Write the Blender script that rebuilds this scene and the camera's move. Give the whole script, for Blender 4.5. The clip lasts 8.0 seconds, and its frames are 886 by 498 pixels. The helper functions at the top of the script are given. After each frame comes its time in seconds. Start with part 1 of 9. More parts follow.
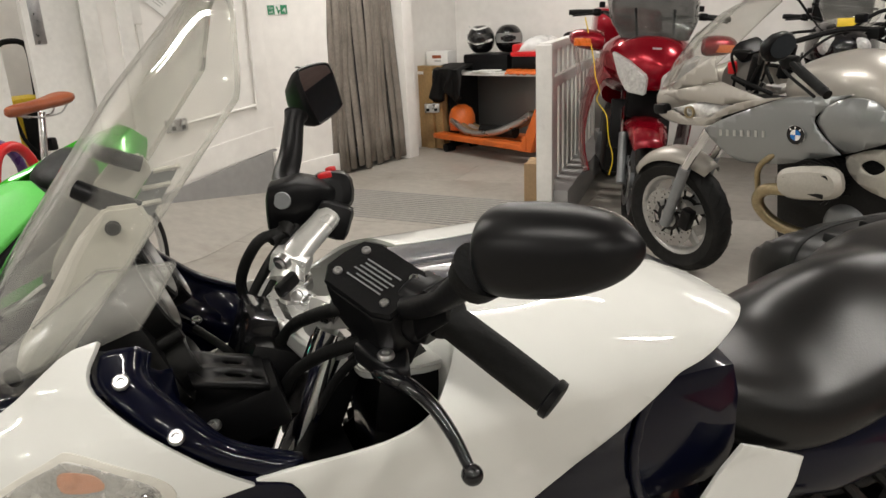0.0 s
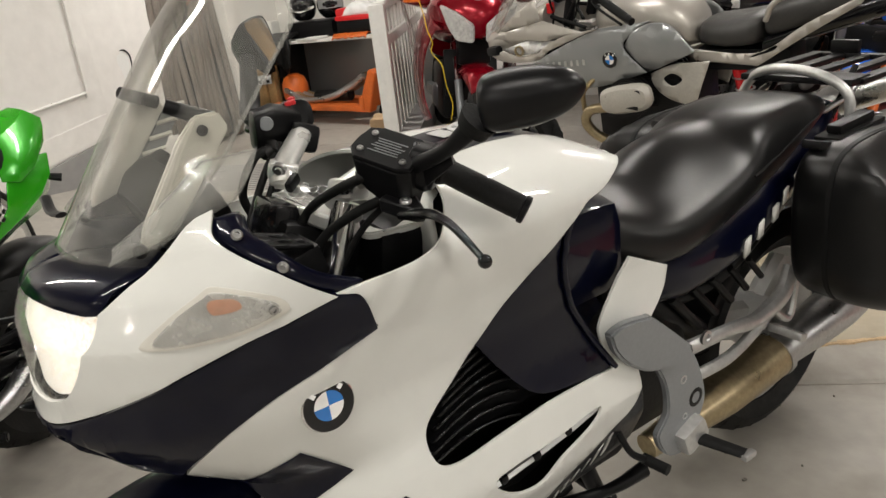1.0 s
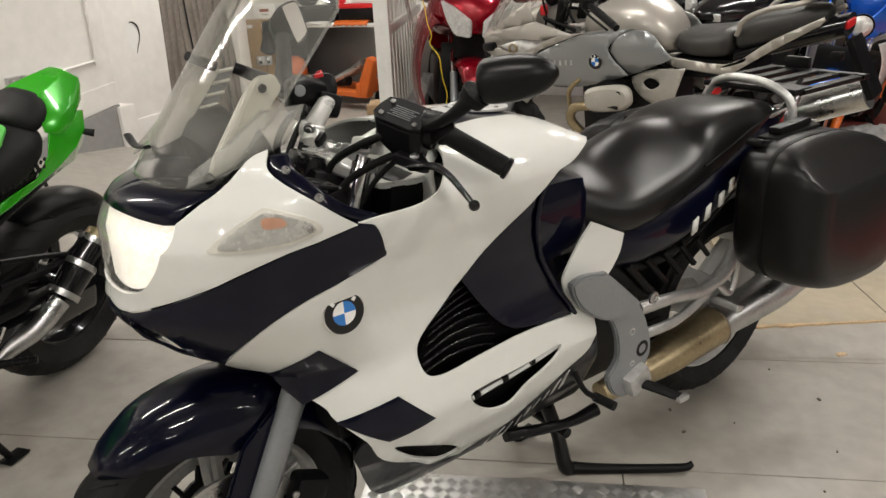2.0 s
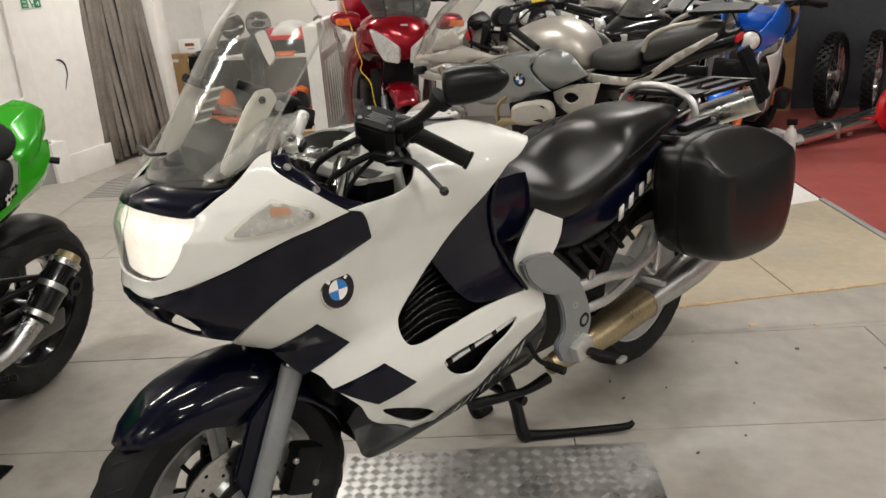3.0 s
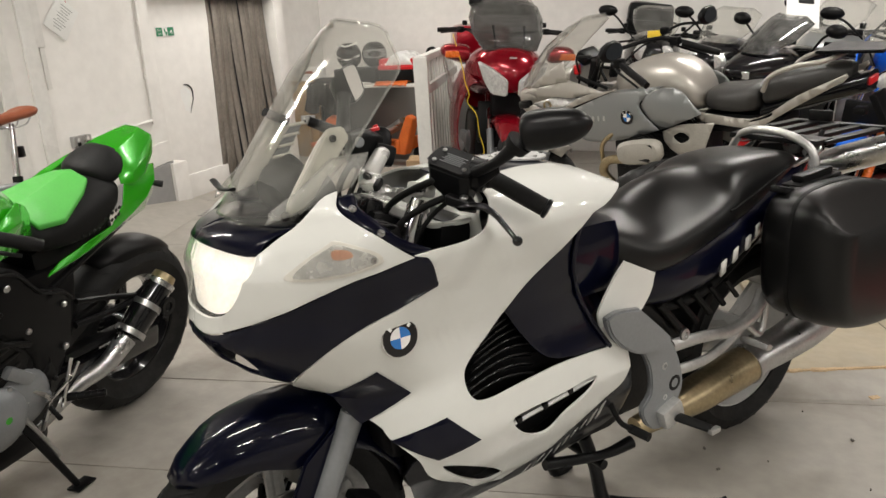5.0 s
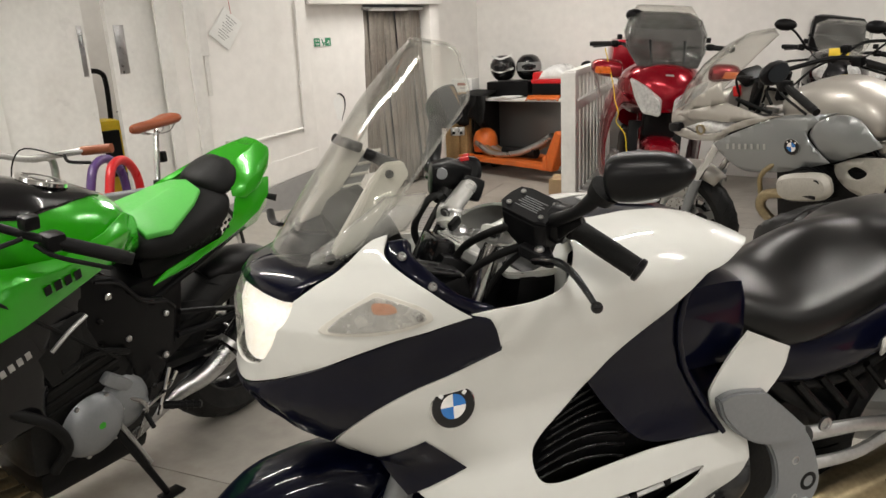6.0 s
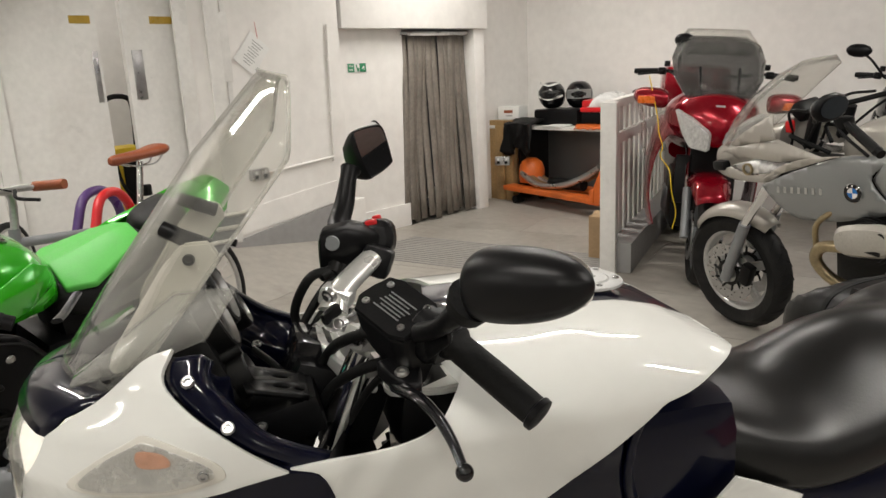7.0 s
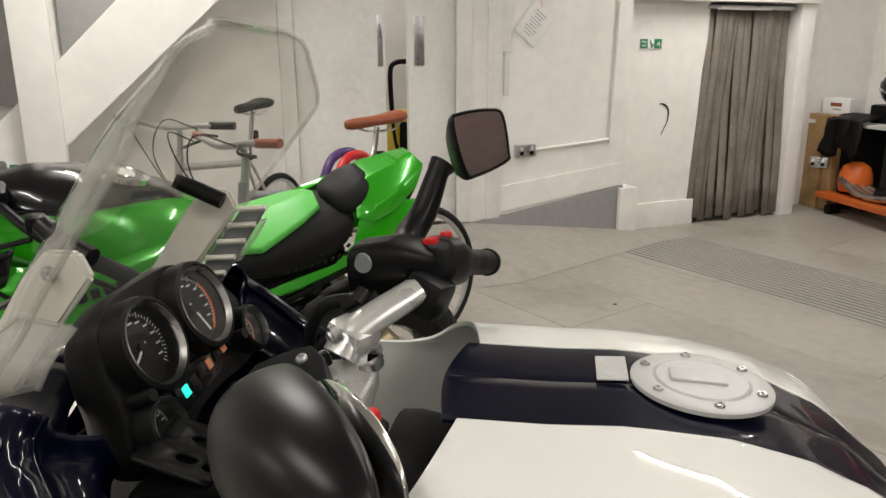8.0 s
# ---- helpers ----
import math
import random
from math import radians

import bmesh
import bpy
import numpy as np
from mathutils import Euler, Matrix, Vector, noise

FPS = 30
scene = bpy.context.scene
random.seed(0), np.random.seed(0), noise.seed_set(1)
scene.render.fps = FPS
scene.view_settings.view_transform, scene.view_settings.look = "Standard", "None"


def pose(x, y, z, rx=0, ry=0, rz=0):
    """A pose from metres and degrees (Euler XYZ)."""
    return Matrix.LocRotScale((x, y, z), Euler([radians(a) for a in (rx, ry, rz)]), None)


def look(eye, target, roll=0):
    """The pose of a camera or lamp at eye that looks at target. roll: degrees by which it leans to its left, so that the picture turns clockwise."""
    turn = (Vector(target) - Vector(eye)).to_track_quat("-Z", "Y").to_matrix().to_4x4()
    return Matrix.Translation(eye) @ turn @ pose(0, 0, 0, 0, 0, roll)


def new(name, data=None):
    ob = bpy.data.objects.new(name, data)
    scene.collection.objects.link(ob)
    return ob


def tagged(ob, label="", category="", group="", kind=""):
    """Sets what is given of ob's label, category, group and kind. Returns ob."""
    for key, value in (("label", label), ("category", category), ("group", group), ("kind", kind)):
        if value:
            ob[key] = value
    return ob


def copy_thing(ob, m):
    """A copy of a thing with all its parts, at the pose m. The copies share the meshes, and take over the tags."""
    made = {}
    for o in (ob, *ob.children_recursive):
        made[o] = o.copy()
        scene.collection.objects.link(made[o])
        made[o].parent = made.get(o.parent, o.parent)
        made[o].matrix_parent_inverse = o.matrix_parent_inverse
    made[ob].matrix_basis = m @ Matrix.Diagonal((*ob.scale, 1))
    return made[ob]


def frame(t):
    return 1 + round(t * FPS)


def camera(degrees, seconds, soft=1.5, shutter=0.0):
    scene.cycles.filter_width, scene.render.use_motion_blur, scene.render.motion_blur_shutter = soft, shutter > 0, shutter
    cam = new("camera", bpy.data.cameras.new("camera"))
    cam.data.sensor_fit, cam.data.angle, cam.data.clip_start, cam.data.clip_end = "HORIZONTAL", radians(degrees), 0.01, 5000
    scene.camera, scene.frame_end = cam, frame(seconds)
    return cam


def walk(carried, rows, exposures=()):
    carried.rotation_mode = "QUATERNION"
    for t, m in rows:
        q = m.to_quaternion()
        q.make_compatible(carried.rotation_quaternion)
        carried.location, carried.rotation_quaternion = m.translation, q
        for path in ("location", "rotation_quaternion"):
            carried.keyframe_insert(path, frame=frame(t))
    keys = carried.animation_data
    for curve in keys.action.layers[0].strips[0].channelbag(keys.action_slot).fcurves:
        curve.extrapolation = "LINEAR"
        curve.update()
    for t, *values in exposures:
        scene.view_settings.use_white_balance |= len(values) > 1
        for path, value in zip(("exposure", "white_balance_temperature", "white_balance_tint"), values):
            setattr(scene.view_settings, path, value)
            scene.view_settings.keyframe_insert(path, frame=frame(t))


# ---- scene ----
cam = camera(61.8, 8.0)
PATH = [
    (0, (0.52, -0.324, 1.349), (-0.645, 1.177, 0.726), -2.7),
    (0.5, (0.514, -0.526, 1.332), (-0.393, 1.125, 0.66), -5.8),
    (1, (0.52, -0.705, 1.337), (-0.255, 0.988, 0.606), -6.8),
    (1.5, (0.607, -0.822, 1.329), (-0.159, 0.869, 0.586), -4.3),
    (1.7, (0.612, -0.883, 1.345), (-0.152, 0.809, 0.601), -3.4),
    (2.8, (0.585, -1.19, 1.372), (0.009, 0.581, 0.643), -3.5),
    (3, (0.605, -1.237, 1.367), (0.056, 0.557, 0.677), -4.0),
    (3.5, (0.62, -1.261, 1.367), (0.065, 0.548, 0.72), -4.0),
    (4, (0.609, -1.25, 1.373), (0.002, 0.55, 0.745), -3.9),
    (5.3, (0.674, -1.057, 1.374), (-0.269, 0.606, 0.786), -3.2),
    (5.5, (0.692, -1.008, 1.377), (-0.341, 0.603, 0.797), -3.0),
    (6, (0.676, -0.863, 1.38), (-0.512, 0.648, 0.827), -2.9),
    (6.5, (0.631, -0.636, 1.395), (-0.617, 0.839, 0.879), -3.7),
    (7, (0.661, -0.387, 1.374), (-0.678, 1.018, 0.89), -2.7),
    (7.5, (0.678, -0.142, 1.376), (-0.936, 0.937, 0.895), -0.7),
    (8, (0.559, 0.076, 1.352), (-1.224, 0.816, 0.828), -0.2),
]
walk(cam, [(t, look(eye, target, roll)) for t, eye, target, roll in PATH], [(0, 0.0), (6, 0.0), (7, -0.08), (7.5, -0.15), (8, -0.15)])

# ---- light ----
world = bpy.data.worlds.new("world")
scene.world = world
world.use_nodes = True
world.node_tree.nodes["Background"].inputs[0].default_value = (0.9, 0.95, 1.0, 1)
world.node_tree.nodes["Background"].inputs[1].default_value = 0.02
scene.view_settings.exposure = 0.0


def area_lamp(x, y, z, length, width, watts, turn):
    data = bpy.data.lights.new("tube_glow", "AREA")
    data.shape, data.size, data.size_y, data.energy = "RECTANGLE", length, width, watts
    data.color = (1.0, 0.955, 0.89)
    ob = new("tube_glow", data)
    ob.matrix_world = pose(x, y, z, 0, 0, turn)


CEILING = 2.9
TUBES = [(-2.9, 4.2, 14), (-2.6, 0.2, 14), (-0.6, 1.9, 14), (0.2, -0.9, 14), (1.0, 4.3, 14), (2.3, 1.4, 14), (-1.6, -3.6, 14), (3.0, -2.4, 14), (5.6, -0.4, 14), (6.6, 3.0, 14), (5.2, -4.6, 14), (1.4, -6.2, 14), (-1.4, -7.4, 14), (7.6, -2.6, 14)]
for tx, ty, turn in TUBES:
    area_lamp(tx, ty, CEILING - 0.16, 1.45, 0.04, 27 if abs(tx) < 1.1 and ty < 2.5 else 46, turn)
# ---- materials ----
def material(name, color, rough=0.5, metal=0.0, vary=0.08, scale=6.0, bump=0.0, bump_scale=60.0, coat=0.0, second=None, spot=0.0, spot_scale=2.0, spec=0.5, rough_vary=0.1, random_value=0.0, place=False):
    """A surface with colour variation at two scales, spots of a second colour, uneven gloss and fine relief."""
    m = bpy.data.materials.new(name)
    m.use_nodes = True
    nt = m.node_tree
    n, l = nt.nodes, nt.links
    b = n["Principled BSDF"]
    b.inputs["Metallic"].default_value = metal
    b.inputs["Specular IOR Level"].default_value = spec
    b.inputs["Coat Weight"].default_value = coat
    b.inputs["Coat Roughness"].default_value = 0.018
    co = n.new("ShaderNodeTexCoord")
    where = co.outputs["Object"]
    if place:
        where = n.new("ShaderNodeNewGeometry").outputs["Position"]
    big = n.new("ShaderNodeTexNoise")
    big.inputs["Scale"].default_value, big.inputs["Detail"].default_value = scale, 6
    fine = n.new("ShaderNodeTexNoise")
    fine.inputs["Scale"].default_value, fine.inputs["Detail"].default_value = scale * 9, 4
    for t in (big, fine):
        l.new(where, t.inputs["Vector"])
    add = n.new("ShaderNodeMath")
    add.operation = "ADD"
    l.new(big.outputs["Fac"], add.inputs[0])
    l.new(fine.outputs["Fac"], add.inputs[1])
    ramp = n.new("ShaderNodeMapRange")
    ramp.inputs["From Min"].default_value, ramp.inputs["From Max"].default_value = 0.7, 1.3
    ramp.inputs["To Min"].default_value, ramp.inputs["To Max"].default_value = 1 - vary, 1 + vary
    l.new(add.outputs[0], ramp.inputs["Value"])
    hsv = n.new("ShaderNodeHueSaturation")
    hsv.inputs["Color"].default_value = (*color, 1)
    last = ramp.outputs[0]
    if random_value:
        info = n.new("ShaderNodeObjectInfo")
        rr = n.new("ShaderNodeMapRange")
        rr.inputs["To Min"].default_value, rr.inputs["To Max"].default_value = 1 - random_value, 1 + random_value
        l.new(info.outputs["Random"], rr.inputs["Value"])
        mul = n.new("ShaderNodeMath")
        mul.operation = "MULTIPLY"
        l.new(last, mul.inputs[0])
        l.new(rr.outputs[0], mul.inputs[1])
        last = mul.outputs[0]
    l.new(last, hsv.inputs["Value"])
    out = hsv.outputs["Color"]
    if second:
        sp = n.new("ShaderNodeTexNoise")
        sp.inputs["Scale"].default_value, sp.inputs["Detail"].default_value = spot_scale, 8
        sp.inputs["Roughness"].default_value = 0.65
        l.new(where, sp.inputs["Vector"])
        mr = n.new("ShaderNodeMapRange")
        mr.inputs["From Min"].default_value, mr.inputs["From Max"].default_value = 0.52, 0.72
        mr.inputs["To Max"].default_value = spot
        l.new(sp.outputs["Fac"], mr.inputs["Value"])
        mix = n.new("ShaderNodeMix")
        mix.data_type = "RGBA"
        l.new(mr.outputs[0], mix.inputs[0])
        l.new(out, mix.inputs[6])
        mix.inputs[7].default_value = (*second, 1)
        out = mix.outputs[2]
    l.new(out, b.inputs["Base Color"])
    rv = n.new("ShaderNodeMapRange")
    rv.inputs["From Min"].default_value, rv.inputs["From Max"].default_value = 0.3, 0.7
    rv.inputs["To Min"].default_value, rv.inputs["To Max"].default_value = max(rough - rough_vary, 0.02), min(rough + rough_vary, 1)
    l.new(big.outputs["Fac"], rv.inputs["Value"])
    l.new(rv.outputs[0], b.inputs["Roughness"])
    if bump:
        bn = n.new("ShaderNodeTexNoise")
        bn.inputs["Scale"].default_value, bn.inputs["Detail"].default_value = bump_scale, 5
        l.new(where, bn.inputs["Vector"])
        bp = n.new("ShaderNodeBump")
        bp.inputs["Strength"].default_value, bp.inputs["Distance"].default_value = bump, 0.002
        l.new(bn.outputs["Fac"], bp.inputs["Height"])
        l.new(bp.outputs[0], b.inputs["Normal"])
    return m


def glass(name, tint, rough=0.02, alpha=0.12):
    """Thin clear plastic: a little tinted gloss over a see-through sheet."""
    m = bpy.data.materials.new(name)
    m.use_nodes = True
    nt = m.node_tree
    nt.nodes.remove(nt.nodes["Principled BSDF"])
    clear = nt.nodes.new("ShaderNodeBsdfTransparent")
    clear.inputs[0].default_value = (*tint, 1)
    gloss = nt.nodes.new("ShaderNodeBsdfGlossy")
    gloss.inputs["Roughness"].default_value = rough
    haze = nt.nodes.new("ShaderNodeBsdfDiffuse")
    haze.inputs[0].default_value = (0.75, 0.75, 0.72, 1)
    face = nt.nodes.new("ShaderNodeLayerWeight")
    power = nt.nodes.new("ShaderNodeMath")
    power.operation = "POWER"
    power.inputs[1].default_value = 4.0
    nt.links.new(face.outputs["Facing"], power.inputs[0])
    fres = nt.nodes.new("ShaderNodeMapRange")
    fres.inputs["To Min"].default_value, fres.inputs["To Max"].default_value = 0.035, 0.75
    nt.links.new(power.outputs[0], fres.inputs["Value"])
    dirt = nt.nodes.new("ShaderNodeTexNoise")
    dirt.inputs["Scale"].default_value, dirt.inputs["Detail"].default_value = 14, 6
    co = nt.nodes.new("ShaderNodeTexCoord")
    nt.links.new(co.outputs["Object"], dirt.inputs["Vector"])
    mr = nt.nodes.new("ShaderNodeMapRange")
    mr.inputs["From Min"].default_value, mr.inputs["From Max"].default_value = 0.35, 0.75
    mr.inputs["To Min"].default_value, mr.inputs["To Max"].default_value = alpha * 0.4, alpha
    nt.links.new(dirt.outputs["Fac"], mr.inputs["Value"])
    a = nt.nodes.new("ShaderNodeMixShader")
    nt.links.new(mr.outputs[0], a.inputs[0])
    nt.links.new(clear.outputs[0], a.inputs[1])
    nt.links.new(haze.outputs[0], a.inputs[2])
    c = nt.nodes.new("ShaderNodeMixShader")
    nt.links.new(fres.outputs[0], c.inputs[0])
    nt.links.new(a.outputs[0], c.inputs[1])
    nt.links.new(gloss.outputs[0], c.inputs[2])
    nt.links.new(c.outputs[0], nt.nodes["Material Output"].inputs["Surface"])
    return m


def glow(name, color, strength):
    m = bpy.data.materials.new(name)
    m.use_nodes = True
    b = m.node_tree.nodes["Principled BSDF"]
    b.inputs["Base Color"].default_value = (*color, 1)
    b.inputs["Emission Color"].default_value = (*color, 1)
    b.inputs["Emission Strength"].default_value = strength
    return m


WALL = material("wall_paint", (0.83, 0.81, 0.78), 0.5, vary=0.05, scale=1.3, bump=0.25, bump_scale=25, second=(0.6, 0.57, 0.53), spot=0.35, spot_scale=1.1)
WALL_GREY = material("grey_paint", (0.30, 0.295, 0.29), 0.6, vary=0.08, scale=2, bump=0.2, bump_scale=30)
# dark grey for the unseen walls, to cut fill light and reflections in the paint
UNSEEN_WALL = material("fill_cutting_wall", (0.26, 0.25, 0.235), 0.6, vary=0.1, scale=0.8, bump=0.2, bump_scale=20, second=(0.18, 0.17, 0.16), spot=0.5, spot_scale=0.7)
# grey picked to balance bounce light against what the mirror reflects
CEILING_GREY = material("ceiling_bounce_grey", (0.42, 0.415, 0.40), 0.8, vary=0.12, scale=1.2, bump=0.3, bump_scale=30)
WHITE_WOOD = material("white_gloss_wood", (0.76, 0.75, 0.72), 0.35, vary=0.06, scale=3, bump=0.15, bump_scale=18, second=(0.5, 0.47, 0.42), spot=0.3, spot_scale=2.5)
FLOOR = material("floor_paint", (0.355, 0.332, 0.295), 0.42, vary=0.12, scale=1.7, bump=0.25, bump_scale=40, second=(0.22, 0.19, 0.155), spot=0.75, spot_scale=1.5, random_value=0.03, place=True)
FLOOR_TAN = material("tan_screed", (0.42, 0.36, 0.26), 0.55, vary=0.12, scale=2.3, bump=0.3, bump_scale=35, second=(0.33, 0.31, 0.28), spot=0.6, spot_scale=1.3)
FLOOR_RED = material("red_floor_paint", (0.33, 0.075, 0.065), 0.45, vary=0.12, scale=2, bump=0.15, second=(0.23, 0.07, 0.06), spot=0.5)
JOINT = material("joint_dirt", (0.15, 0.138, 0.12), 0.9, vary=0.3, scale=9)
SPLINTER = material("splintered_wood", (0.55, 0.40, 0.24), 0.7, vary=0.25, scale=14, bump=0.5, bump_scale=60)
CURTAIN = material("dusty_plastic_strip", (0.20, 0.175, 0.15), 0.45, vary=0.25, scale=5, bump=0.3, bump_scale=20, second=(0.09, 0.075, 0.06), spot=0.6, spot_scale=4)
DARK_WALL = material("dark_blue_grey_wall", (0.025, 0.032, 0.04), 0.4, vary=0.2, scale=3)
PAINT_WHITE = material("white_bike_paint", (0.71, 0.715, 0.68), 0.55, vary=0.02, scale=3, coat=1.0, rough_vary=0.03, spec=0.1)
PAINT_NAVY = material("navy_metallic_paint", (0.0011, 0.0017, 0.0090), 0.30, vary=0.03, scale=90, coat=0.55, rough_vary=0.01, spec=0.05)
BELLY_PAINT = material("anthracite_paint", (0.012, 0.0125, 0.015), 0.35, vary=0.1, scale=60, coat=0.45, spec=0.1, rough_vary=0.04)
PAINT_GREEN = material("green_bike_paint", (0.025, 0.38, 0.005), 0.22, metal=0.2, vary=0.03, scale=90, coat=1.0, rough_vary=0.02)
GREEN_SEAT = material("green_vinyl", (0.10, 0.50, 0.08), 0.5, vary=0.06, scale=20, bump=0.4, bump_scale=300)
PAINT_RED = material("red_candy_paint", (0.27, 0.002, 0.012), 0.22, metal=0.5, vary=0.04, scale=90, coat=0.7, rough_vary=0.02, spec=0.3)
PAINT_SILVER = material("silver_bike_paint", (0.42, 0.395, 0.355), 0.38, metal=0.4, vary=0.02, scale=120, coat=0.8, rough_vary=0.015)
PAINT_GREY = material("grey_metallic_paint", (0.27, 0.28, 0.28), 0.3, metal=0.45, vary=0.02, scale=120, coat=0.8, rough_vary=0.015)
PAINT_BLUE = material("blue_bike_paint", (0.01, 0.12, 0.62), 0.2, vary=0.05, scale=30, coat=1.0, rough_vary=0.02)
PAINT_BLACK = material("black_gloss_paint", (0.006, 0.006, 0.007), 0.2, vary=0.2, scale=30, coat=0.55, spec=0.2, rough_vary=0.05)
BLACK = material("black_plastic", (0.0045, 0.0045, 0.005), 0.38, spec=0.18, vary=0.2, scale=18, bump=0.08, bump_scale=260, rough_vary=0.04)
MIRROR_BLACK = material("smooth_black_plastic", (0.004, 0.004, 0.0045), 0.34, spec=0.25, vary=0.15, scale=30, rough_vary=0.02)
MATT_BLACK = material("matt_black_plastic", (0.006, 0.006, 0.006), 0.48, spec=0.18, vary=0.12, scale=30, bump=0.1, bump_scale=320, rough_vary=0.03)
CAST_SILVER = material("bright_cast_alloy", (0.74, 0.74, 0.72), 0.30, metal=0.6, vary=0.05, scale=16, bump=0.12, bump_scale=90, rough_vary=0.06)
LOUVRE = material("black_satin_moulding", (0.006, 0.006, 0.0065), 0.28, spec=0.35, vary=0.1, scale=30, rough_vary=0.03)
BLACK_SOFT = material("black_rubber", (0.005, 0.005, 0.005), 0.6, spec=0.22, vary=0.3, scale=20, bump=0.3, bump_scale=200)
PANNIER = material("black_pannier_plastic", (0.006, 0.006, 0.006), 0.34, spec=0.3, vary=0.12, scale=40, bump=0.10, bump_scale=300, rough_vary=0.02)
SEAT = material("black_seat_vinyl", (0.006, 0.006, 0.006), 0.30, spec=0.34, vary=0.1, scale=40, bump=0.10, bump_scale=300, rough_vary=0.02)
SEAT_GREY = material("grey_seat_vinyl", (0.035, 0.034, 0.032), 0.45, vary=0.15, scale=12, bump=0.4, bump_scale=300)
TYRE = material("tyre_rubber", (0.008, 0.008, 0.008), 0.6, spec=0.25, vary=0.35, scale=8, bump=0.4, bump_scale=90, second=(0.05, 0.048, 0.045), spot=0.4, spot_scale=6)
ALLOY = material("cast_alloy", (0.55, 0.55, 0.54), 0.38, metal=0.75, vary=0.12, scale=9, bump=0.2, bump_scale=90, second=(0.2, 0.19, 0.17), spot=0.35, spot_scale=7)
ALLOY_GREY = material("grey_painted_alloy", (0.24, 0.25, 0.26), 0.38, metal=0.35, vary=0.06, scale=12, coat=0.2, bump=0.1, bump_scale=200)
MATT_SILVER = material("matt_silver_paint", (0.50, 0.50, 0.49), 0.5, metal=0.25, vary=0.04, scale=20, rough_vary=0.03)
PALE_ALLOY = material("pale_painted_alloy", (0.44, 0.42, 0.375), 0.42, metal=0.3, vary=0.08, scale=14, bump=0.1, bump_scale=80, second=(0.25, 0.23, 0.2), spot=0.3, spot_scale=9)
PALE_RIM = material("silver_wheel_paint", (0.60, 0.60, 0.59), 0.36, metal=0.45, vary=0.05, scale=10, rough_vary=0.04)
CHROME = material("chrome", (0.82, 0.82, 0.82), 0.09, metal=1.0, vary=0.05, scale=12, rough_vary=0.04)
STEEL = material("brushed_steel", (0.50, 0.50, 0.50), 0.32, metal=1.0, vary=0.15, scale=12, bump=0.1, bump_scale=120)
BRASS_STEEL = material("heat_tinted_steel", (0.40, 0.325, 0.20), 0.36, metal=0.9, vary=0.2, scale=9)
DARK_METAL = material("dark_cast_metal", (0.014, 0.014, 0.014), 0.45, spec=0.3, metal=0.5, vary=0.3, scale=14, bump=0.3, bump_scale=80)
CLEAR = glass("clear_screen_plastic", (0.94, 0.94, 0.92), alpha=0.09)
DIAL_GLASS = glass("dial_glass", (0.97, 0.97, 0.97), alpha=0.015)
SMOKE = glass("smoked_screen_plastic", (0.30, 0.30, 0.30), alpha=0.12)
LENS = glass("clear_lens_plastic", (0.95, 0.95, 0.94), 0.05, alpha=0.16)
FROSTED = glass("frosted_plastic", (0.93, 0.93, 0.91), 0.10, alpha=0.30)
LAMP_ON = glow("lit_headlamp", (1.0, 0.93, 0.82), 1.0)
lamp_noise = LAMP_ON.node_tree.nodes.new("ShaderNodeTexNoise")
lamp_noise.inputs["Scale"].default_value = 26
lamp_ramp = LAMP_ON.node_tree.nodes.new("ShaderNodeMix")
lamp_ramp.data_type = "RGBA"
lamp_ramp.inputs[6].default_value, lamp_ramp.inputs[7].default_value = (0.80, 0.62, 0.42, 1), (1.0, 0.97, 0.92, 1)
lamp_step = LAMP_ON.node_tree.nodes.new("ShaderNodeMapRange")
lamp_step.inputs["From Min"].default_value, lamp_step.inputs["From Max"].default_value = 0.32, 0.55
LAMP_ON.node_tree.links.new(lamp_noise.outputs["Fac"], lamp_step.inputs["Value"])
LAMP_ON.node_tree.links.new(lamp_step.outputs[0], lamp_ramp.inputs[0])
LAMP_ON.node_tree.links.new(lamp_ramp.outputs[2], LAMP_ON.node_tree.nodes["Principled BSDF"].inputs["Emission Color"])
GREEN_LED = glow("green_telltale", (0.02, 0.9, 0.55), 1.3)
TUBE_LIGHT = glow("fluorescent_tube", (1.0, 0.95, 0.87), 7.0)
REFLECTOR = material("faceted_reflector", (0.72, 0.72, 0.71), 0.15, metal=0.5, vary=0.3, scale=60, bump=1.0, bump_scale=110)
SIGNAL = material("ribbed_signal_plastic", (0.62, 0.61, 0.59), 0.25, metal=0.55, vary=0.18, scale=40, bump=0.8, bump_scale=220)
BULB = material("amber_bulb", (0.62, 0.26, 0.12), 0.3, vary=0.2, scale=60)
AMBER = material("amber_plastic", (0.75, 0.16, 0.02), 0.3, vary=0.2, scale=60)
RED_PLASTIC = material("red_plastic", (0.55, 0.012, 0.015), 0.35, vary=0.1)
BADGE_BLUE = material("badge_blue", (0.01, 0.16, 0.52), 0.2, coat=1.0)
BADGE_WHITE = material("badge_white", (0.85, 0.85, 0.83), 0.2, coat=1.0)
MIRROR = material("mirror_glass", (0.88, 0.88, 0.88), 0.015, metal=1.0, vary=0.01, rough_vary=0.005)
ORANGE = material("orange_steel_paint", (0.62, 0.13, 0.02), 0.4, vary=0.15, scale=7, bump=0.15, second=(0.25, 0.08, 0.03), spot=0.4)
TIMBER = material("varnished_timber", (0.36, 0.23, 0.10), 0.45, vary=0.22, scale=5, bump=0.2, bump_scale=40)
CARD = material("brown_cardboard", (0.40, 0.27, 0.15), 0.8, vary=0.1, scale=6)
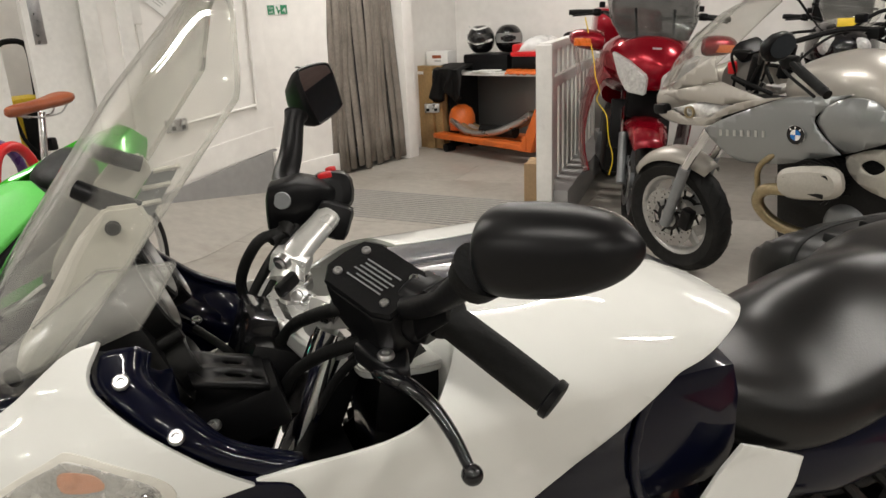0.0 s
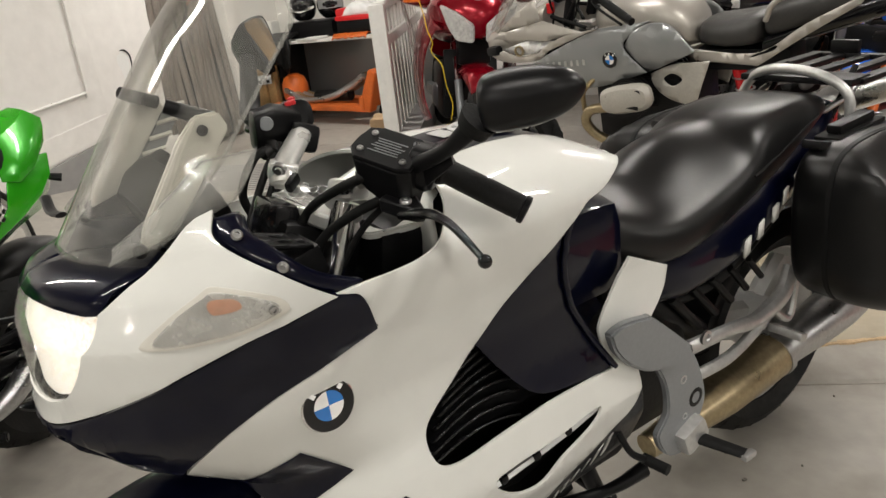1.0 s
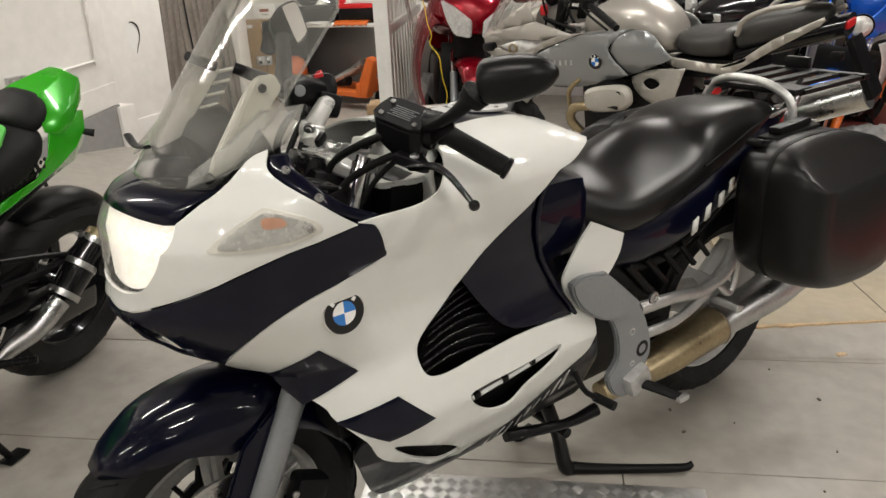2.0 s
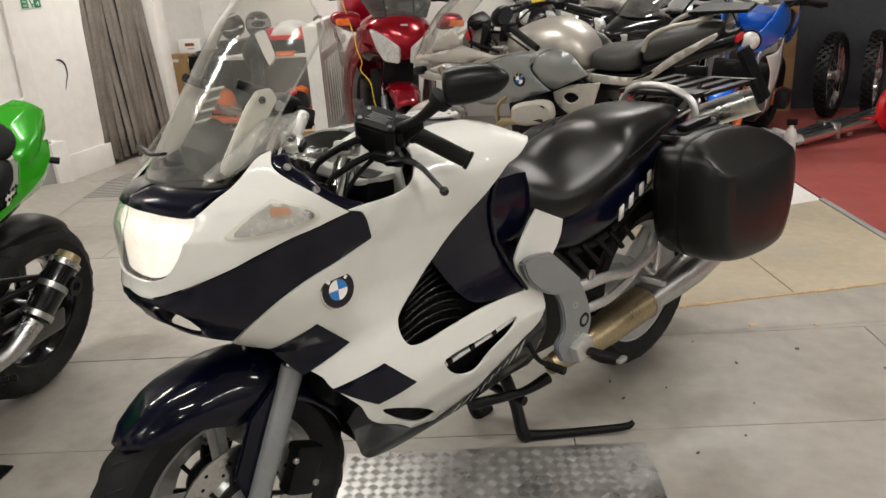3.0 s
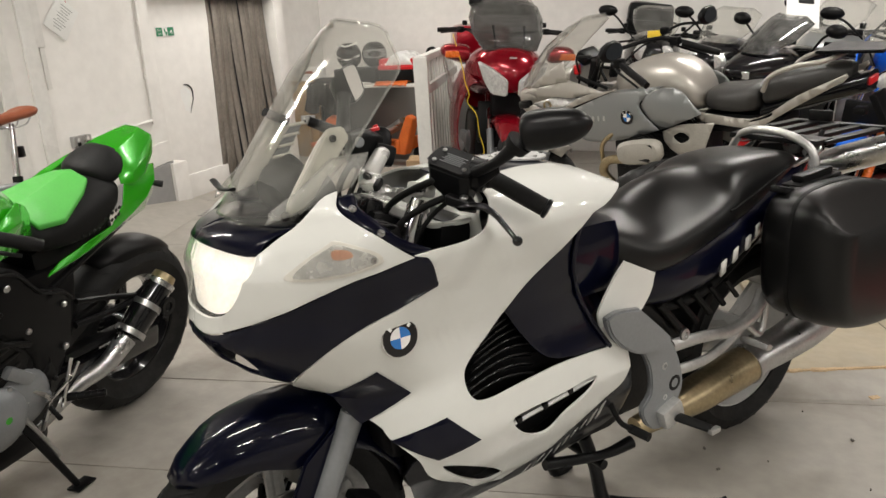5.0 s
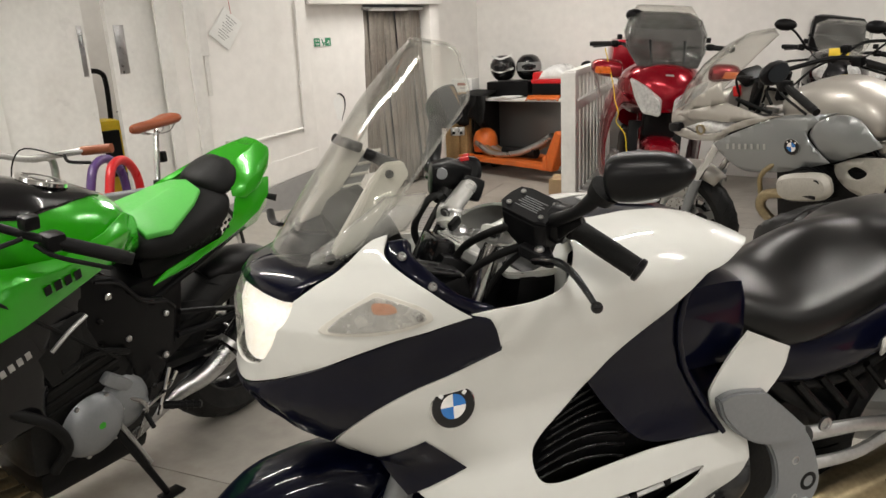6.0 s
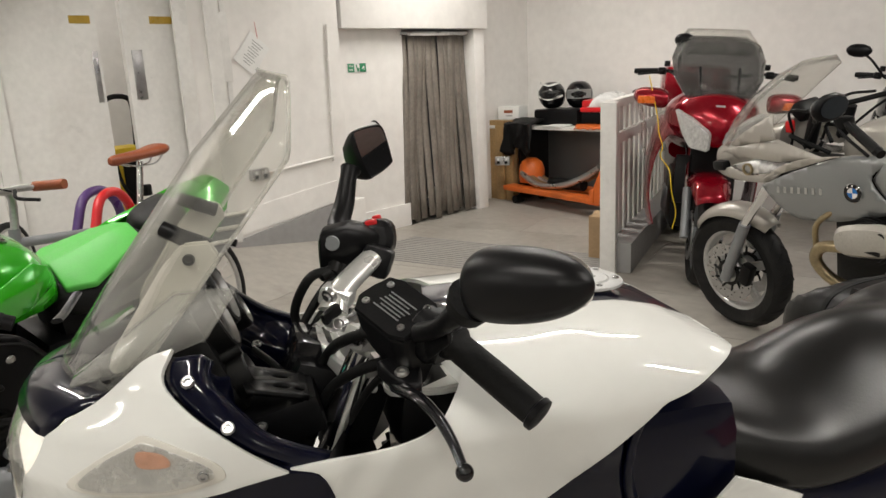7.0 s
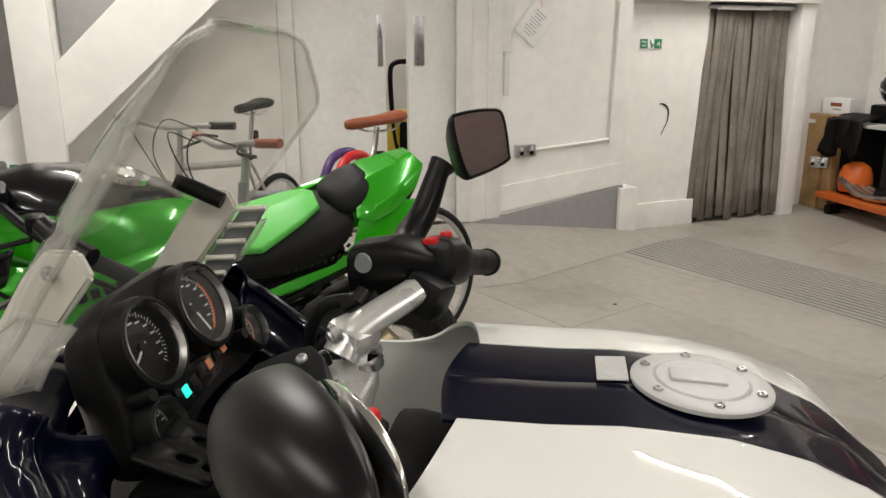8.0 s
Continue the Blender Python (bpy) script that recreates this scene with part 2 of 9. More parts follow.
PAPER = material("white_paper", (0.82, 0.82, 0.80), 0.8, vary=0.03, scale=8)
PAPER_GREY = material("printed_paper", (0.45, 0.45, 0.44), 0.8, vary=0.1, scale=40)
LEATHER = material("brown_leather", (0.25, 0.065, 0.025), 0.4, vary=0.15, scale=18, bump=0.2, bump_scale=150)
PURPLE = material("purple_plastic", (0.07, 0.03, 0.14), 0.35, vary=0.1)
YELLOW = material("yellow_plastic", (0.80, 0.56, 0.02), 0.4, vary=0.08)
TAPE = material("brown_tape", (0.42, 0.27, 0.03), 0.35, vary=0.15, scale=12)
SIGN_GREEN = material("sign_green", (0.02, 0.22, 0.10), 0.4, vary=0.05)
POLY = material("white_polythene", (0.75, 0.75, 0.74), 0.3, vary=0.08, scale=14, bump=0.8, bump_scale=30)
CREAM = material("cream_plastic", (0.62, 0.60, 0.54), 0.4, vary=0.06)
CHECKER_STEEL = material("checker_plate_steel", (0.52, 0.52, 0.51), 0.33, metal=0.85, vary=0.14, scale=8, bump=0.15, bump_scale=70, second=(0.25, 0.24, 0.23), spot=0.35, spot_scale=5)
# ---- shape tools ----
def mesh_object(name, bm, mat, parent=None, label="", sharp=38):
    me = bpy.data.meshes.new(name)
    bmesh.ops.recalc_face_normals(bm, faces=bm.faces)
    bm.to_mesh(me)
    bm.free()
    me.shade_smooth()
    me.set_sharp_from_angle(angle=radians(sharp))
    for m in mat if isinstance(mat, (list, tuple)) else [mat]:
        me.materials.append(m)
    ob = new(name, me)
    if parent:
        ob.parent = parent
    if label:
        ob["label"] = label
    return ob


def part(name, bm, mat, parent, label="", sharp=38):
    return mesh_object(name, bm, mat, parent, label, sharp)


def thing(name, label, category, m=None, group=""):
    ob = new(name)
    ob.empty_display_size = 0.05
    if m is not None:
        ob.matrix_world = m
    return tagged(ob, label, category, group)


def move(bm, verts, m):
    bmesh.ops.transform(bm, matrix=m, verts=verts)
    return bm


def box(size, at=(0, 0, 0), bevel=0.0, turn=(0, 0, 0), bm=None, seg=2):
    bm = bm or bmesh.new()
    r = bmesh.ops.create_cube(bm, size=1)
    vs = r["verts"]
    bmesh.ops.scale(bm, vec=size, verts=vs)
    if bevel:
        es = list({e for v in vs for e in v.link_edges})
        r = bmesh.ops.bevel(bm, geom=es, offset=min(bevel, min(size) * 0.49), segments=seg, affect="EDGES", profile=0.6)
        vs = list({v for f in r["faces"] for v in f.verts} | {v for v in vs if v.is_valid})
        seen, todo = set(vs), list(vs)
        while todo:
            for e in todo.pop().link_edges:
                for v in e.verts:
                    if v not in seen:
                        seen.add(v)
                        todo.append(v)
        vs = list(seen)
    move(bm, vs, pose(*at, *turn))
    return bm


def curve_points(pts, n=8):
    """A smooth line through the points."""
    p = [Vector(q) for q in pts]
    if len(p) < 3:
        return p
    p = [2 * p[0] - p[1]] + p + [2 * p[-1] - p[-2]]
    out = []
    for i in range(1, len(p) - 2):
        a, b, c, d = p[i - 1:i + 3]
        for k in range(n):
            t = k / n
            out.append(0.5 * (2 * b + (c - a) * t + (2 * a - 5 * b + 4 * c - d) * t * t + (3 * b - a - 3 * c + d) * t ** 3))
    out.append(p[-2])
    return out


def tube(pts, r, seg=10, bm=None, smooth=True, n=6, flat=1.0):
    """A round bar along the points; r may be a list of radii."""
    bm = bm or bmesh.new()
    path = curve_points(pts, n) if smooth else [Vector(q) for q in pts]
    rs = r if isinstance(r, (list, tuple)) else [r, r]
    rings, up = [], None
    for i, p in enumerate(path):
        d = (path[min(i + 1, len(path) - 1)] - path[max(i - 1, 0)]).normalized()
        if up is None:
            up = d.orthogonal().normalized() if abs(d.z) > 0.9 else Vector((0, 0, 1))
        side = d.cross(up).normalized()
        up = side.cross(d).normalized()
        f = i / (len(path) - 1) * (len(rs) - 1)
        k = min(int(f), len(rs) - 2)
        rad = rs[k] + (rs[k + 1] - rs[k]) * (f - k)
        rings.append([bm.verts.new(p + rad * (math.cos(a) * side + flat * math.sin(a) * up)) for a in (2 * math.pi * j / seg for j in range(seg))])
    for a, b in zip(rings, rings[1:]):
        for j in range(seg):
            bm.faces.new((a[j], a[(j + 1) % seg], b[(j + 1) % seg], b[j]))
    bm.faces.new(rings[0][::-1])
    bm.faces.new(rings[-1])
    return bm


def lathe(profile, seg=48, bm=None, m=None, closed=False):
    """Turns (radius, height along y) points about the y axis."""
    bm = bm or bmesh.new()
    rings = []
    for r, y in profile:
        rings.append([bm.verts.new((r * math.cos(a), y, r * math.sin(a))) for a in (2 * math.pi * j / seg for j in range(seg))] if r > 1e-5 else [bm.verts.new((0, y, 0))])
    pairs = list(zip(rings, rings[1:])) + ([(rings[-1], rings[0])] if closed else [])
    for a, b in pairs:
        for j in range(seg):
            k = (j + 1) % seg
            if len(a) == 1 and len(b) > 1:
                bm.faces.new((a[0], b[k], b[j]))
            elif len(b) == 1 and len(a) > 1:
                bm.faces.new((a[j], a[k], b[0]))
            elif len(a) > 1:
                bm.faces.new((a[j], a[k], b[k], b[j]))
    if m is not None:
        move(bm, [v for ring in rings for v in ring], m)
    return bm


def loft(rings, bm=None, caps=True, closed=True):
    """A skin over rings of equally many points."""
    bm = bm or bmesh.new()
    vr = [[bm.verts.new(p) for p in ring] for ring in rings]
    n = len(vr[0])
    for a, b in zip(vr, vr[1:]):
        for j in range(n if closed else n - 1):
            k = (j + 1) % n
            bm.faces.new((a[j], a[k], b[k], b[j]))
    if caps and closed:
        bm.faces.new(vr[0][::-1])
        bm.faces.new(vr[-1])
    return bm


def oval(y0, y1, z0, z1, n=24, power=2.5, x=0.0):
    """A rounded-rectangle ring in the plane at x."""
    out = []
    for j in range(n):
        a = 2 * math.pi * j / n
        c, s = math.cos(a), math.sin(a)
        c, s = math.copysign(abs(c) ** (2 / power), c), math.copysign(abs(s) ** (2 / power), s)
        out.append((x, (y0 + y1) / 2 + (y1 - y0) / 2 * c, (z0 + z1) / 2 + (z1 - z0) / 2 * s))
    return out


def slab(poly, depth, m=None, bevel=0.0, bm=None, seg=2):
    """A flat outline in x, z with a thickness along y, centred on y = 0."""
    bm = bm or bmesh.new()
    vs = [bm.verts.new((x, -depth / 2, z)) for x, z in poly]
    f = bm.faces.new(vs)
    r = bmesh.ops.extrude_face_region(bm, geom=[f])
    top = [g for g in r["geom"] if isinstance(g, bmesh.types.BMVert)]
    bmesh.ops.translate(bm, vec=(0, depth, 0), verts=top)
    allv = vs + top
    if bevel:
        es = list({e for v in allv for e in v.link_edges})
        r = bmesh.ops.bevel(bm, geom=es, offset=bevel, segments=seg, affect="EDGES")
        allv = list({v for g in r["faces"] for v in g.verts} | {v for v in allv if v.is_valid})
    if m is not None:
        move(bm, [v for v in allv if v.is_valid], m)
    return bm


def screw(r, m, bm=None):
    bm = bm or bmesh.new()
    lathe([(0, 0), (r, 0), (r, 0.35 * r), (0.8 * r, 0.6 * r), (0.45 * r, 0.6 * r), (0.4 * r, 0.25 * r), (0, 0.25 * r)], 10, bm, m)
    return bm


def cut_sheet(poly, holes, step, u0=None):
    """A flat outline with holes, cut into small cells; returns a bmesh in x, z."""
    bm = bmesh.new()
    edges = []
    for loop in [poly] + list(holes):
        vs = [bm.verts.new((x, 0, z)) for x, z in loop]
        edges += [bm.edges.new((vs[i], vs[(i + 1) % len(vs)])) for i in range(len(vs))]
    bmesh.ops.triangle_fill(bm, use_beauty=True, use_dissolve=False, edges=edges)
    for axis in (0, 2):
        lo, hi = min(v.co[axis] for v in bm.verts), max(v.co[axis] for v in bm.verts)
        k = math.floor(lo / step) + 1
        while k * step < hi - 1e-4:
            no = [0, 0, 0]
            no[axis] = 1
            co = [0, 0, 0]
            co[axis] = k * step
            bmesh.ops.bisect_plane(bm, geom=bm.verts[:] + bm.edges[:] + bm.faces[:], plane_co=co, plane_no=no)
            k += 1
    return bm


def smooth_loop(pts, n=5):
    """A closed rounded outline through the points; a point given with a third value stays a sharp corner."""
    m = len(pts)
    out = []
    for i in range(m):
        a, b, c, d = (pts[(i + k) % m] for k in (-1, 0, 1, 2))
        va, vb, vc, vd = (Vector((q[0], q[1])) for q in (a, b, c, d))
        if len(b) > 2:
            va = 2 * vb - vc
        if len(c) > 2:
            vd = 2 * vc - vb
        for k in range(n):
            t = k / n
            q = 0.5 * (2 * vb + (vc - va) * t + (2 * va - 5 * vb + 4 * vc - vd) * t * t + (3 * vb - va - 3 * vc + vd) * t ** 3)
            out.append((q.x, q.y))
    return out


def lerp_table(table, x):
    """Linear look-up with smooth steps in a table of (x, value) in rising order."""
    if x <= table[0][0]:
        return table[0][1]
    for (a, va), (b, vb) in zip(table, table[1:]):
        if x <= b:
            t = (x - a) / (b - a)
            t = t * t * (3 - 2 * t) * 0.4 + t * 0.6
            return va + (vb - va) * t
    return table[-1][1]
# ---- the touring bike's outer skin: a = way back from the nose, v = height, past the shoulder the way over the top ----
SHOULDER, NOSE = 0.95, 0.30
HALF = [(0.26, 0.115), (0.32, 0.160), (0.38, 0.205), (0.46, 0.243), (0.53, 0.260), (0.60, 0.247), (0.68, 0.227), (0.76, 0.227), (0.80, 0.235), (0.86, 0.245), (0.90, 0.257), (0.95, 0.265)]
NOSE_U = [(0.66, 0.14), (0.70, 0.20), (0.74, 0.255), (0.78, 0.295), (0.82, 0.318), (0.86, 0.308), (0.95, 0.305), (1.00, 0.285), (1.05, 0.245), (1.10, 0.19), (1.2, 0.1)]
TOP = [(-0.80, 0.83), (-0.74, 0.89), (-0.68, 0.955), (-0.62, 1.000), (-0.56, 1.025), (-0.50, 1.038), (-0.42, 1.043), (-0.35, 1.040), (-0.15, 1.04), (-0.03, 1.13), (0.04, 1.18), (0.12, 1.19), (0.2, 1.12), (0.3, 1.03)]
BACK = [(-0.85, 0.80), (-0.60, 0.90), (-0.35, 0.97), (-0.1, 1.0)]


def hull(a, v, out=0.0):
    """The place on the left half of the skin, pushed out by a little."""
    psi = max(0.0, v - SHOULDER) * math.pi / 2
    u = min(a, 0.3)
    top = lerp_table(TOP, u)
    z = v if v < SHOULDER else SHOULDER + (top - SHOULDER) * math.sin(psi) ** 0.9
    tip = lerp_table(NOSE_U, z)
    half = lerp_table(HALF, min(v, SHOULDER)) * lerp_table(BACK, u) * max(math.cos(psi), 0.0) ** 0.62
    phi = min(max((a - (tip - NOSE)) / NOSE, 0.0), math.pi / 2)
    x = a if phi <= 0 else tip - NOSE + NOSE * math.sin(phi)
    y = half * math.cos(phi) ** 0.9 if phi < 1.57 else 0.0
    if out:
        n = Vector((math.sin(phi), max(math.cos(phi), 0.0) * math.cos(psi), math.sin(psi)))
        n.normalize()
        return Vector((x, y, z)) + out * n
    return Vector((x, y, z))


# ---- the room ----
def flat_box(name, x0, x1, y0, y1, z0, z1, mat, label="", bevel=0.0, kind="structure"):
    ob = mesh_object(name, box((x1 - x0, y1 - y0, z1 - z0), ((x0 + x1) / 2, (y0 + y1) / 2, (z0 + z1) / 2), bevel), mat)
    return tagged(ob, label, "", "", kind)


XL, XR, YN, YS = -3.90, 8.6, 6.15, -8.6
floor = flat_box("floor", XL - 0.6, XR + 0.3, YS - 0.2, YN + 0.3, -0.16, -0.012, JOINT, "dirty joints under the painted floor sheets")
# unseen south and east walls, darkened and set far back to keep blacks deep
flat_box("wall_south", XL - 0.2, XR + 0.2, YS - 0.15, YS, 0, CEILING, UNSEEN_WALL, "unseen dark grey wall that cuts the fill light")
flat_box("wall_east", XR, XR + 0.15, YS, YN, 0, CEILING, UNSEEN_WALL, "unseen dark grey wall that cuts the fill light")
flat_box("wall_north", XL - 0.5, XR, YN, YN + 0.15, 0, CEILING, WALL, "white painted wall behind the motorcycles")
# west wall with a double door opening, then the pier and the low goods-lift opening
flat_box("wall_west", XL - 0.15, XL, YS, 0.98, 0, CEILING, WALL, "white painted wall with scuffs")
flat_box("wall_west", XL - 0.15, XL, 2.12, 3.36, 0.0, CEILING, WALL, "white painted wall panel")
flat_box("wall_west", XL - 0.15, XL, 0.98, 2.12, 2.05, CEILING, WALL, "white painted wall over the doors")
flat_box("wall_west", XL - 0.24, XL - 0.10, 3.36, 4.12, 0, 1.675, WALL, "white painted pier beside the lift opening, chipped plaster")
flat_box("wall_west", XL - 0.45, XL + 0.02, 3.38, 5.11, 1.675, CEILING, WALL, "white boxed-in beam over the lift opening", 0.004)
flat_box("wall_west", XL - 0.32, XL - 0.02, 4.96, 5.10, 0, 1.675, WALL, "white jamb of the lift opening", 0.004)
flat_box("wall_west", XL - 0.45, XL - 0.30, 5.06, YN, 0, CEILING, WALL, "white painted wall behind the bench")
# plain mid-grey backing, added to close the opening behind the curtain
flat_box("wall_west", XL - 1.2, XL - 1.1, 3.4, 5.4, 0, CEILING, WALL_GREY, "grey backing wall added behind the strip curtain")
# out-of-view ceiling; its grey keeps the fill and reflected haze down
ceiling = flat_box("ceiling", XL - 1.3, XR + 0.3, YS - 0.2, YN + 0.3, CEILING, CEILING + 0.1, CEILING_GREY, "unseen grey ceiling that tempers the bounce light")

# floor sheets 0.6 m wide, laid askew to the walls
TURN = math.atan2(0.25, 1)
fa, fb = Vector((math.cos(TURN), math.sin(TURN), 0)), Vector((-math.sin(TURN), math.cos(TURN), 0))
sheet_bm = box((2.393, 0.6165, 0.012), (0, 0, -0.006), 0.0015, seg=1)
sheet = mesh_object("sheet", sheet_bm, FLOOR, floor)
first = True
for j in range(-14, 13):
    for i in range(-4, 5):
        p = fb * (0.955 + 0.62 * j) + fa * (0.55 + 2.396 * i + (1.198 if j % 2 else 0))
        if not (XL - 0.5 < p.x + 0.9 and p.x - 0.9 < XR + 0.2 and YS - 0.4 < p.y < YN + 0.6):
            continue
        if first:
            ob, first = sheet, False
        else:
            ob = new("sheet", sheet.data)
            ob.parent = floor
        ob.matrix_basis = pose(p.x, p.y, -0.0008 * random.random(), 0, 0, math.degrees(TURN))

# grooved grip strips across the way to the lift
grip = bmesh.new()
for k in range(15):
    c = Vector((-2.62, 3.28, 0)) + fb * (0.048 * k)
    box((2.0 - 0.02 * k, 0.014, 0.006), (c.x, c.y, 0.002), 0.0, (0, 0, math.degrees(TURN) - 3), grip)
tagged(mesh_object("trim", grip, WALL_GREY), "dark ribbed anti-slip strips set in the floor", "", "", "structure")

# raised tan platform and the red painted floor on the far side
plat = thing("platform", "tan raised floor platform with a splintered wooden edge", "platform")
bm = bmesh.new()
ring = [(0.68, 1.672), (1.85, 2.166), (1.521, 3.243), (1.311, 3.115), (0.45, 2.75)]
vs = [bm.verts.new((x, y, 0.03)) for x, y in ring]
f = bm.faces.new(vs)
r = bmesh.ops.extrude_face_region(bm, geom=[f])
bmesh.ops.translate(bm, vec=(0, 0, -0.029), verts=[g for g in r["geom"] if isinstance(g, bmesh.types.BMVert)])
part("deck", bm, FLOOR_TAN, plat)
part("deck_joint", box((0.40, 0.004, 0.002), (1.106, 2.072, 0.0305), 0, (0, 0, -70.9)), JOINT, plat)
bm = bmesh.new()
for k in range(30):
    a = k / 29
    p = Vector((0.69, 1.674, 0.026)).lerp(Vector((1.84, 2.158, 0.026)), a)
    box((0.050, 0.008 + 0.016 * random.random() ** 2, 0.010), p + Vector((0, -0.005, 0)), 0.002, (0, 0, 22.8 + random.uniform(-6, 6)), bm)
part("edge_strip", bm, SPLINTER, plat, "pale splintered wood edging")
bm = bmesh.new()
loft([[(0.64, 1.48, 0.001), (0.68, 1.668, 0.001), (0.68, 1.668, 0.025)], [(1.92, 1.83, 0.001), (1.86, 2.163, 0.001), (1.86, 2.163, 0.025)]], bm)
part("ramp", bm, FLOOR, plat, "grey painted sloping lip")
bm = bmesh.new()
ring = [(1.15, 4.62), (1.404, 3.704), (1.521, 3.243), (1.699, 2.615), (2.05, 1.32), (3.9, 1.32), (3.9, YN), (1.15, YN)]
f = bm.faces.new([bm.verts.new((x, y, 0.034)) for x, y in ring])
r = bmesh.ops.extrude_face_region(bm, geom=[f])
bmesh.ops.translate(bm, vec=(0, 0, -0.033), verts=[g for g in r["geom"] if isinstance(g, bmesh.types.BMVert)])
tagged(mesh_object("floor", bm, FLOOR_RED), "red painted floor area", "", "", "structure")
edge0, edge1 = Vector((1.512, 3.24, 0.030)), Vector((1.86, 1.96, 0.030))
bm = box(((edge1 - edge0).length, 0.034, 0.018), (edge0 + edge1) / 2, 0.003, (0, 0, math.degrees(math.atan2(edge1.y - edge0.y, edge1.x - edge0.x))))
tagged(mesh_object("trim", bm, WALL_GREY), "grey metal edging along the red floor", "", "", "structure")
bm = bmesh.new()
f = bm.faces.new([bm.verts.new((x, y, 0.028)) for x, y in ((1.398, 3.70), (1.512, 3.243), (1.311, 3.118), (0.95, 2.97), (0.85, 3.45))][::-1])
r = bmesh.ops.extrude_face_region(bm, geom=[f])
bmesh.ops.translate(bm, vec=(0, 0, -0.027), verts=[g for g in r["geom"] if isinstance(g, bmesh.types.BMVert)])
tagged(mesh_object("trim", bm, WHITE_WOOD), "pale board between the platform and the red floor", "", "", "structure")

# fluorescent battens
def batten(x, y, turn):
    ob = thing("ceiling_light", "white fluorescent batten with a lit tube under the ceiling", "light", pose(x, y, CEILING, 0, 0, turn), "ceiling lights")
    part("housing", box((1.5, 0.07, 0.06), (0, 0, -0.03), 0.008), WHITE_WOOD, ob)
    part("tube", tube([(-0.73, 0, -0.09), (0.73, 0, -0.09)], 0.016, 12, smooth=False), TUBE_LIGHT, ob, "lit white tube")
    for s in (-0.735, 0.735):
        part("lampholder", box((0.02, 0.03, 0.05), (s, 0, -0.082), 0.004), CREAM, ob)


for tx, ty, turn in TUBES:
    batten(tx, ty, turn)
# ---- the white and navy touring motorcycle: x forward, y to its left ----
TOURER = pose(-0.199, 0.125, 0, 0, 0, math.degrees(math.atan2(-0.848, -0.530)))
SIDES = (1, -1)


def hull_panel(name, outline, holes, mat, parent, out=0.0, thick=0.005, step=0.02, side=1, label="", inside=None):
    bm = cut_sheet(outline, holes, step)
    for v in bm.verts:
        p = hull(v.co.x, v.co.z, out)
        v.co = (p.x, p.y * side, p.z)
    bmesh.ops.remove_doubles(bm, verts=bm.verts, dist=0.0004)
    ob = part(name, bm, mat, parent, label, 45)
    me = ob.data
    mid = sum((Vector(p.normal) * p.area for p in me.polygons), Vector()).y * side
    if mid < 0:
        me.flip_normals()
    mod = ob.modifiers.new("thickness", "SOLIDIFY")
    mod.thickness, mod.offset = thick, -1
    if inside:
        me.materials.append(inside)
        mod.material_offset = 1
    bev = ob.modifiers.new("edge", "BEVEL")
    bev.width, bev.segments, bev.angle_limit = 0.0012, 2, radians(60)
    return ob


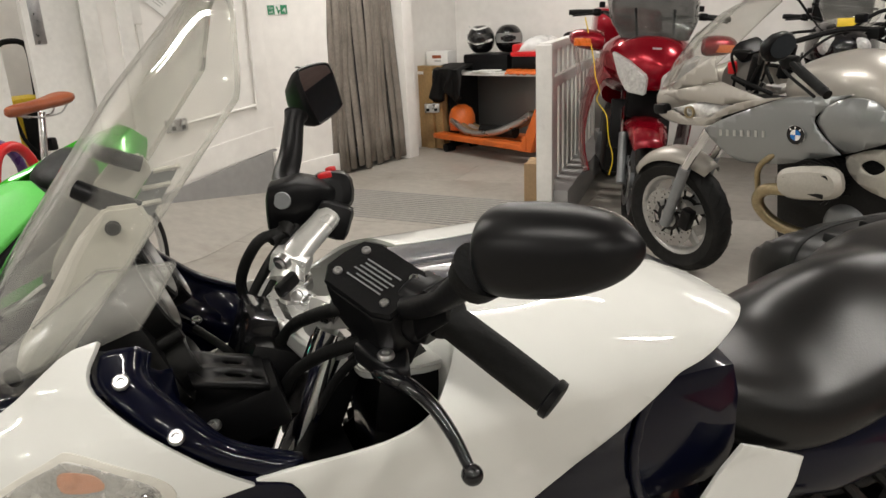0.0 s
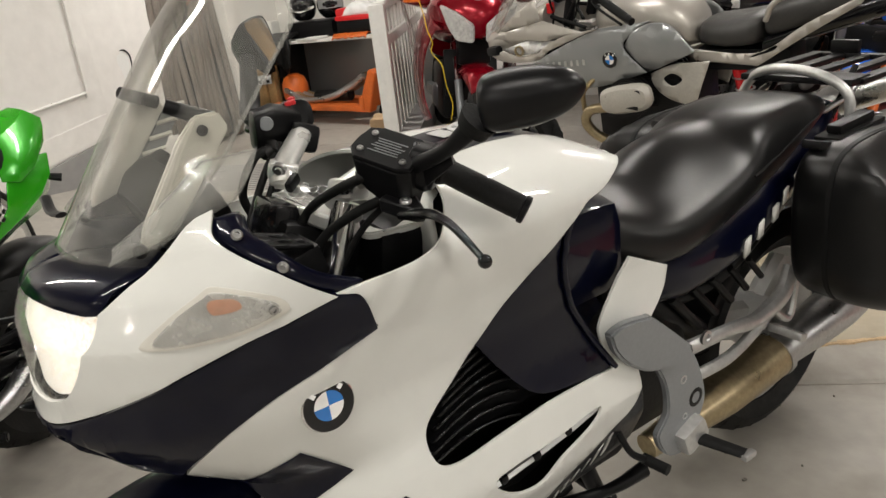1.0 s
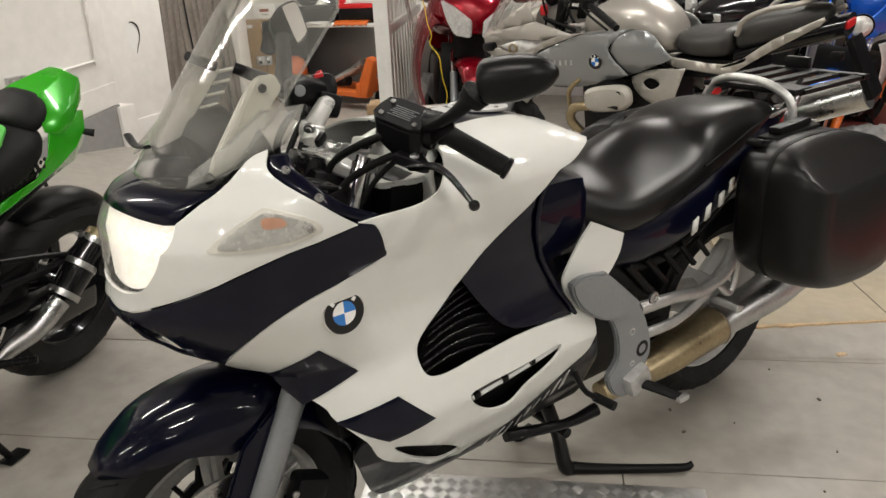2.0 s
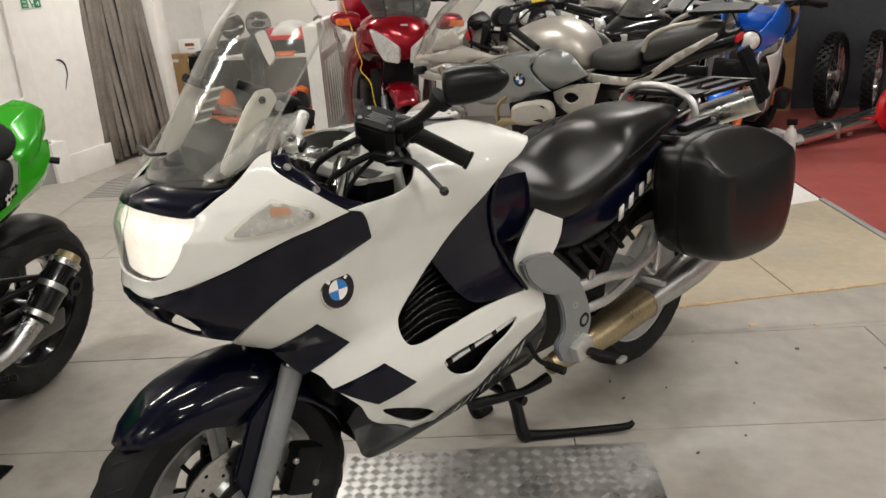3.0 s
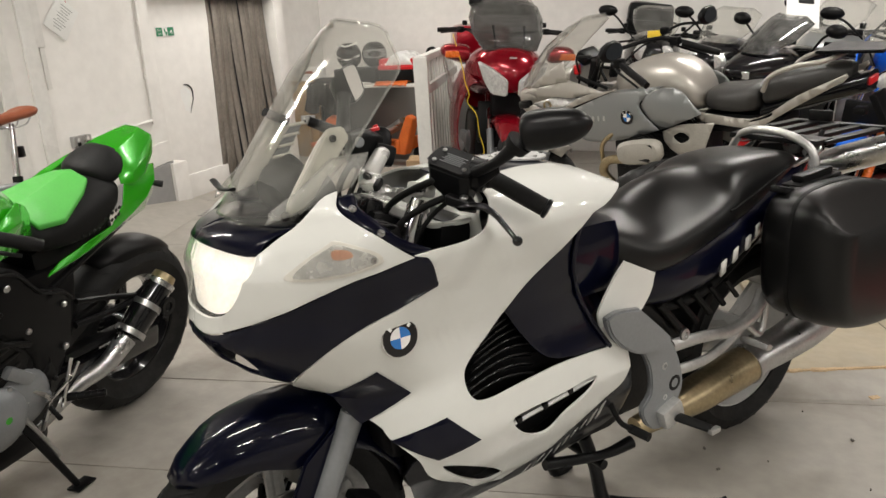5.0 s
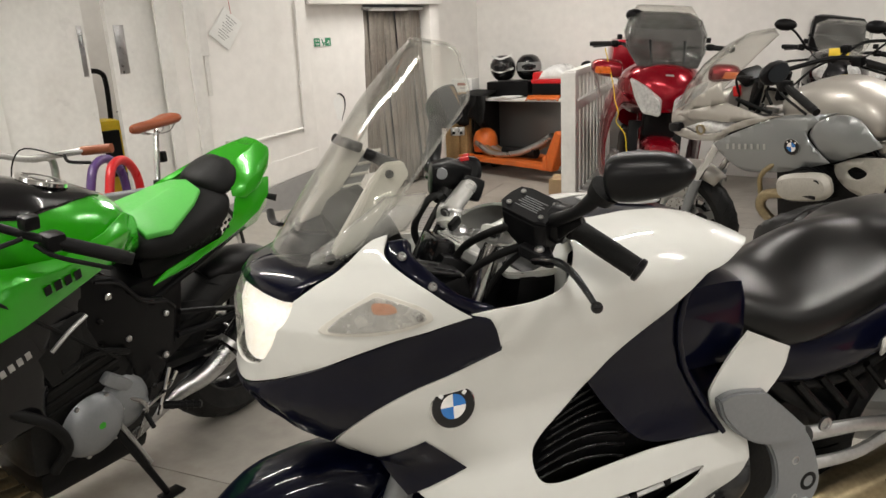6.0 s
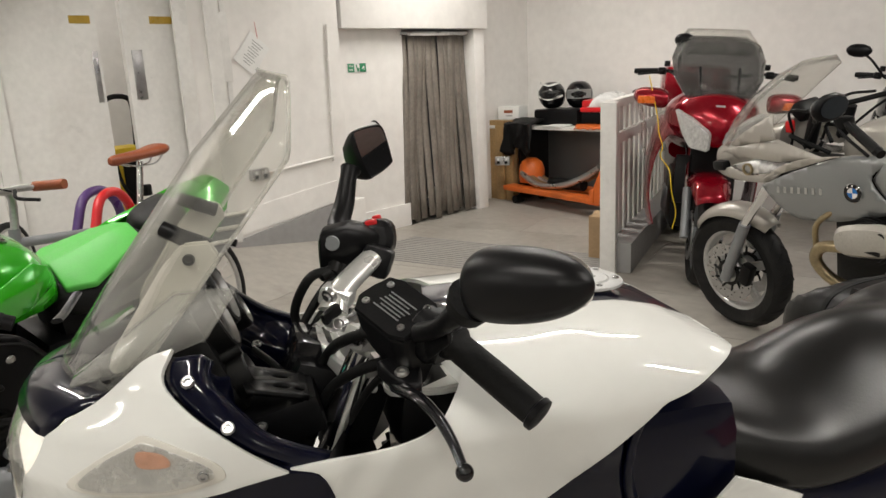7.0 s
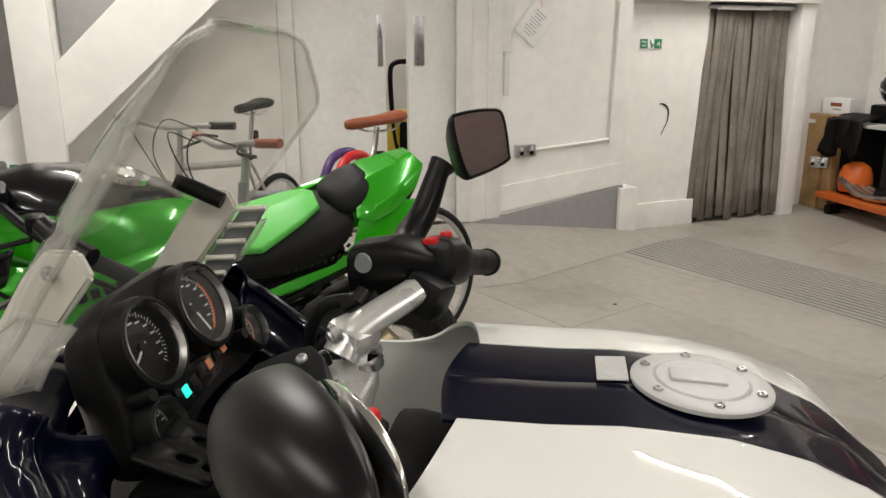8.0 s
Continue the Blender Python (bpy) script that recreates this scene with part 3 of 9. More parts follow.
def wheel(parent, x, z, radius, width, rim_r, spokes, mat, name="wheel", disc=0.0, hub=0.05, y=0.0, tread=True, disc_y=0.085, spoke_w=0.022):
    """Tyre, cast rim with paired spokes, hub and brake discs."""
    w = part(name, lathe([(hub * 0.4, -0.07), (hub, -0.07), (hub, 0.07), (hub * 0.4, 0.07)], 20, closed=True), mat, parent)
    w.location = (x, y, z)
    h = width / 2
    tp = []
    for k in range(13):
        a = -1.35 + 2.7 * k / 12
        tp.append((radius - h * 0.9 * (1 - math.cos(a)), h * math.sin(a)))
    tp += [(rim_r + 0.012, h * 0.78), (rim_r - 0.006, h * 0.7), (rim_r - 0.006, -h * 0.7), (rim_r + 0.012, -h * 0.78)]
    bm = lathe(tp, 56, closed=True)
    ty = part("tyre", bm, TYRE, w)
    if tread:
        g = bmesh.new()
        for k in range(26):
            for s in SIDES:
                a0 = 2 * math.pi * (k + (0.5 if s < 0 else 0)) / 26
                pts = []
                for i in range(5):
                    f = i / 4
                    aa = (0.15 + 0.85 * f)
                    rr = radius - h * 0.9 * (1 - math.cos(aa)) + 0.0006
                    ang = a0 + 0.16 * f
                    pts.append((rr * math.cos(ang), s * h * math.sin(aa), rr * math.sin(ang)))
                tube(pts, 0.0035, 4, g, smooth=False, flat=0.5)
        part("tread_groove", g, BLACK_SOFT, w)["kind"] = "stuff"
    rp = [(rim_r + 0.014, h * 0.74), (rim_r + 0.012, h * 0.66), (rim_r - 0.012, h * 0.60), (rim_r - 0.03, h * 0.3), (rim_r - 0.034, 0), (rim_r - 0.03, -h * 0.3), (rim_r - 0.012, -h * 0.6), (rim_r + 0.012, -h * 0.66), (rim_r + 0.014, -h * 0.74), (rim_r - 0.004, -h * 0.7), (rim_r - 0.018, 0), (rim_r - 0.004, h * 0.7)]
    part("rim", lathe(rp, 56, closed=True), mat, w)
    for k in range(spokes):
        a = 2 * math.pi * k / spokes + 0.3
        sp = bmesh.new()
        for s in SIDES:
            b0, b1 = a + 0.16 * s, a + 0.05 * s
            tube([(0.8 * hub * math.cos(b0), 0, 0.8 * hub * math.sin(b0)), ((rim_r - 0.025) * math.cos(b1), 0, (rim_r - 0.025) * math.sin(b1))], [spoke_w * 0.6, spoke_w * 0.5], 8, sp, smooth=False, flat=1.3)
        part("spoke", sp, mat, w)
    if disc:
        for s in SIDES:
            d = part("brake_disc", lathe([(disc * 0.62, s * disc_y - 0.003), (disc, s * disc_y - 0.003), (disc, s * disc_y + 0.003), (disc * 0.62, s * disc_y + 0.003)], 48, closed=True), STEEL, w)
            b = bmesh.new()
            for k in range(10):
                a = 2 * math.pi * k / 10
                tube([(disc * 0.4 * math.cos(a), s * disc_y, disc * 0.4 * math.sin(a)), (disc * 0.66 * math.cos(a + 0.2), s * disc_y, disc * 0.66 * math.sin(a + 0.2))], 0.006, 6, b, smooth=False)
            lathe([(hub, s * disc_y - 0.006), (disc * 0.45, s * disc_y - 0.004), (disc * 0.45, s * disc_y + 0.004), (hub, s * disc_y + 0.006)], 24, b, closed=True)
            part("disc_carrier", b, DARK_METAL, d)
            holes = bmesh.new()
            for k in range(30):
                a = 2 * math.pi * k / 30
                rr = disc * (0.70, 0.80, 0.90)[k % 3]
                lathe([(0, s * (disc_y + 0.0036)), (0.0045, s * (disc_y + 0.0036))], 8, holes, Matrix.Translation((rr * math.cos(a), 0, rr * math.sin(a))))
            part("disc_hole", holes, BLACK, d)["kind"] = "stuff"
    return w


def roundel(parent, radius, m, name="badge"):
    """A round badge: dark ring, chrome rim, blue and white quarters."""
    b = part(name, lathe([(0, 0), (radius, 0), (radius, 0.003), (radius * 0.96, 0.0042), (0, 0.0042)], 40, m=m), CHROME, parent, "round chrome-rimmed badge")
    part("ring", lathe([(radius * 0.56, 0.0042), (radius * 0.95, 0.0042), (radius * 0.95, 0.0055), (radius * 0.56, 0.0055)], 40, m=m, closed=True), PAINT_BLACK, b)
    for q in range(4):
        bm = bmesh.new()
        n = 10
        ring = [bm.verts.new((0, 0.0052, 0))] + [bm.verts.new((radius * 0.56 * math.cos(a), 0.0052, radius * 0.56 * math.sin(a))) for a in (math.pi / 2 * (q + k / n) for k in range(n + 1))]
        bm.faces.new(ring)
        move(bm, bm.verts, m)
        part("quarter", bm, BADGE_BLUE if q % 2 else BADGE_WHITE, b)
    bm = bmesh.new()
    for k in (-1, 0, 1):
        a = math.pi / 2 + 0.75 * k
        box((radius * 0.16, 0.001, radius * 0.2), (radius * 0.76 * math.cos(a), 0.0058, radius * 0.76 * math.sin(a)), 0, (0, -math.degrees(a) + 90, 0), bm)
    move(bm, bm.verts, m)
    part("mark", bm, BADGE_WHITE, b)
    return b


bike = thing("touring_motorcycle", "white and navy touring motorcycle with black panniers on its centre stand", "motorcycle", TOURER)

WHITE_SIDE = [(0.245, 0.700, 1), (0.147, 0.796), (0.070, 0.838), (-0.010, 0.860), (-0.082, 0.884, 1), (-0.066, 0.94), (-0.030, 0.975, 1), (-0.085, 0.990), (-0.130, 1.010), (-0.175, 1.060), (-0.200, 1.14), (-0.222, 1.30), (-0.252, 1.55), (-0.275, 1.84, 1),
              (-0.45, 1.84), (-0.660, 1.84, 1), (-0.642, 1.58), (-0.602, 1.32), (-0.545, 1.05), (-0.498, 0.956), (-0.402, 0.884), (-0.314, 0.828), (-0.226, 0.748), (-0.162, 0.692), (-0.146, 0.655), (-0.158, 0.615), (-0.200, 0.600), (-0.290, 0.606), (-0.394, 0.612), (-0.500, 0.606), (-0.565, 0.600, 1), (-0.548, 0.668), (-0.562, 0.708), (-0.634, 0.796, 1),
              (-0.762, 0.732, 1), (-0.738, 0.676), (-0.640, 0.610), (-0.634, 0.532, 1), (-0.61, 0.488), (-0.53, 0.455), (-0.434, 0.390), (-0.33, 0.335), (-0.285, 0.318, 1), (-0.20, 0.352), (-0.13, 0.41), (-0.05, 0.462), (-0.018, 0.516), (0.038, 0.572), (0.062, 0.604), (0.166, 0.668)]
SLOT = [(-0.250, 0.532), (-0.300, 0.543), (-0.400, 0.545), (-0.500, 0.550), (-0.514, 0.540), (-0.480, 0.512), (-0.418, 0.487), (-0.362, 0.455), (-0.298, 0.476)]
DUCT = [(-0.074, 0.484), (-0.150, 0.455), (-0.235, 0.395), (-0.262, 0.360), (-0.220, 0.362), (-0.130, 0.425)]
COWL = [(0.489, 0.842, 1), (0.414, 0.838), (0.318, 0.860), (0.222, 0.892), (0.166, 0.914), (0.094, 0.938), (0.03, 0.950), (-0.028, 0.970, 1), (0.054, 1.124), (0.097, 1.228), (0.090, 1.32, 1), (0.150, 1.26), (0.198, 1.225), (0.262, 1.18, 1), (0.275, 1.06), (0.300, 0.95), (0.342, 0.892), (0.390, 0.872), (0.44, 0.868), (0.489, 0.868, 1)]
LAMP = [(0.489, 0.870, 1), (0.44, 0.870), (0.390, 0.874), (0.342, 0.894), (0.300, 0.952), (0.276, 1.06), (0.264, 1.18, 1), (0.31, 1.28), (0.38, 1.34), (0.489, 1.37, 1)]
STRIPE = [(0.489, 0.838, 1), (0.414, 0.834), (0.318, 0.856), (0.222, 0.888), (0.166, 0.910), (0.094, 0.934), (0.03, 0.946), (-0.030, 0.968, 1), (-0.066, 0.938), (-0.083, 0.886, 1), (-0.010, 0.862), (0.070, 0.840), (0.147, 0.798), (0.240, 0.715, 1), (0.30, 0.720), (0.38, 0.730), (0.489, 0.742, 1)]
INTAKE = [(0.400, 0.822), (0.345, 0.812), (0.300, 0.775), (0.305, 0.748), (0.36, 0.752), (0.41, 0.785)]
NAVY_FRONT = [(-0.262, 0.776, 1), (-0.314, 0.824), (-0.402, 0.880), (-0.440, 0.902, 1), (-0.450, 0.835), (-0.478, 0.760), (-0.520, 0.685), (-0.575, 0.600, 1), (-0.458, 0.612), (-0.375, 0.635), (-0.315, 0.70)]
VENT = [(-0.282, 0.792, 1), (-0.226, 0.752), (-0.158, 0.696), (-0.140, 0.655), (-0.154, 0.610), (-0.200, 0.594), (-0.290, 0.600), (-0.45, 0.606, 1), (-0.40, 0.66), (-0.33, 0.73)]
BELLY = [(0.01, 0.475, 1), (-0.018, 0.512), (-0.05, 0.458), (-0.13, 0.405), (-0.20, 0.348), (-0.285, 0.314), (-0.33, 0.331), (-0.434, 0.386), (-0.53, 0.451), (-0.61, 0.484), (-0.638, 0.532, 1), (-0.665, 0.45), (-0.66, 0.37), (-0.60, 0.315), (-0.45, 0.28), (-0.30, 0.268), (-0.15, 0.275), (-0.06, 0.33)]

for side in SIDES:
    hull_panel("side_fairing", smooth_loop(WHITE_SIDE), [smooth_loop(SLOT), smooth_loop(DUCT)], PAINT_WHITE, bike, 0, 0.006, 0.022, side, inside=PAINT_WHITE)
    hull_panel("nose_cowl", smooth_loop(COWL), [], PAINT_WHITE, bike, 0.004, 0.006, 0.018, side, inside=PAINT_NAVY)
    hull_panel("headlight_lens", smooth_loop(LAMP), [], LENS, bike, 0.002, 0.003, 0.018, side)
    hull_panel("headlight_reflector", smooth_loop(LAMP), [], LAMP_ON, bike, -0.012, 0.003, 0.02, side, "lit headlamp")
    hull_panel("navy_stripe_panel", smooth_loop(STRIPE), [smooth_loop(INTAKE)], PAINT_NAVY, bike, 0.001, 0.006, 0.018, side, "navy blue nose panel with an air intake")
    hull_panel("intake_liner", [(0.44, 0.83), (0.34, 0.815), (0.26, 0.755), (0.28, 0.72), (0.38, 0.735), (0.45, 0.765)], [], BLACK, bike, -0.05, 0.004, 0.03, side)
    for dm in ([(0.046, 0.732), (-0.026, 0.660), (0.096, 0.606), (0.166, 0.668)], [(-0.090, 0.596), (-0.162, 0.524), (-0.062, 0.506), (0.038, 0.568)]):
        hull_panel("navy_check", dm, [], PAINT_NAVY, bike, 0.0028, 0.0012, 0.02, side)
    hull_panel("knee_panel", smooth_loop(NAVY_FRONT), [], PAINT_NAVY, bike, -0.006, 0.005, 0.02, side)
    lip_line = curve_points([(-0.500, 0.985, 0), (-0.462, 0.920, 0), (-0.452, 0.845, 0), (-0.478, 0.760, 0), (-0.520, 0.685, 0), (-0.572, 0.600, 0)], 5)
    scoop = []
    for out, back in ((-0.004, 0.0), (-0.010, 0.008), (-0.026, 0.018), (-0.052, 0.026), (-0.072, 0.040), (-0.086, 0.075), (-0.095, 0.12)):
        scoop.append([(p.x, p.y * side, p.z) for p in (hull(q.x - back * (1 if q.y < 0.88 else 0.5), q.y, out - (0.006 if q.y > 0.88 else 0)) for q in lip_line)])
    part("knee_recess", loft(scoop, closed=False, caps=False), PAINT_NAVY, bike, "", 70).modifiers.new("thickness", "SOLIDIFY").thickness = 0.003
    hull_panel("vent_backing", smooth_loop(VENT), [], BLACK, bike, -0.05, 0.004, 0.03, side)
    hull_panel("slot_backing", [(-0.23, 0.55), (-0.54, 0.57), (-0.52, 0.50), (-0.36, 0.43), (-0.26, 0.46)], [], BLACK_SOFT, bike, -0.045, 0.004, 0.04, side)
    hull_panel("duct_liner", [(-0.05, 0.50), (-0.27, 0.40), (-0.29, 0.34), (-0.2, 0.34), (-0.1, 0.42)], [], DARK_METAL, bike, -0.035, 0.004, 0.04, side)
    hull_panel("belly_pan", smooth_loop(BELLY), [], BELLY_PAINT, bike, -0.004, 0.005, 0.025, side, "dark grey lower belly panel")
    hull_panel("tank_strip", [(-0.262, 1.835), (-0.665, 1.835), (-0.72, 1.95), (-0.25, 1.95)], [], PAINT_NAVY, bike, -0.001, 0.004, 0.02, side)
    lip = [hull(q.x, q.y, -0.002 if q.y < 0.88 else -0.008) for q in lip_line]
    part("panel_lip", tube([(p.x, p.y * side, p.z) for p in lip], 0.006, 10, smooth=False), PAINT_NAVY, bike)
    for k in range(10):
        f = k / 9
        upper, lower = [], []
        for i in range(9):
            g = i / 8
            a = -0.150 - 0.075 * f - g * (0.20 - 0.035 * f)
            v = 0.606 + 0.150 * f + 0.040 * math.sin(1.9 * g + 0.2) - 0.040 * g * (1 - f)
            for row, dv, out in ((upper, 0.0, -0.010), (lower, -0.013, -0.030)):
                p = hull(a, v + dv, out - 0.020 * g)
                row.append((p.x, p.y * side, p.z))
        part("louvre", loft([upper, lower], closed=False, caps=False), LOUVRE, bike, "", 70).modifiers.new("thickness", "SOLIDIFY").thickness = 0.004
    bar = [hull(a, v, -0.02) for a, v in ((-0.25, 0.515), (-0.34, 0.525), (-0.44, 0.533), (-0.52, 0.54))]
    sb = part("slot_bar", tube([(p.x, p.y * side, p.z) for p in bar], 0.014, 8, flat=0.6), ALLOY, bike)
    for a, v in ((-0.275, 0.521), (-0.35, 0.529), (-0.43, 0.536)):
        p = hull(a, v, -0.010)
        part("bolt", box((0.016, 0.012, 0.016), (p.x, p.y * side, p.z), 0.005), BLACK, sb)
    # slanted bars in place of the model lettering
    let = bmesh.new()
    for k, (w, h) in enumerate(((0.030, 0.014), (0.034, 0.040), (0.012, 0.040), (0.015, 0.022), (0.016, 0.022), (0.016, 0.022), (0.016, 0.022), (0.020, 0.040), (0.020, 0.040))):
        f = (k + 0.5) / 9
        p, q = hull(-0.345 - 0.215 * f, 0.325 + 0.130 * f, 0.0), hull(-0.345 - 0.215 * f, 0.345 + 0.130 * f, 0.0)
        tilt = math.degrees(math.atan2(q.y - p.y, q.z - p.z))
        box((w * 0.72, 0.002, h * 0.72), (p.x, (p.y - 0.001) * side, p.z - 0.012), 0, (-tilt * side, 0, 0), let)
        for v in let.verts[-8:]:
            d = (v.co.z - p.z + 0.012)
            v.co.x -= 0.55 * d
            v.co.z += 0.5 * (p.x - v.co.x)
    part("lettering", let, ALLOY, bike)
    # turn signal in the cowl
    ind = [(0.214, 0.962), (0.182, 1.040), (0.134, 1.084), (0.110, 1.092), (0.054, 1.036), (0.036, 0.996), (0.046, 0.970), (0.110, 0.950)]
    ind2 = [(0.196, 0.970), (0.172, 1.034), (0.130, 1.070), (0.110, 1.076), (0.060, 1.026), (0.047, 0.996), (0.056, 0.980), (0.110, 0.962)]
    sig = hull_panel("turn_signal", smooth_loop(ind), [], CREAM, bike, 0.006, 0.004, 0.02, side, "clear turn signal with an amber bulb")
    hull_panel("reflector", smooth_loop(ind2), [], SIGNAL, sig, 0.0072, 0.001, 0.012, side)
    hull_panel("bulb", smooth_loop([(0.122, 1.018), (0.124, 1.056), (0.096, 1.050), (0.090, 1.020)]), [], BULB, sig, 0.0082, 0.001, 0.012, side)
    hull_panel("lens", smooth_loop(ind2), [], LENS, sig, 0.0105, 0.0015, 0.012, side)
    p = hull(0.056, 0.998, 0.012)
    part("screw", screw(0.006, pose(p.x, p.y * side, p.z, 0 if side > 0 else 180, 0, 0)), STEEL, sig)
p = hull(0.0, 0.797, 0.0)
roundel(bike, 0.039, pose(p.x, p.y, p.z, 4, 0, -1))
roundel(bike, 0.039, pose(p.x, -p.y, p.z, -4, 0, 181))

# tank top: filler cap, warning sticker
cap_m = pose(-0.496, -0.012, lerp_table(TOP, -0.498) + 0.002, 0, -3, 0) @ pose(0, 0, 0, 90)
cap = part("filler_cap", lathe([(0, 0), (0.066, 0), (0.066, 0.004), (0.063, 0.006), (0.046, 0.006), (0.044, 0.004), (0.042, 0.007), (0, 0.008)], 48, m=cap_m), MATT_SILVER, bike, "matt silver round filler cap")
bm = box((0.052, 0.004, 0.026), (0.004, 0.0085, 0), 0.004)
move(bm, bm.verts, cap_m)
part("flap", bm, MATT_SILVER, cap)
for k in range(6):
    a = 2 * math.pi * k / 6 + 0.4
    part("screw", screw(0.005, cap_m @ pose(0.055 * math.cos(a), 0.006, 0.055 * math.sin(a))), STEEL, cap)
part("sticker", box((0.030, 0.056, 0.0015), (-0.413, -0.027, lerp_table(TOP, -0.413) + 0.0025), 0.0005, (0, 3, 0)), PAPER_GREY, bike, "grey printed warning sticker")

# front wheel, fork and mudguard
wheel(bike, 0.205, 0.30, 0.30, 0.12, 0.215, 5, ALLOY, "front_wheel", disc=0.152, disc_y=0.072)
for side in SIDES:
    leg = part("fork_leg", tube([(0.212, 0.108 * side, 0.27), (0.055, 0.108 * side, 0.60)], [0.024, 0.026], 16, smooth=False), ALLOY_GREY, bike)
    part("stanchion", tube([(0.055, 0.108 * side, 0.60), (-0.14, 0.108 * side, 1.02)], 0.021, 16, smooth=False), CHROME, leg)
    cal = part("caliper", box((0.075, 0.05, 0.12), (0.06, 0.085 * side, 0.33), 0.014, (0, -25, 0)), BLACK, bike, "black brake caliper")
    part("bolt", screw(0.008, pose(0.085, 0.112 * side, 0.375, 0 if side > 0 else 180)), STEEL, cal)
    part("bolt", screw(0.008, pose(0.045, 0.112 * side, 0.295, 0 if side > 0 else 180)), STEEL, cal)
rings = []
for k in range(19):
    a = radians(48 + (166 - 48) * k / 18)
    f = k / 18
    w = lerp_table([(0, 0.03), (0.06, 0.07), (0.2, 0.092), (0.5, 0.10), (0.8, 0.085), (1, 0.06)], f)
    rr = lerp_table([(0, 0.313), (0.2, 0.332), (0.5, 0.345), (1, 0.315)], f)
    drop = lerp_table([(0, 0.015), (0.15, 0.07), (0.40, 0.13), (0.6, 0.09), (0.8, 0.06), (1, 0.03)], f)
    ring = []
    for i in range(13):
        b = -1 + 2 * i / 12
        y = w * math.copysign(abs(b) ** 0.75, b)
        r2 = rr - drop * abs(b) ** 3.2
        ring.append((0.205 + r2 * math.cos(a), y, 0.30 + r2 * math.sin(a)))
    rings.append(ring)
fend = part("mudguard", loft(rings, closed=False, caps=False), PAINT_NAVY, bike, "glossy navy front mudguard", 60)
fend.modifiers.new("thickness", "SOLIDIFY").thickness = 0.004
for side in SIDES:
    stay = slab([(0.17, 0.52), (0.07, 0.60), (0.10, 0.42), (0.165, 0.30), (0.20, 0.31), (0.225, 0.40)], 0.012, pose(0, 0.098 * side, 0), 0.004)
    part("mudguard_stay", stay, PAINT_NAVY, fend)

# engine block, frame and dark innards
part("engine", box((0.62, 0.30, 0.36), (-0.40, 0, 0.48), 0.05), DARK_METAL, bike)
part("radiator", box((0.05, 0.34, 0.26), (-0.02, 0, 0.62), 0.02), BLACK, bike)
part("under_tank", box((0.48, 0.34, 0.20), (-0.44, 0, 0.80), 0.06), PAINT_NAVY, bike)
part("frame_rear", box((0.62, 0.20, 0.12), (-0.98, 0, 0.68), 0.03), BLACK, bike)
# seat and tail
def ring_loft(rows, power=2.6, n=28):
    """Rings from rows of (x, half width, low, high)."""
    return [oval(-h, h, lo, hi, n, power, x) for x, h, lo, hi in rows]


SEAT_ROWS = [(-0.590, 0.080, 0.84, 0.885, 0.5), (-0.600, 0.115, 0.81, 0.900, 0.5), (-0.628, 0.142, 0.775, 0.902, 0.5), (-0.670, 0.160, 0.748, 0.893, 0.5), (-0.725, 0.172, 0.727, 0.881, 0.6), (-0.780, 0.177, 0.714, 0.875, 0.7), (-0.830, 0.179, 0.712, 0.884, 0.85), (-0.880, 0.180, 0.718, 0.906, 0.95), (-0.930, 0.179, 0.728, 0.926, 1.0), (-0.985, 0.177, 0.742, 0.936, 1.0), (-1.040, 0.173, 0.756, 0.935, 0.9), (-1.080, 0.169, 0.766, 0.931, 0.7), (-1.105, 0.167, 0.772, 0.930, 0.42), (-1.125, 0.164, 0.777, 0.933, 0.2), (-1.160, 0.159, 0.785, 0.938, 0.05), (-1.21, 0.152, 0.797, 0.943, 0), (-1.30, 0.139, 0.828, 0.946, 0), (-1.40, 0.126, 0.865, 0.936, 0), (-1.47, 0.106, 0.884, 0.924, 0), (-1.50, 0.075, 0.893, 0.910, 0)]
rings = []
for x, h, lo, hi, peak in SEAT_ROWS:
    tall = hi - lo
    half = [(w, hi - tall * (b + (q - b) * peak)) for w, b, q in ((0.0, 0.0, 0.0), (0.30, 0.01, 0.11), (0.52, 0.02, 0.26), (0.68, 0.05, 0.39), (0.81, 0.13, 0.49), (0.91, 0.26, 0.58), (0.97, 0.45, 0.68), (1.0, 0.68, 0.79), (0.985, 0.90, 0.92), (0.90, 1.0, 1.0), (0.45, 1.0, 1.0))]
    rings.append([(x, w * h, z) for w, z in half] + [(x, 0, lo)] + [(x, -w * h, z) for w, z in half[:0:-1]])
seat = part("seat", loft(rings), SEAT, bike, "black vinyl dual seat with a stepped pillion", 70)
sub = seat.modifiers.new("soft", "SUBSURF")
sub.levels = sub.render_levels = 2
for side in SIDES:
    part("piping", tube([(x, side * (h * 0.985), lo + 0.36 * (hi - lo)) for x, h, lo, hi, dish in SEAT_ROWS[11:-2]], 0.0035, 6), BLACK_SOFT, seat)
TAIL = [(-0.735, 0.148, 0.650, 0.76), (-0.78, 0.164, 0.605, 0.765), (-0.86, 0.172, 0.592, 0.755), (-0.98, 0.172, 0.600, 0.765), (-1.10, 0.166, 0.625, 0.79), (-1.22, 0.157, 0.672, 0.825), (-1.34, 0.142, 0.730, 0.862), (-1.45, 0.122, 0.790, 0.895), (-1.53, 0.096, 0.83, 0.90)]
tail = part("tail_panel", loft(ring_loft(TAIL, 3.2)), PAINT_NAVY, bike, "navy tail panel with white checks", 50)
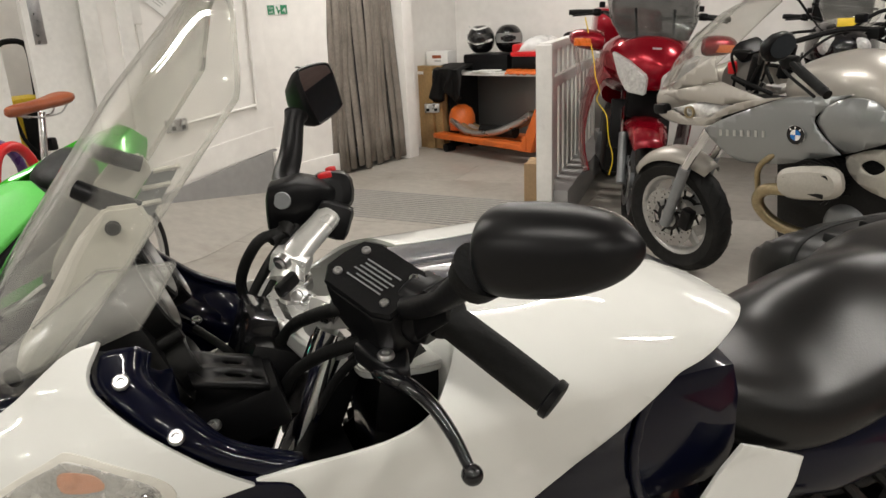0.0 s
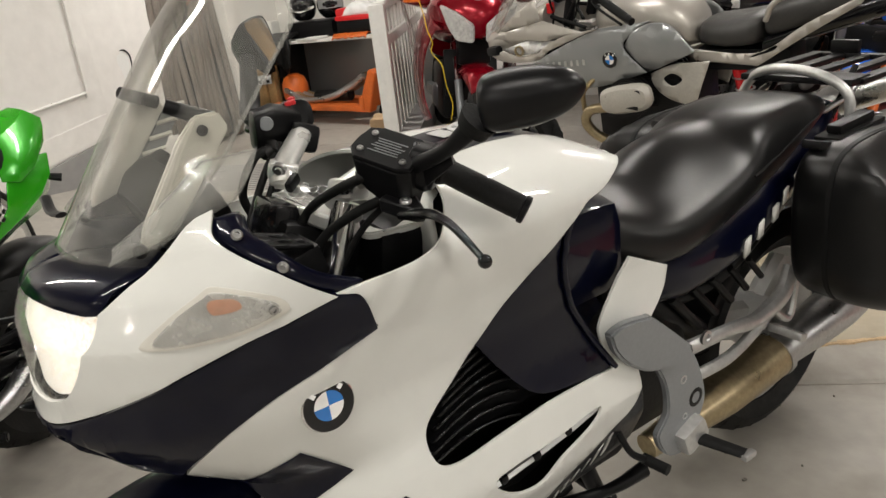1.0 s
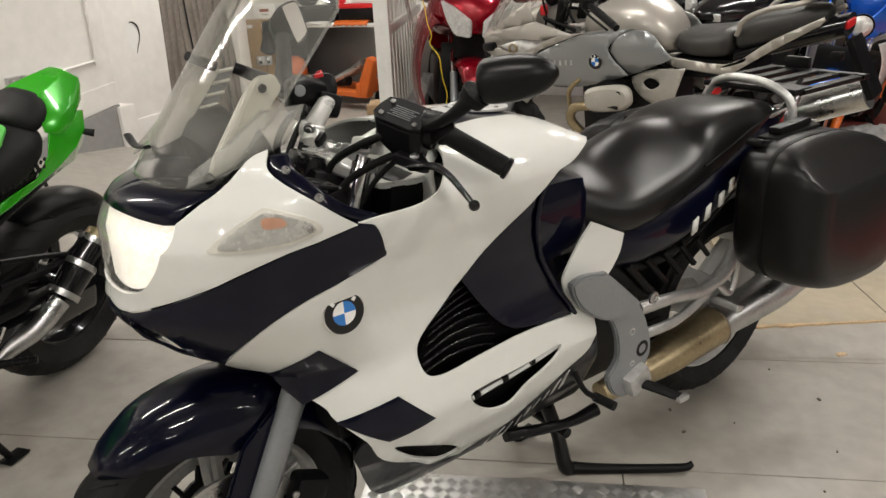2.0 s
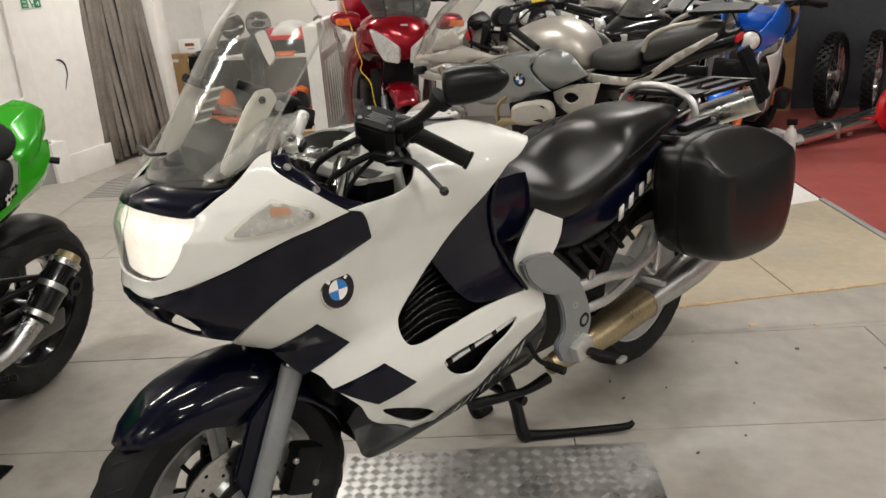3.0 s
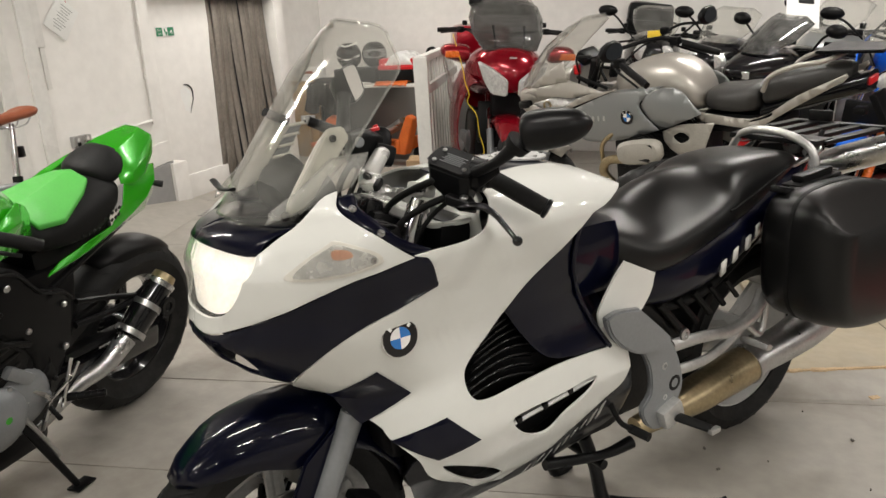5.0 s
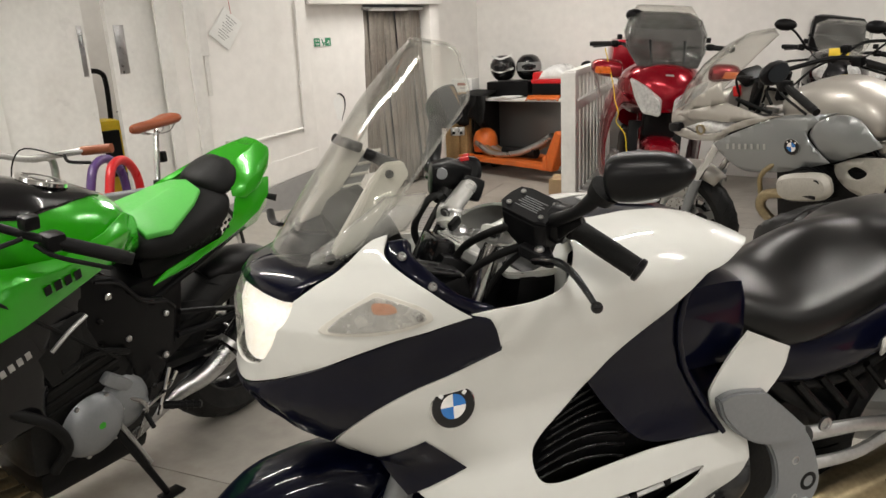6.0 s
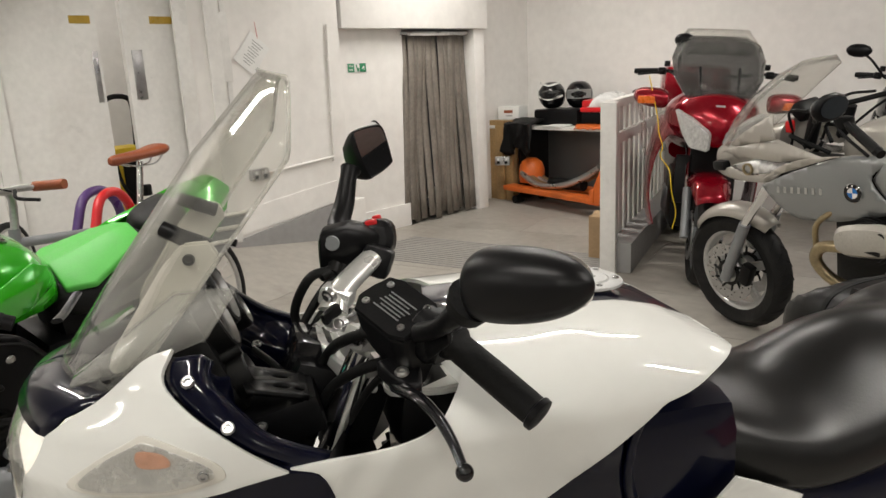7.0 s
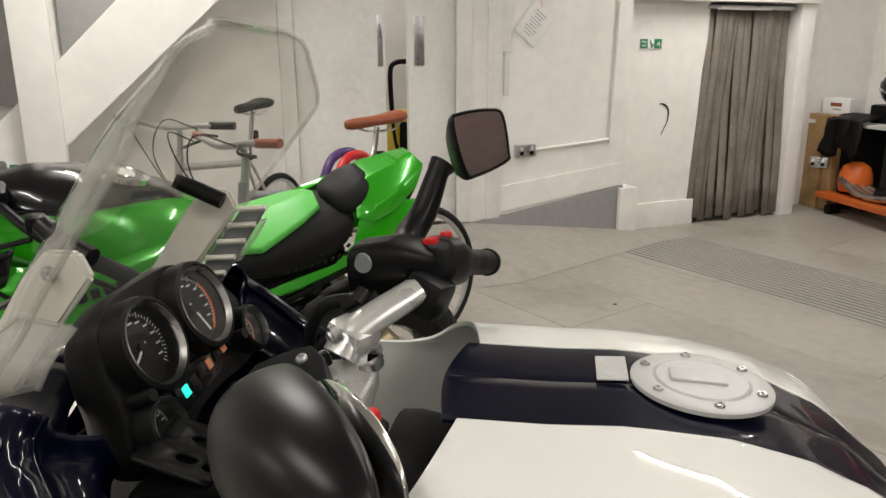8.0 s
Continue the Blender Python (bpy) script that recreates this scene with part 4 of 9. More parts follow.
for side in SIDES:
    for k in range(7):
        f = k / 6
        x = -1.062 - 0.315 * f
        h = lerp_table([(q[0], q[1]) for q in TAIL][::-1], x) - 0.0045
        z = 0.668 + 0.150 * f
        w, t = 0.020 - 0.005 * f, 0.040 - 0.014 * f
        bm = bmesh.new()
        vs = [bm.verts.new((x + dx * w, side * (h + 0.0085 - 0.10 * abs(dz - 0.2) * t), z + dz * t - 0.45 * dx * w)) for dx, dz in ((-0.5, -0.5), (0.5, -0.5), (0.5, 0.5), (-0.5, 0.5))]
        bm.faces.new(vs)
        ob = part("white_check", bm, PAINT_WHITE, tail)
        ob.modifiers.new("thickness", "SOLIDIFY").thickness = 0.006
part("tail_light", box((0.03, 0.18, 0.06), (-1.545, 0, 0.86), 0.012), RED_PLASTIC, bike, "red tail light")

# grab rail and luggage rack
part("grab_rail", tube([(-1.455, 0.150, 0.785), (-1.475, 0.158, 0.86), (-1.475, 0.150, 0.925), (-1.475, 0.10, 0.960), (-1.48, 0.03, 0.975), (-1.48, -0.05, 0.975), (-1.50, -0.115, 0.95), (-1.505, -0.150, 0.90), (-1.49, -0.158, 0.85), (-1.455, -0.150, 0.785)], 0.0125, 12), ALLOY, bike, "silver tubular grab rail")
rack = part("luggage_rack", box((0.09, 0.30, 0.018), (-1.535, 0, 0.948), 0.006), BLACK, bike, "black slatted luggage rack")
for k in range(5):
    y = -0.14 + 0.07 * k
    part("slat", box((0.34, 0.036, 0.014), (-1.70, y, 0.950 - 0.0012 * k), 0.005), BLACK, rack)
part("cross_bar", box((0.035, 0.33, 0.016), (-1.86, 0, 0.948), 0.006), BLACK, rack)
part("stop", box((0.02, 0.08, 0.04), (-1.86, -0.06, 0.972), 0.006), BLACK, rack)
for side in SIDES:
    part("rack_leg", tube([(-1.62, 0.09 * side, 0.965), (-1.50, 0.10 * side, 0.86)], 0.008, 8, smooth=False), BLACK, rack)
part("rack_tube", tube([(-1.45, 0.10, 0.88), (-1.58, 0.11, 0.915), (-1.64, 0.0, 0.92), (-1.58, -0.11, 0.915), (-1.45, -0.10, 0.88)], 0.008, 8), STEEL, rack)

# panniers
def pannier(side):
    rows = [(0.178, 0.90), (0.19, 0.96), (0.21, 0.99), (0.25, 1.0), (0.270, 1.0)]
    lid = [(0.276, 1.0), (0.30, 1.005), (0.33, 1.0), (0.36, 0.985), (0.385, 0.96), (0.405, 0.92), (0.416, 0.86), (0.421, 0.74)]

    def ring(y, f):
        pts = smooth_loop([(-1.005, 0.80), (-1.05, 0.865), (-1.20, 0.885), (-1.42, 0.865), (-1.545, 0.80), (-1.575, 0.66), (-1.52, 0.50), (-1.40, 0.465), (-1.14, 0.49), (-1.03, 0.56), (-1.005, 0.68)], 4)
        cx, cz = -1.29, 0.68
        cut = 0.875 - 0.80 * max(y - 0.285, 0) ** 1.15 * 1.25
        return [(cx - 0.155 + (x - cx) * f * 0.90, y * side, min(cz - 0.012 + (z - cz) * f, cut - 0.06 * max(-x - 1.42, 0))) for x, z in pts]

    base = part("pannier", loft([ring(y, f) for y, f in rows]), PANNIER, bike, "black plastic pannier with a shaped lid", 50)
    part("lid", loft([ring(y, f) for y, f in lid]), PANNIER, base, "", 50)
    part("seam", loft([ring(0.267, 1.006), ring(0.279, 1.006)]), BLACK_SOFT, base)
    part("handle", box((0.15, 0.036, 0.022), (-1.385, 0.207 * side, 0.885), 0.008, (0, 3, 0)), BLACK, base)
    part("handle_recess", box((0.20, 0.06, 0.012), (-1.385, 0.207 * side, 0.869), 0.004, (0, 3, 0)), BLACK_SOFT, base)
    part("latch", box((0.05, 0.045, 0.02), (-1.245, 0.207 * side, 0.862), 0.006, (0, -14, 0)), BLACK, base)
    part("lock", lathe([(0, 0), (0.009, 0), (0.009, 0.004), (0, 0.005)], 16, m=pose(-1.50, 0.207 * side, 0.878, 90)), STEEL, base)
    roundel(base, 0.017, pose(-1.62, 0.397 * side, 0.60, 0, 0, 8 if side > 0 else 188), "emblem")


for side in SIDES:
    pannier(side)

# rear wheel, swing arm, silencer, foot brackets
wheel(bike, -1.352, 0.318, 0.318, 0.165, 0.228, 3, PALE_RIM, "rear_wheel", disc=0.0, hub=0.075, spoke_w=0.06)
part("swing_arm", tube([(-0.72, -0.12, 0.38), (-1.05, -0.15, 0.36), (-1.352, -0.13, 0.318)], [0.05, 0.045, 0.06], 12), ALLOY_GREY, bike)
part("rear_mudguard", loft([[(-1.352 + r * math.cos(radians(a)), y, 0.318 + r * math.sin(radians(a))) for y, r in ((-0.10, 0.325), (-0.09, 0.345), (0, 0.352), (0.09, 0.345), (0.10, 0.325))] for a in range(15, 116, 10)], closed=False, caps=False), BLACK, bike).modifiers.new("thickness", "SOLIDIFY").thickness = 0.004
part("silencer", tube([(-0.80, 0.10, 0.235), (-0.95, 0.11, 0.25), (-1.05, 0.115, 0.265), (-1.20, 0.12, 0.285), (-1.27, 0.122, 0.294)], [0.030, 0.044, 0.056, 0.060, 0.060], 20), BRASS_STEEL, bike, "heat-tinted steel silencer")
part("silencer_band", tube([(-1.255, 0.122, 0.292), (-1.275, 0.122, 0.295)], 0.063, 20, smooth=False), STEEL, bike)
part("silencer_body", tube([(-1.27, 0.122, 0.294), (-1.50, 0.150, 0.345), (-1.78, 0.165, 0.42)], [0.05, 0.062, 0.055], 20), STEEL, bike)
for side in SIDES:
    heel = slab(smooth_loop([(-0.650, 0.585, 1), (-0.690, 0.62), (-0.765, 0.572), (-0.808, 0.512), (-0.834, 0.425), (-0.815, 0.372), (-0.785, 0.322), (-0.745, 0.312), (-0.705, 0.335), (-0.681, 0.389), (-0.712, 0.428), (-0.708, 0.490), (-0.686, 0.540)], 3), 0.018, pose(0, 0.222 * side, 0), 0.004)
    guard = slab(smooth_loop([(-0.540, 0.683, 1), (-0.577, 0.692), (-0.640, 0.682), (-0.665, 0.668), (-0.775, 0.566, 1), (-0.735, 0.548), (-0.662, 0.557), (-0.600, 0.592), (-0.556, 0.640)], 4), 0.022, pose(0, 0.233 * side, 0), 0.005)
    hb = part("foot_bracket", heel, ALLOY_GREY, bike, "grey cast foot bracket")
    part("heel_guard", guard, ALLOY_GREY, hb, "smooth grey heel guard")
    for bx, bz, br in ((-0.835, 0.555, 0.016), (-0.80, 0.43, 0.022), (-0.76, 0.49, 0.010), (-0.765, 0.40, 0.008), (-0.80, 0.375, 0.009)):
        part("bolt", lathe([(0, 0), (br, 0), (br, 0.006), (br * 0.6, 0.007), (br * 0.5, 0.002), (0, 0.002)], 16, m=pose(bx, 0.225 * side, bz, 0 if side > 0 else 180)), STEEL if br < 0.02 else BLACK, hb)
    pivot = part("peg_mount", box((0.075, 0.05, 0.06), (-0.775, 0.233 * side, 0.355), 0.014, (0, 20, 0)), ALLOY, hb)
    part("peg", tube([(-0.785, 0.245 * side, 0.345), (-0.815, 0.340 * side, 0.338)], [0.017, 0.014], 12, smooth=False, flat=0.7), BLACK_SOFT, hb, "black rubber foot peg")
    part("peg_tip", box((0.035, 0.016, 0.014), (-0.818, 0.345 * side, 0.336), 0.004), ALLOY, hb)
    arm = part("pillion_bracket", tube([(-0.87, 0.155 * side, 0.485), (-1.02, 0.155 * side, 0.472), (-1.14, 0.150 * side, 0.452), (-1.25, 0.145 * side, 0.475), (-1.30, 0.135 * side, 0.53)], [0.016, 0.014, 0.017, 0.02, 0.018], 10, flat=1.2), ALLOY, bike, "silver forked bracket")
    part("brace", tube([(-0.87, 0.155 * side, 0.405), (-1.02, 0.155 * side, 0.398), (-1.15, 0.150 * side, 0.43), (-1.22, 0.145 * side, 0.475)], 0.013, 10, flat=1.2), ALLOY, arm)
    part("pillion_peg", box((0.03, 0.09, 0.02), (-1.205, 0.190 * side, 0.405), 0.006, (0, -20, 0)), ALLOY, arm)
    part("hanger", tube([(-1.21, 0.145 * side, 0.45), (-1.29, 0.145 * side, 0.40), (-1.33, 0.135 * side, 0.52)], 0.010, 8), ALLOY, arm)
part("shift_lever", tube([(-0.60, 0.195, 0.43), (-0.625, 0.207, 0.37), (-0.66, 0.215, 0.338)], [0.008, 0.007, 0.008], 10), BLACK, bike)
part("shift_rubber", tube([(-0.662, 0.207, 0.336), (-0.672, 0.263, 0.332)], 0.012, 12, smooth=False), BLACK_SOFT, bike)
part("frame_plate", box((0.24, 0.22, 0.26), (-0.82, 0, 0.42), 0.04), DARK_METAL, bike)
part("shock", tube([(-0.80, 0.08, 0.62), (-1.0, 0.08, 0.45)], 0.032, 14, smooth=False), BLACK, bike)
for k in range(5):
    part("frame_tube", tube([(-0.86 - 0.07 * k, 0.12, 0.60), (-0.95 - 0.06 * k, 0.125, 0.50 + 0.01 * k)], 0.012 - 0.001 * k, 8, smooth=False), (DARK_METAL, BLACK)[k % 2], bike)
for side in SIDES:
    part("subframe", tube([(-0.75, 0.085 * side, 0.60), (-1.05, 0.105 * side, 0.58), (-1.42, 0.095 * side, 0.76)], 0.015, 10), DARK_METAL, bike)
# centre stand
stand = part("centre_stand", tube([(-0.60, 0.10, 0.29), (-0.655, 0.09, 0.16), (-0.70, 0.075, 0.03), (-0.73, 0.085, 0.013), (-0.80, 0.145, 0.012), (-0.94, 0.270, 0.022), (-0.97, 0.290, 0.035)], [0.020, 0.018, 0.022, 0.018, 0.014, 0.012, 0.008], 10, n=5), BLACK, bike, "black centre stand with a long tang")
part("stand_leg", tube([(-0.60, -0.14, 0.29), (-0.655, -0.135, 0.16), (-0.70, -0.13, 0.012), (-0.76, -0.13, 0.012)], 0.018, 10), BLACK, stand)
part("stand_link", tube([(-0.64, -0.14, 0.2), (-0.64, 0.14, 0.2)], 0.014, 10, smooth=False), BLACK, stand)
part("side_stand", tube([(-0.45, 0.12, 0.27), (-0.62, 0.15, 0.245), (-0.72, 0.16, 0.25)], [0.016, 0.013, 0.018], 10), BLACK, bike)

# ---- cockpit ----
def ring_about(centre, e1, e2, n=20, power=0.85):
    """A rounded ring of n points about a centre, spanned by two vectors."""
    out = []
    for k in range(n):
        c, t = math.cos(2 * math.pi * k / n), math.sin(2 * math.pi * k / n)
        out.append(tuple(Vector(centre) + Vector(e1) * math.copysign(abs(c) ** power, c) + Vector(e2) * math.copysign(abs(t) ** power, t)))
    return out


def rounded(ob, width, segments=3):
    mod = ob.modifiers.new("edge", "BEVEL")
    mod.width, mod.segments, mod.angle_limit = width, segments, radians(25)
    return ob


# the bars are turned a little: the right end stands higher and farther forward
for side, g0, g1, riser in ((1, (-0.222, 0.247, 1.071), (-0.290, 0.335, 1.010), ((-0.128, 0.085, 1.020), (-0.150, 0.110, 1.045), (-0.185, 0.150, 1.075))), (-1, (-0.226, -0.232, 1.087), (-0.257, -0.346, 1.056), ((-0.120, -0.070, 1.020), (-0.135, -0.088, 1.045), (-0.196, -0.138, 1.080)))):
    g0, g1 = Vector(g0), Vector(g1)
    along = (g1 - g0).normalized()
    root = Vector(riser[2])
    # cast riser arm with its clamp bolt
    rs = part("handlebar_riser", tube(riser, [0.024, 0.021, 0.019], 16, flat=0.8), CAST_SILVER, bike, "bright cast alloy handlebar riser")
    part("clamp", box((0.050, 0.045, 0.030), Vector(riser[1]) + Vector((0.004, 0, -0.006)), 0.009, (0, -18, 25 * side)), CAST_SILVER, rs)
    part("clamp_bolt", lathe([(0, 0.012), (0.006, 0.012), (0.007, 0.008), (0.011, 0.008), (0.012, 0)], 16, m=pose(riser[1][0] + 0.016, riser[1][1] + 0.020, riser[1][2] + 0.004, -20, 0, -50)), STEEL, rs)
    part("handlebar", tube([root, g0, g1], 0.011, 12, smooth=False), BLACK, bike)
    gr = part("grip", tube([g0.lerp(g1, f) for f in (0, 0.03, 0.05, 0.08, 0.5, 0.9, 0.93)], [0.021, 0.0215, 0.020, 0.0172, 0.0178, 0.0175, 0.017], 24, smooth=False), BLACK_SOFT, bike, "black foam grip")
    part("bar_end", tube([g0.lerp(g1, f) for f in (0.925, 0.935, 0.95, 0.99, 1.0)], [0.0175, 0.0195, 0.020, 0.0195, 0.016], 24, smooth=False), BLACK, gr)
    part("grip_collar", tube([g0 - along * 0.022, g0 - along * 0.004, g0 + along * 0.002], [0.019, 0.0225, 0.022], 20, smooth=False), BLACK, gr)
    # switch housing round the bar
    p0 = g0 - along * (0.050 if side > 0 else 0.070)
    e1 = along.cross(Vector((0, 0, 1))).normalized()
    e2 = e1.cross(along).normalized()
    sw = part("switch_pod", loft([ring_about(p0.lerp(g0, f) + e2 * (up - (0.010 if side > 0 else 0)), e1 * a, e2 * b, 16, 0.7) for f, a, b, up in ((0, 0.018, 0.018, 0), (0.08, 0.029, 0.028, 0.002), (0.45, 0.032, 0.031, 0.003), (0.80, 0.030, 0.028, 0), (0.88, 0.024, 0.023, 0), (0.97, 0.024, 0.023, 0))]), BLACK, bike, "black switch housing")
    rounded(sw, 0.004)
    part("turn_button", box((0.014, 0.012, 0.010), (-0.226, 0.190, 1.090) if side > 0 else p0.lerp(g0, 0.45) + e2 * 0.034, 0.004, (0, 10, 40 * side)), RED_PLASTIC, sw, "red button")
    part("switch_button", box((0.014, 0.014, 0.012), p0.lerp(g0, 0.75) - e1 * 0.026 + e2 * 0.010, 0.004, (0, 10, 40 * side)), BLACK, sw)
    part("housing_seam", tube([p0.lerp(g0, 0.5) + e2 * 0.022 - e1 * 0.02, p0.lerp(g0, 0.5) + e2 * 0.0225, p0.lerp(g0, 0.5) + e2 * 0.022 + e1 * 0.02], 0.0015, 6), BLACK_SOFT, sw)
# left fluid reservoir, its lid held by four screws
ru = Vector((-0.44, 0.85, -0.27)).normalized()
rn = Vector((0.202, 0.382, 0.874))
rn = (rn - ru * rn.dot(ru)).normalized()
rv = rn.cross(ru)
rc = Vector((-0.167, 0.202, 1.105))
RES = Matrix.Translation(rc) @ Matrix((ru, rv, rn)).transposed().to_4x4()
RES_OUT = [(0.049, -0.027), (0.049, 0.025), (0.038, 0.033), (-0.024, 0.034), (-0.043, 0.027), (-0.048, 0.004), (-0.048, -0.018), (-0.034, -0.034), (0.032, -0.035)]
bm = loft([[tuple(RES @ Vector((x * k + ox, y * k + oy, z))) for x, y in RES_OUT] for z, k, ox, oy in ((-0.082, 0.36, 0.030, -0.020), (-0.070, 0.52, 0.022, -0.014), (-0.052, 0.82, 0.008, -0.006), (-0.040, 0.96, 0.002, -0.002), (-0.006, 1.0, 0, 0), (-0.003, 0.985, 0, 0))])
rs = rounded(part("fluid_reservoir", bm, BLACK, bike, "black hydraulic fluid reservoir with a screwed lid"), 0.004)
bm = loft([[tuple(RES @ Vector((x * k, y * k, z))) for x, y in RES_OUT] for z, k in ((-0.002, 0.99), (0.002, 1.01), (0.005, 0.97))])
ld = part("lid", bm, BLACK, rs)
for sx, sy in ((0.034, 0.020), (-0.030, 0.018), (0.034, -0.019), (-0.032, -0.018)):
    part("screw", screw(0.0048, RES @ pose(sx, sy, 0.005, 90)), STEEL, ld)
bm = bmesh.new()
for k in range(6):
    box((0.046 - 0.010 * (k % 3 == 1), 0.0016, 0.0008), (0.0 + 0.003 * (k % 2), -0.014 + 0.005 * k, 0.0052), 0, (0, 0, 0), bm)
move(bm, bm.verts, RES)
part("raised_print", bm, ALLOY_GREY, ld)
part("sight_glass", lathe([(0, 0.003), (0.007, 0.003), (0.009, 0)], 16, m=RES @ pose(-0.044, -0.004, -0.018, 0, 0, 90)), DARK_METAL, rs)
# left lever on its perch
lp = part("lever_perch", loft([[tuple(Vector((x, y, z + dz))) for x, y, z in ((-0.138, 0.205, 1.046), (-0.150, 0.236, 1.042), (-0.164, 0.256, 1.034), (-0.180, 0.256, 1.030), (-0.188, 0.228, 1.040), (-0.180, 0.200, 1.052))] for dz in (-0.022, 0.0)]), BLACK, bike, "black lever perch")
rounded(lp, 0.005)
part("pivot_screw", screw(0.0085, pose(-0.163, 0.236, 1.0385, 78, 0, -20)), STEEL, lp)
part("lever", tube([(-0.160, 0.232, 1.022), (-0.162, 0.262, 1.028), (-0.170, 0.288, 1.030), (-0.184, 0.305, 1.016), (-0.195, 0.322, 0.994), (-0.200, 0.345, 0.974)], [0.012, 0.0095, 0.0085, 0.0075, 0.0068, 0.006], 12, flat=0.75), PAINT_BLACK, bike, "curved black lever with a ball end")
part("lever_ball", lathe([(0.0098 * math.sin(math.pi * k / 10), -0.0098 * math.cos(math.pi * k / 10)) for k in range(11)], 18, m=pose(-0.200, 0.350, 0.971)), PAINT_BLACK, bike)
# left mirror: an egg-shaped shell with a flat inner end
mi, mo = Vector((-0.222, 0.346, 1.168)), Vector((-0.298, 0.444, 1.180))
md = (mo - mi).normalized()
me1 = Vector((0.77, 0.63, 0.0))
me1 = (me1 - md * me1.dot(md)).normalized()
me2 = md.cross(me1).normalized()
me2 = me2 if me2.z > 0 else -me2
rings = []
for f, k in ((0.0, 0.62), (0.015, 0.82), (0.06, 0.95), (0.16, 1.02), (0.32, 1.04), (0.50, 1.0), (0.66, 0.91), (0.80, 0.75), (0.90, 0.55), (0.97, 0.30), (1.0, 0.08)):
    ring = []
    for j in range(24):
        c, t = math.cos(2 * math.pi * j / 24), math.sin(2 * math.pi * j / 24)
        ring.append(tuple(mi.lerp(mo, f) + me1 * k * (0.040 if c > 0 else 0.014) * math.copysign(abs(c) ** 0.9, c) + me2 * (k * 0.036 * math.copysign(abs(t) ** 0.85, t) + 0.004 * f)))
    rings.append(ring)
pod = part("mirror", loft(rings), MIRROR_BLACK, bike, "black bulbous rear-view mirror", 60)
pod.modifiers.new("soft", "SUBSURF").levels = 1
mm = Matrix.Translation(mi.lerp(mo, 0.47) - me1 * 0.0165) @ Matrix((md, me2, -me1)).transposed().to_4x4()
bm = bmesh.new()
bm.faces.new([bm.verts.new(mm @ Vector((0.056 * math.copysign(abs(math.cos(a)) ** 0.8, math.cos(a)), 0.031 * math.copysign(abs(math.sin(a)) ** 0.8, math.sin(a)), 0.0))) for a in (2 * math.pi * j / 28 for j in range(28))])
part("mirror_glass", bm, MIRROR, pod, "rear-view mirror glass").modifiers.new("thickness", "SOLIDIFY").thickness = 0.002
part("mirror_stalk", tube([(-0.196, 0.216, 1.078), (-0.184, 0.252, 1.090), (-0.196, 0.300, 1.112), (-0.214, 0.340, 1.146)], [0.014, 0.011, 0.010, 0.015], 14), BLACK, bike, "thick black mirror stalk")
part("stalk_cover", loft([ring_about((x, y, z), (0.4 * w, 0.3 * w, 0), (0, -0.2 * w, w), 12) for x, y, z, w in ((-0.200, 0.226, 1.062, 0.020), (-0.194, 0.246, 1.074, 0.018), (-0.198, 0.272, 1.086, 0.013), (-0.205, 0.296, 1.098, 0.008))]), BLACK, bike, "", 60)
part("stalk_boot", tube([(-0.212, 0.334, 1.138), (-0.217, 0.346, 1.152)], [0.021, 0.026], 16, smooth=False), BLACK_SOFT, bike)
# right fluid housing and mirror
bm = loft([ring_about(c, e1, (0, 0.006, w), 16, 0.6) for c, e1, w in (((-0.116, -0.158, 1.092), (0.004, 0.020, 0), 0.024), ((-0.122, -0.162, 1.096), (0.008, 0.034, 0), 0.036), ((-0.165, -0.176, 1.098), (0.010, 0.038, 0), 0.038), ((-0.200, -0.186, 1.092), (0.010, 0.036, 0), 0.032), ((-0.222, -0.192, 1.088), (0.008, 0.026, 0), 0.024))])
rh = rounded(part("brake_housing", bm, BLACK, bike, "black brake master cylinder housing"), 0.005)
part("round_mark", lathe([(0, 0.0025), (0.011, 0.0025), (0.012, 0)], 20, m=pose(-0.1335, -0.128, 1.112, 6, 0, -18)), ALLOY_GREY, rh)
part("banjo_bolt", tube([(-0.135, -0.125, 1.078), (-0.128, -0.112, 1.068)], [0.011, 0.009], 10, smooth=False), DARK_METAL, rh)
part("brake_lever", tube([(-0.160, -0.215, 1.085), (-0.150, -0.26, 1.085), (-0.175, -0.31, 1.07), (-0.205, -0.345, 1.045)], [0.011, 0.009, 0.008, 0.006], 10), PAINT_BLACK, bike)
part("switch_block", box((0.05, 0.05, 0.05), (-0.205, -0.150, 1.070), 0.012, (10, -20, -20)), BLACK, rh)
part("hazard_button", box((0.020, 0.014, 0.010), (-0.205, -0.182, 1.127), 0.003, (0, 12, -15)), RED_PLASTIC, rh, "red button")
mn = Vector((-0.60, 0.74, 0.26)).normalized()
mw = (Vector((0, 0, 1)) - mn * mn.z).normalized()
mh = mn.cross(mw)
mc = Vector((-0.242, -0.352, 1.226))
GLASS = [(x * 0.97 - y * 0.24, y * 0.97 + x * 0.24) for x, y in smooth_loop([(0.043, 0.016), (0.034, 0.030), (-0.012, 0.045), (-0.030, 0.040), (-0.043, -0.004), (-0.041, -0.018), (0.0, -0.043), (0.018, -0.043)], 5)]
rows = []
for d, k in ((-0.062, 0.16), (-0.058, 0.42), (-0.044, 0.74), (-0.024, 0.96), (-0.008, 1.10), (0.003, 1.13), (0.005, 1.08), (0.002, 1.03)):
    rows.append([tuple(mc + mn * d + mh * (x * k) + mw * (y * k - 0.16 * min(d, 0) * -1)) for x, y in GLASS])
pod = part("mirror", loft(rows), MIRROR_BLACK, bike, "black rear-view mirror with a five-cornered glass", 50)
